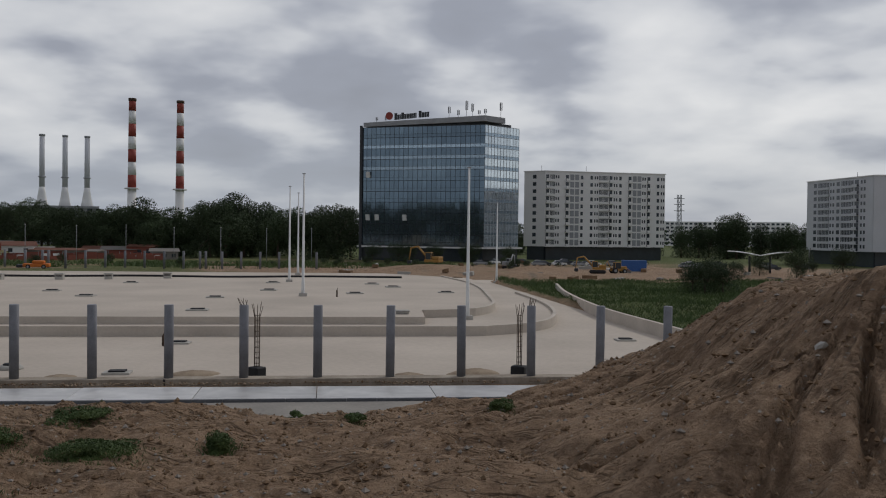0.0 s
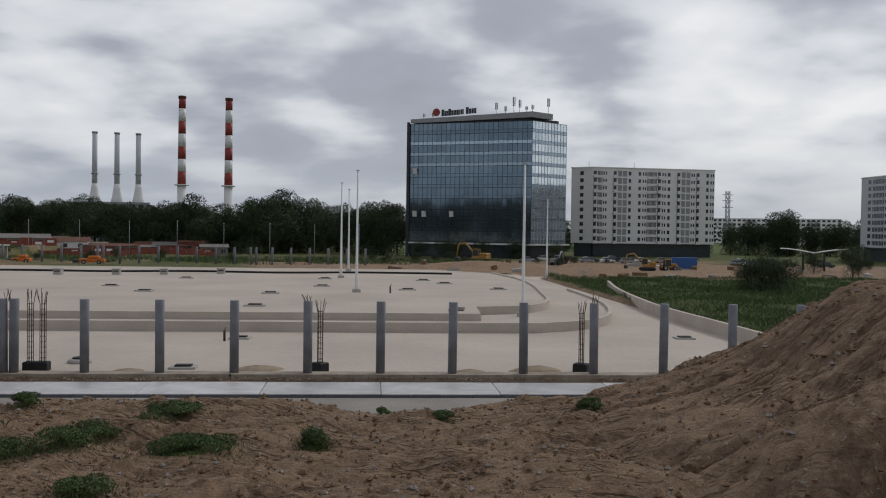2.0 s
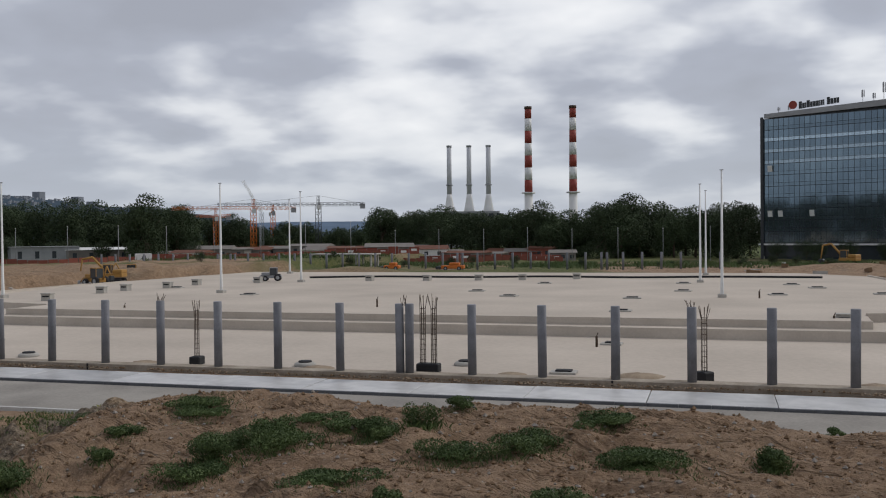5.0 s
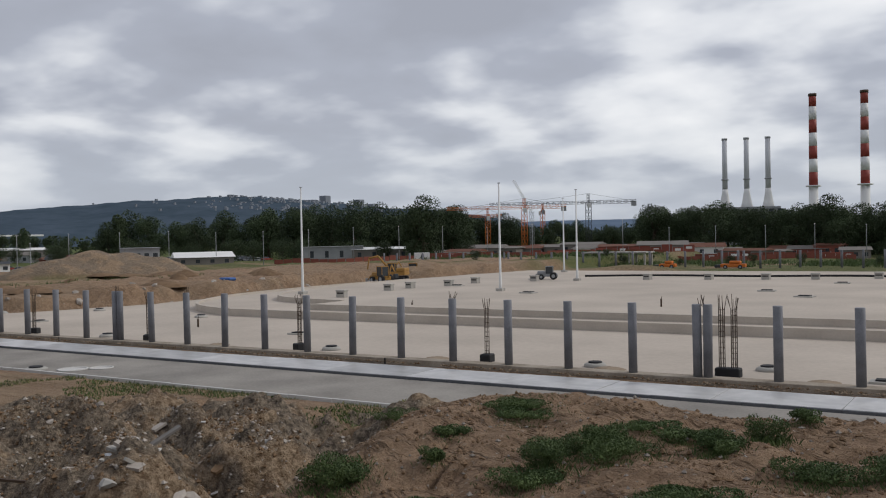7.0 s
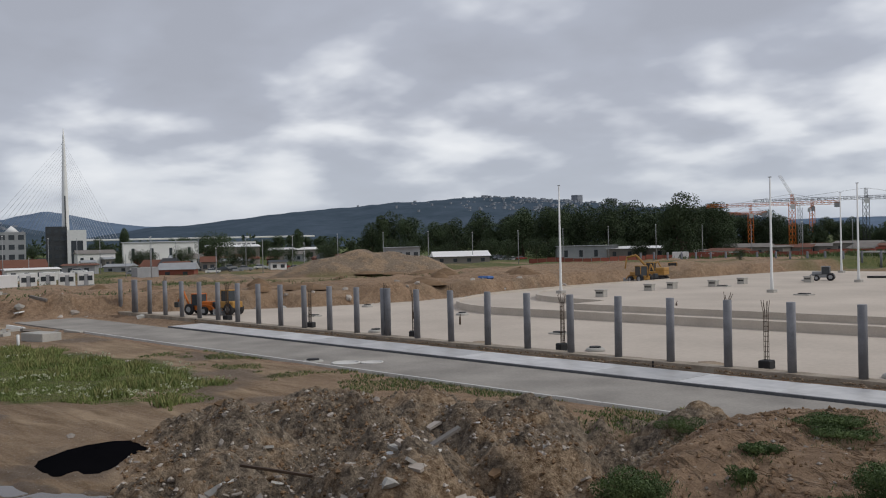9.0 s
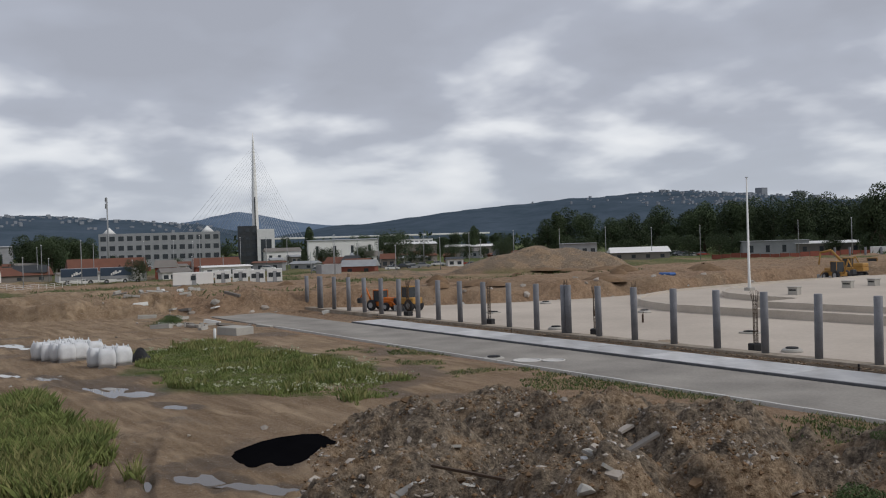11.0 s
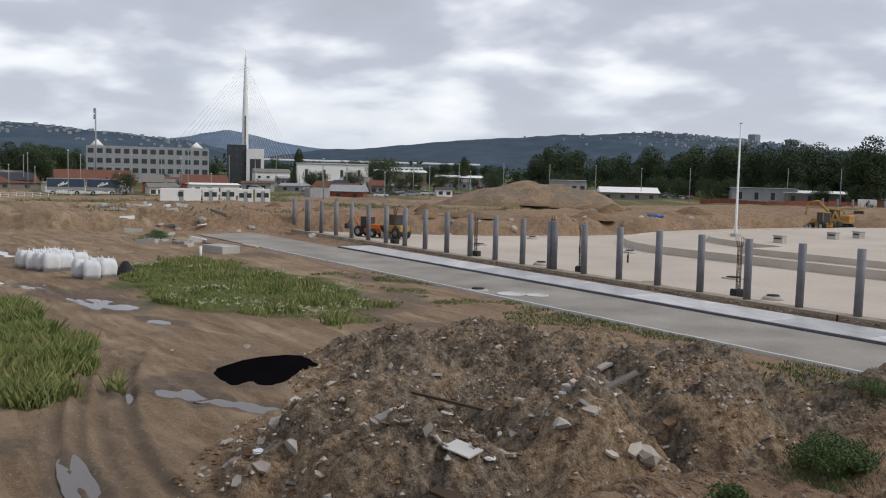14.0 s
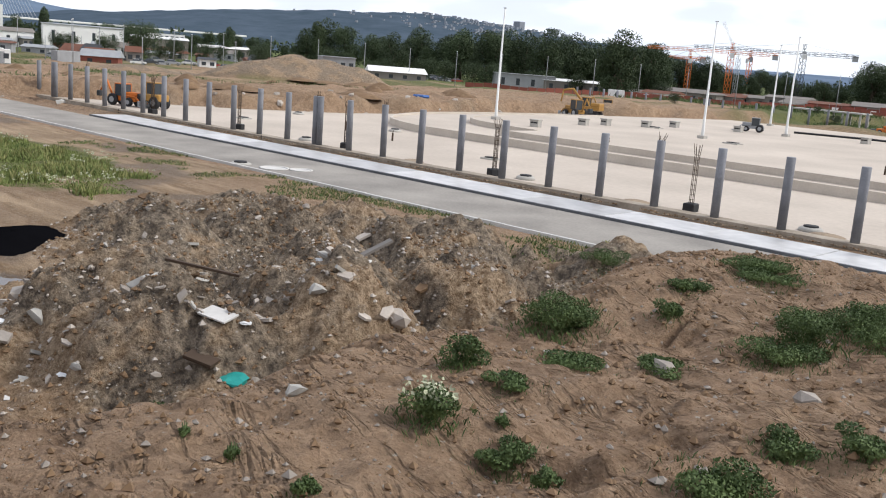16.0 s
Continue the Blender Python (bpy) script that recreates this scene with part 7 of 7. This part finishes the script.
patch("bank_weeds", 0, X, Y, g.uniform(0.15, 0.6, len(X)), M_GRASS, "rough weeds on the ground above the bank", 0.05, 0.8, 9)
n = 26000
X, Y = g.uniform(-75, 0, n), g.uniform(29.5, 36.9, n)
k = fbm(X, Y, 3.0, 3, 95) + 0.25 * (Y - 33) / 3 > 0.3
X, Y = X[k], Y[k]
patch("verge_weeds", 0, X, Y, 0.10 * g.uniform(0.4, 1.8, len(X)), M_GRASS, "low patchy weeds along the road edge", 0.03, 0.8, 7)
patch("verge_straw", 0, X[::2] + 0.2, Y[::2], 0.10 * g.uniform(0.4, 1.6, len(X[::2])), M_DRY, "yellowed low weeds along the road edge", 0.03, 0.8, 8)
n = 90000
X, Y = g.uniform(28.2, 110, n), 56 + 100 * g.random(n) ** 1.2
patch("meadow_grass", 0, X, Y, (0.38 + 0.2 * fbm(X, Y, 5, 3, 94)) * g.uniform(0.4, 1.5, n), M_GRASS, "rough green meadow beside the boundary wall", 0.035, 0.8, 5)
n = 26000
X, Y = g.uniform(-150, 30, n), g.uniform(208, 262, n)
k = fbm(X, Y, 9, 3, 97) > -0.1
X, Y = X[k], Y[k]
n = len(X)
patch("rough_grass", 0, X, Y, g.uniform(0.3, 1.1, n), M_GRASS, "rough green weeds beyond the far posts", 0.09, 0.8, 6)


def weed(x, y, r, h, n, seed, flowers=False, label="leafy green weed clump growing in bare soil"):
    rnd = np.random.default_rng(seed)
    z = gz(x, y)
    o = empty("weed", pose(x, y, z), label=label, category="weed", group="weeds on the soil")
    lobes = [(rnd.uniform(-r, r) * 0.6, rnd.uniform(-r, r) * 0.6, h * rnd.uniform(0.2, 0.75), r * 0.42, r * 0.42, h * 0.3) for _ in range(7)]
    bars = [((0.3 * l[0], 0.3 * l[1], -0.25), (l[0], l[1], l[2] + 0.1), 0.012, 0.006) for l in lobes]
    for bar in bars:
        part("stem", tubes(bar, n=4), M_GRASS, o)
    ob = new("leaves", cloud_mesh("leaves", leaf_cloud(rnd, lobes, int(n * 3.4), 0.022), M_GRASS)); ob.parent = o
    q = int(n * 0.4)
    xs, ys = rnd.normal(0, r * 0.5, q), rnd.normal(0, r * 0.5, q)
    zz = ground_z(xs + x, ys + y) - z
    ob = new("grass_tuft", cloud_mesh("grass_tuft", blades(rnd, xs, ys, zz, h * rnd.uniform(0.1, 0.3, q), 0.8, 0.006), M_GRASS)); ob.parent = o; tagged(ob, kind="stuff")
    if flowers:
        ob = new("flowers", cloud_mesh("flowers", leaf_cloud(rnd, [(l[0], l[1], l[2] + 0.12, r * 0.4, r * 0.4, h * 0.25) for l in lobes], 160, 0.035), M_FLOWER)); ob.parent = o; tagged(ob, kind="stuff")


WEEDS_FRONT = ((-23.4, 9.8, 0.55, 0.73, 0), (-14.3, 8.4, 0.5, 0.71, 1), (-15.6, 10.4, 0.38, 0.76, 0), (-17.1, 14.9, 0.83, 1.0, 0), (-15.6, 16.4, 0.34, 0.57, 0), (-15.0, 12.3, 0.69, 0.32, 0), (-14.3, 14.1, 0.54, 0.3, 0), (-14.5, 10.2, 0.36, 0.32, 0), (-15.8, 21.2, 0.83, 0.42, 0), (-16.0, 17.7, 0.48, 0.42, 0), (-12.9, 16.4, 0.64, 0.96, 0), (-12.4, 18.3, 0.52, 1.04, 0), (-24.5, 27.9, 0.8, 0.8, 0), (-13.1, 8.5, 0.37, 0.41, 0), (-12.2, 8.0, 0.16, 0.31, 0), (-10.8, 9.1, 0.63, 0.57, 0), (-10.8, 10.8, 0.4, 0.51, 0), (-10.1, 11.3, 0.4, 0.44, 0))
WEEDS_REAR = ((-13.7, 5.9, 0.18, 0.3, 0), (-15.2, 6.1, 0.1, 0.2, 0), (-16.0, 6.0, 0.09, 0.18, 0), (-22.5, 12.8, 0.57, 0.25, 0), (-13.6, 9.0, 0.11, 0.18, 0), (-17.0, 14.9, 0.71, 0.83, 0), (-12.4, 18.5, 0.56, 0.87, 0), (-10.9, 19.6, 0.7, 0.51, 0), (-11.9, 19.9, 0.72, 0.39, 0), (-16.0, 21.2, 0.88, 0.44, 0), (-13.4, 17.9, 0.68, 0.74, 0), (-15.3, 20.4, 1.01, 0.39, 0), (-12.0, 17.9, 1.13, 0.8, 0), (-13.0, 15.8, 0.82, 0.63, 0), (-10.0, 18.4, 0.59, 0.65, 0), (-7.9, 17.0, 0.89, 0.59, 0), (-9.3, 19.7, 0.48, 1.09, 0), (-9.0, 21.8, 0.44, 0.44, 0))
WEEDS_EAST = ((-6.6, 17.3, 0.65, 0.59, 0), (-5.3, 21.2, 0.76, 0.35, 0), (-4.2, 17.6, 1.06, 0.47, 0), (-1.7, 18.1, 0.3, 0.72, 0), (-5.1, 13.7, 0.53, 0.57, 0), (-7.8, 13.0, 0.29, 0.48, 0), (-9.3, 14.4, 0.91, 0.43, 0), (1.2, 20.4, 0.3, 0.35, 0), (4.7, 20.3, 0.34, 0.48, 0), (-1.7, 18.0, 0.4, 0.74, 0), (-3.9, 17.2, 0.96, 0.54, 0), (-5.3, 21.0, 0.65, 0.5, 0), (-0.3, 21.4, 0.3, 0.35, 0), (-6.4, 18.6, 0.58, 0.52, 0), (-10.0, 18.5, 0.54, 0.47, 0))
WEEDS_MUD = ((-23, 27, 0.8, 0.6, 0), (-112, 30, 1.8, 1.3, 0), (-116, 31.5, 1.6, 1.2, 0), (-45.5, 6.5, 0.7, 0.5, 0), (-41, 5.8, 0.6, 0.6, 0))
for i, (x, y, r, h, f) in enumerate(WEEDS_FRONT + WEEDS_REAR + WEEDS_EAST + WEEDS_MUD):
    weed(x, y, r, h * 0.62, int(1500 * r), 100 + i, bool(f), "weed clump with small white flowers on bare soil" if f else "leafy green weed clump growing in bare soil")


# ---- puddles ----
M_WATER = bpy.data.materials.new("muddy_water")
M_WATER.use_nodes = True
wb = M_WATER.node_tree.nodes["Principled BSDF"]
wb.inputs["Base Color"].default_value, wb.inputs["Roughness"].default_value = (0.10, 0.078, 0.058, 1), 0.03
wb.inputs["Specular IOR Level"].default_value = 1.0


def puddle(x, y, rx, ry, turn, seed):
    bm = bmesh.new()
    vs = []
    for i in range(40):
        a = 2 * math.pi * i / 40
        k = 1 + 0.35 * noise.noise((1.4 * math.cos(a), 1.4 * math.sin(a), seed * 3.1)) + 0.1 * noise.noise((4 * math.cos(a), 4 * math.sin(a), seed))
        vs.append((rx * k * math.cos(a), ry * k * math.sin(a)))
    top = [bm.verts.new((px, py, 0.0)) for px, py in vs]
    bot = [bm.verts.new((px * 1.05, py * 1.05, -0.08)) for px, py in vs]
    bm.faces.new(top)
    for i in range(40):
        bm.faces.new((bot[i], bot[(i + 1) % 40], top[(i + 1) % 40], top[i]))
    o = part("puddle", bm, M_WATER)
    o.matrix_world = pose(x, y, gz(x, y) + 0.055, 0, 0, turn)
    tagged(o, "shallow muddy puddle reflecting the sky", "puddle", "puddles on the mud", kind="structure")


for i, (x, y, rx, ry, t) in enumerate(PUDDLES):
    puddle(x, y, rx * 1.35, ry * 1.35, t, i)
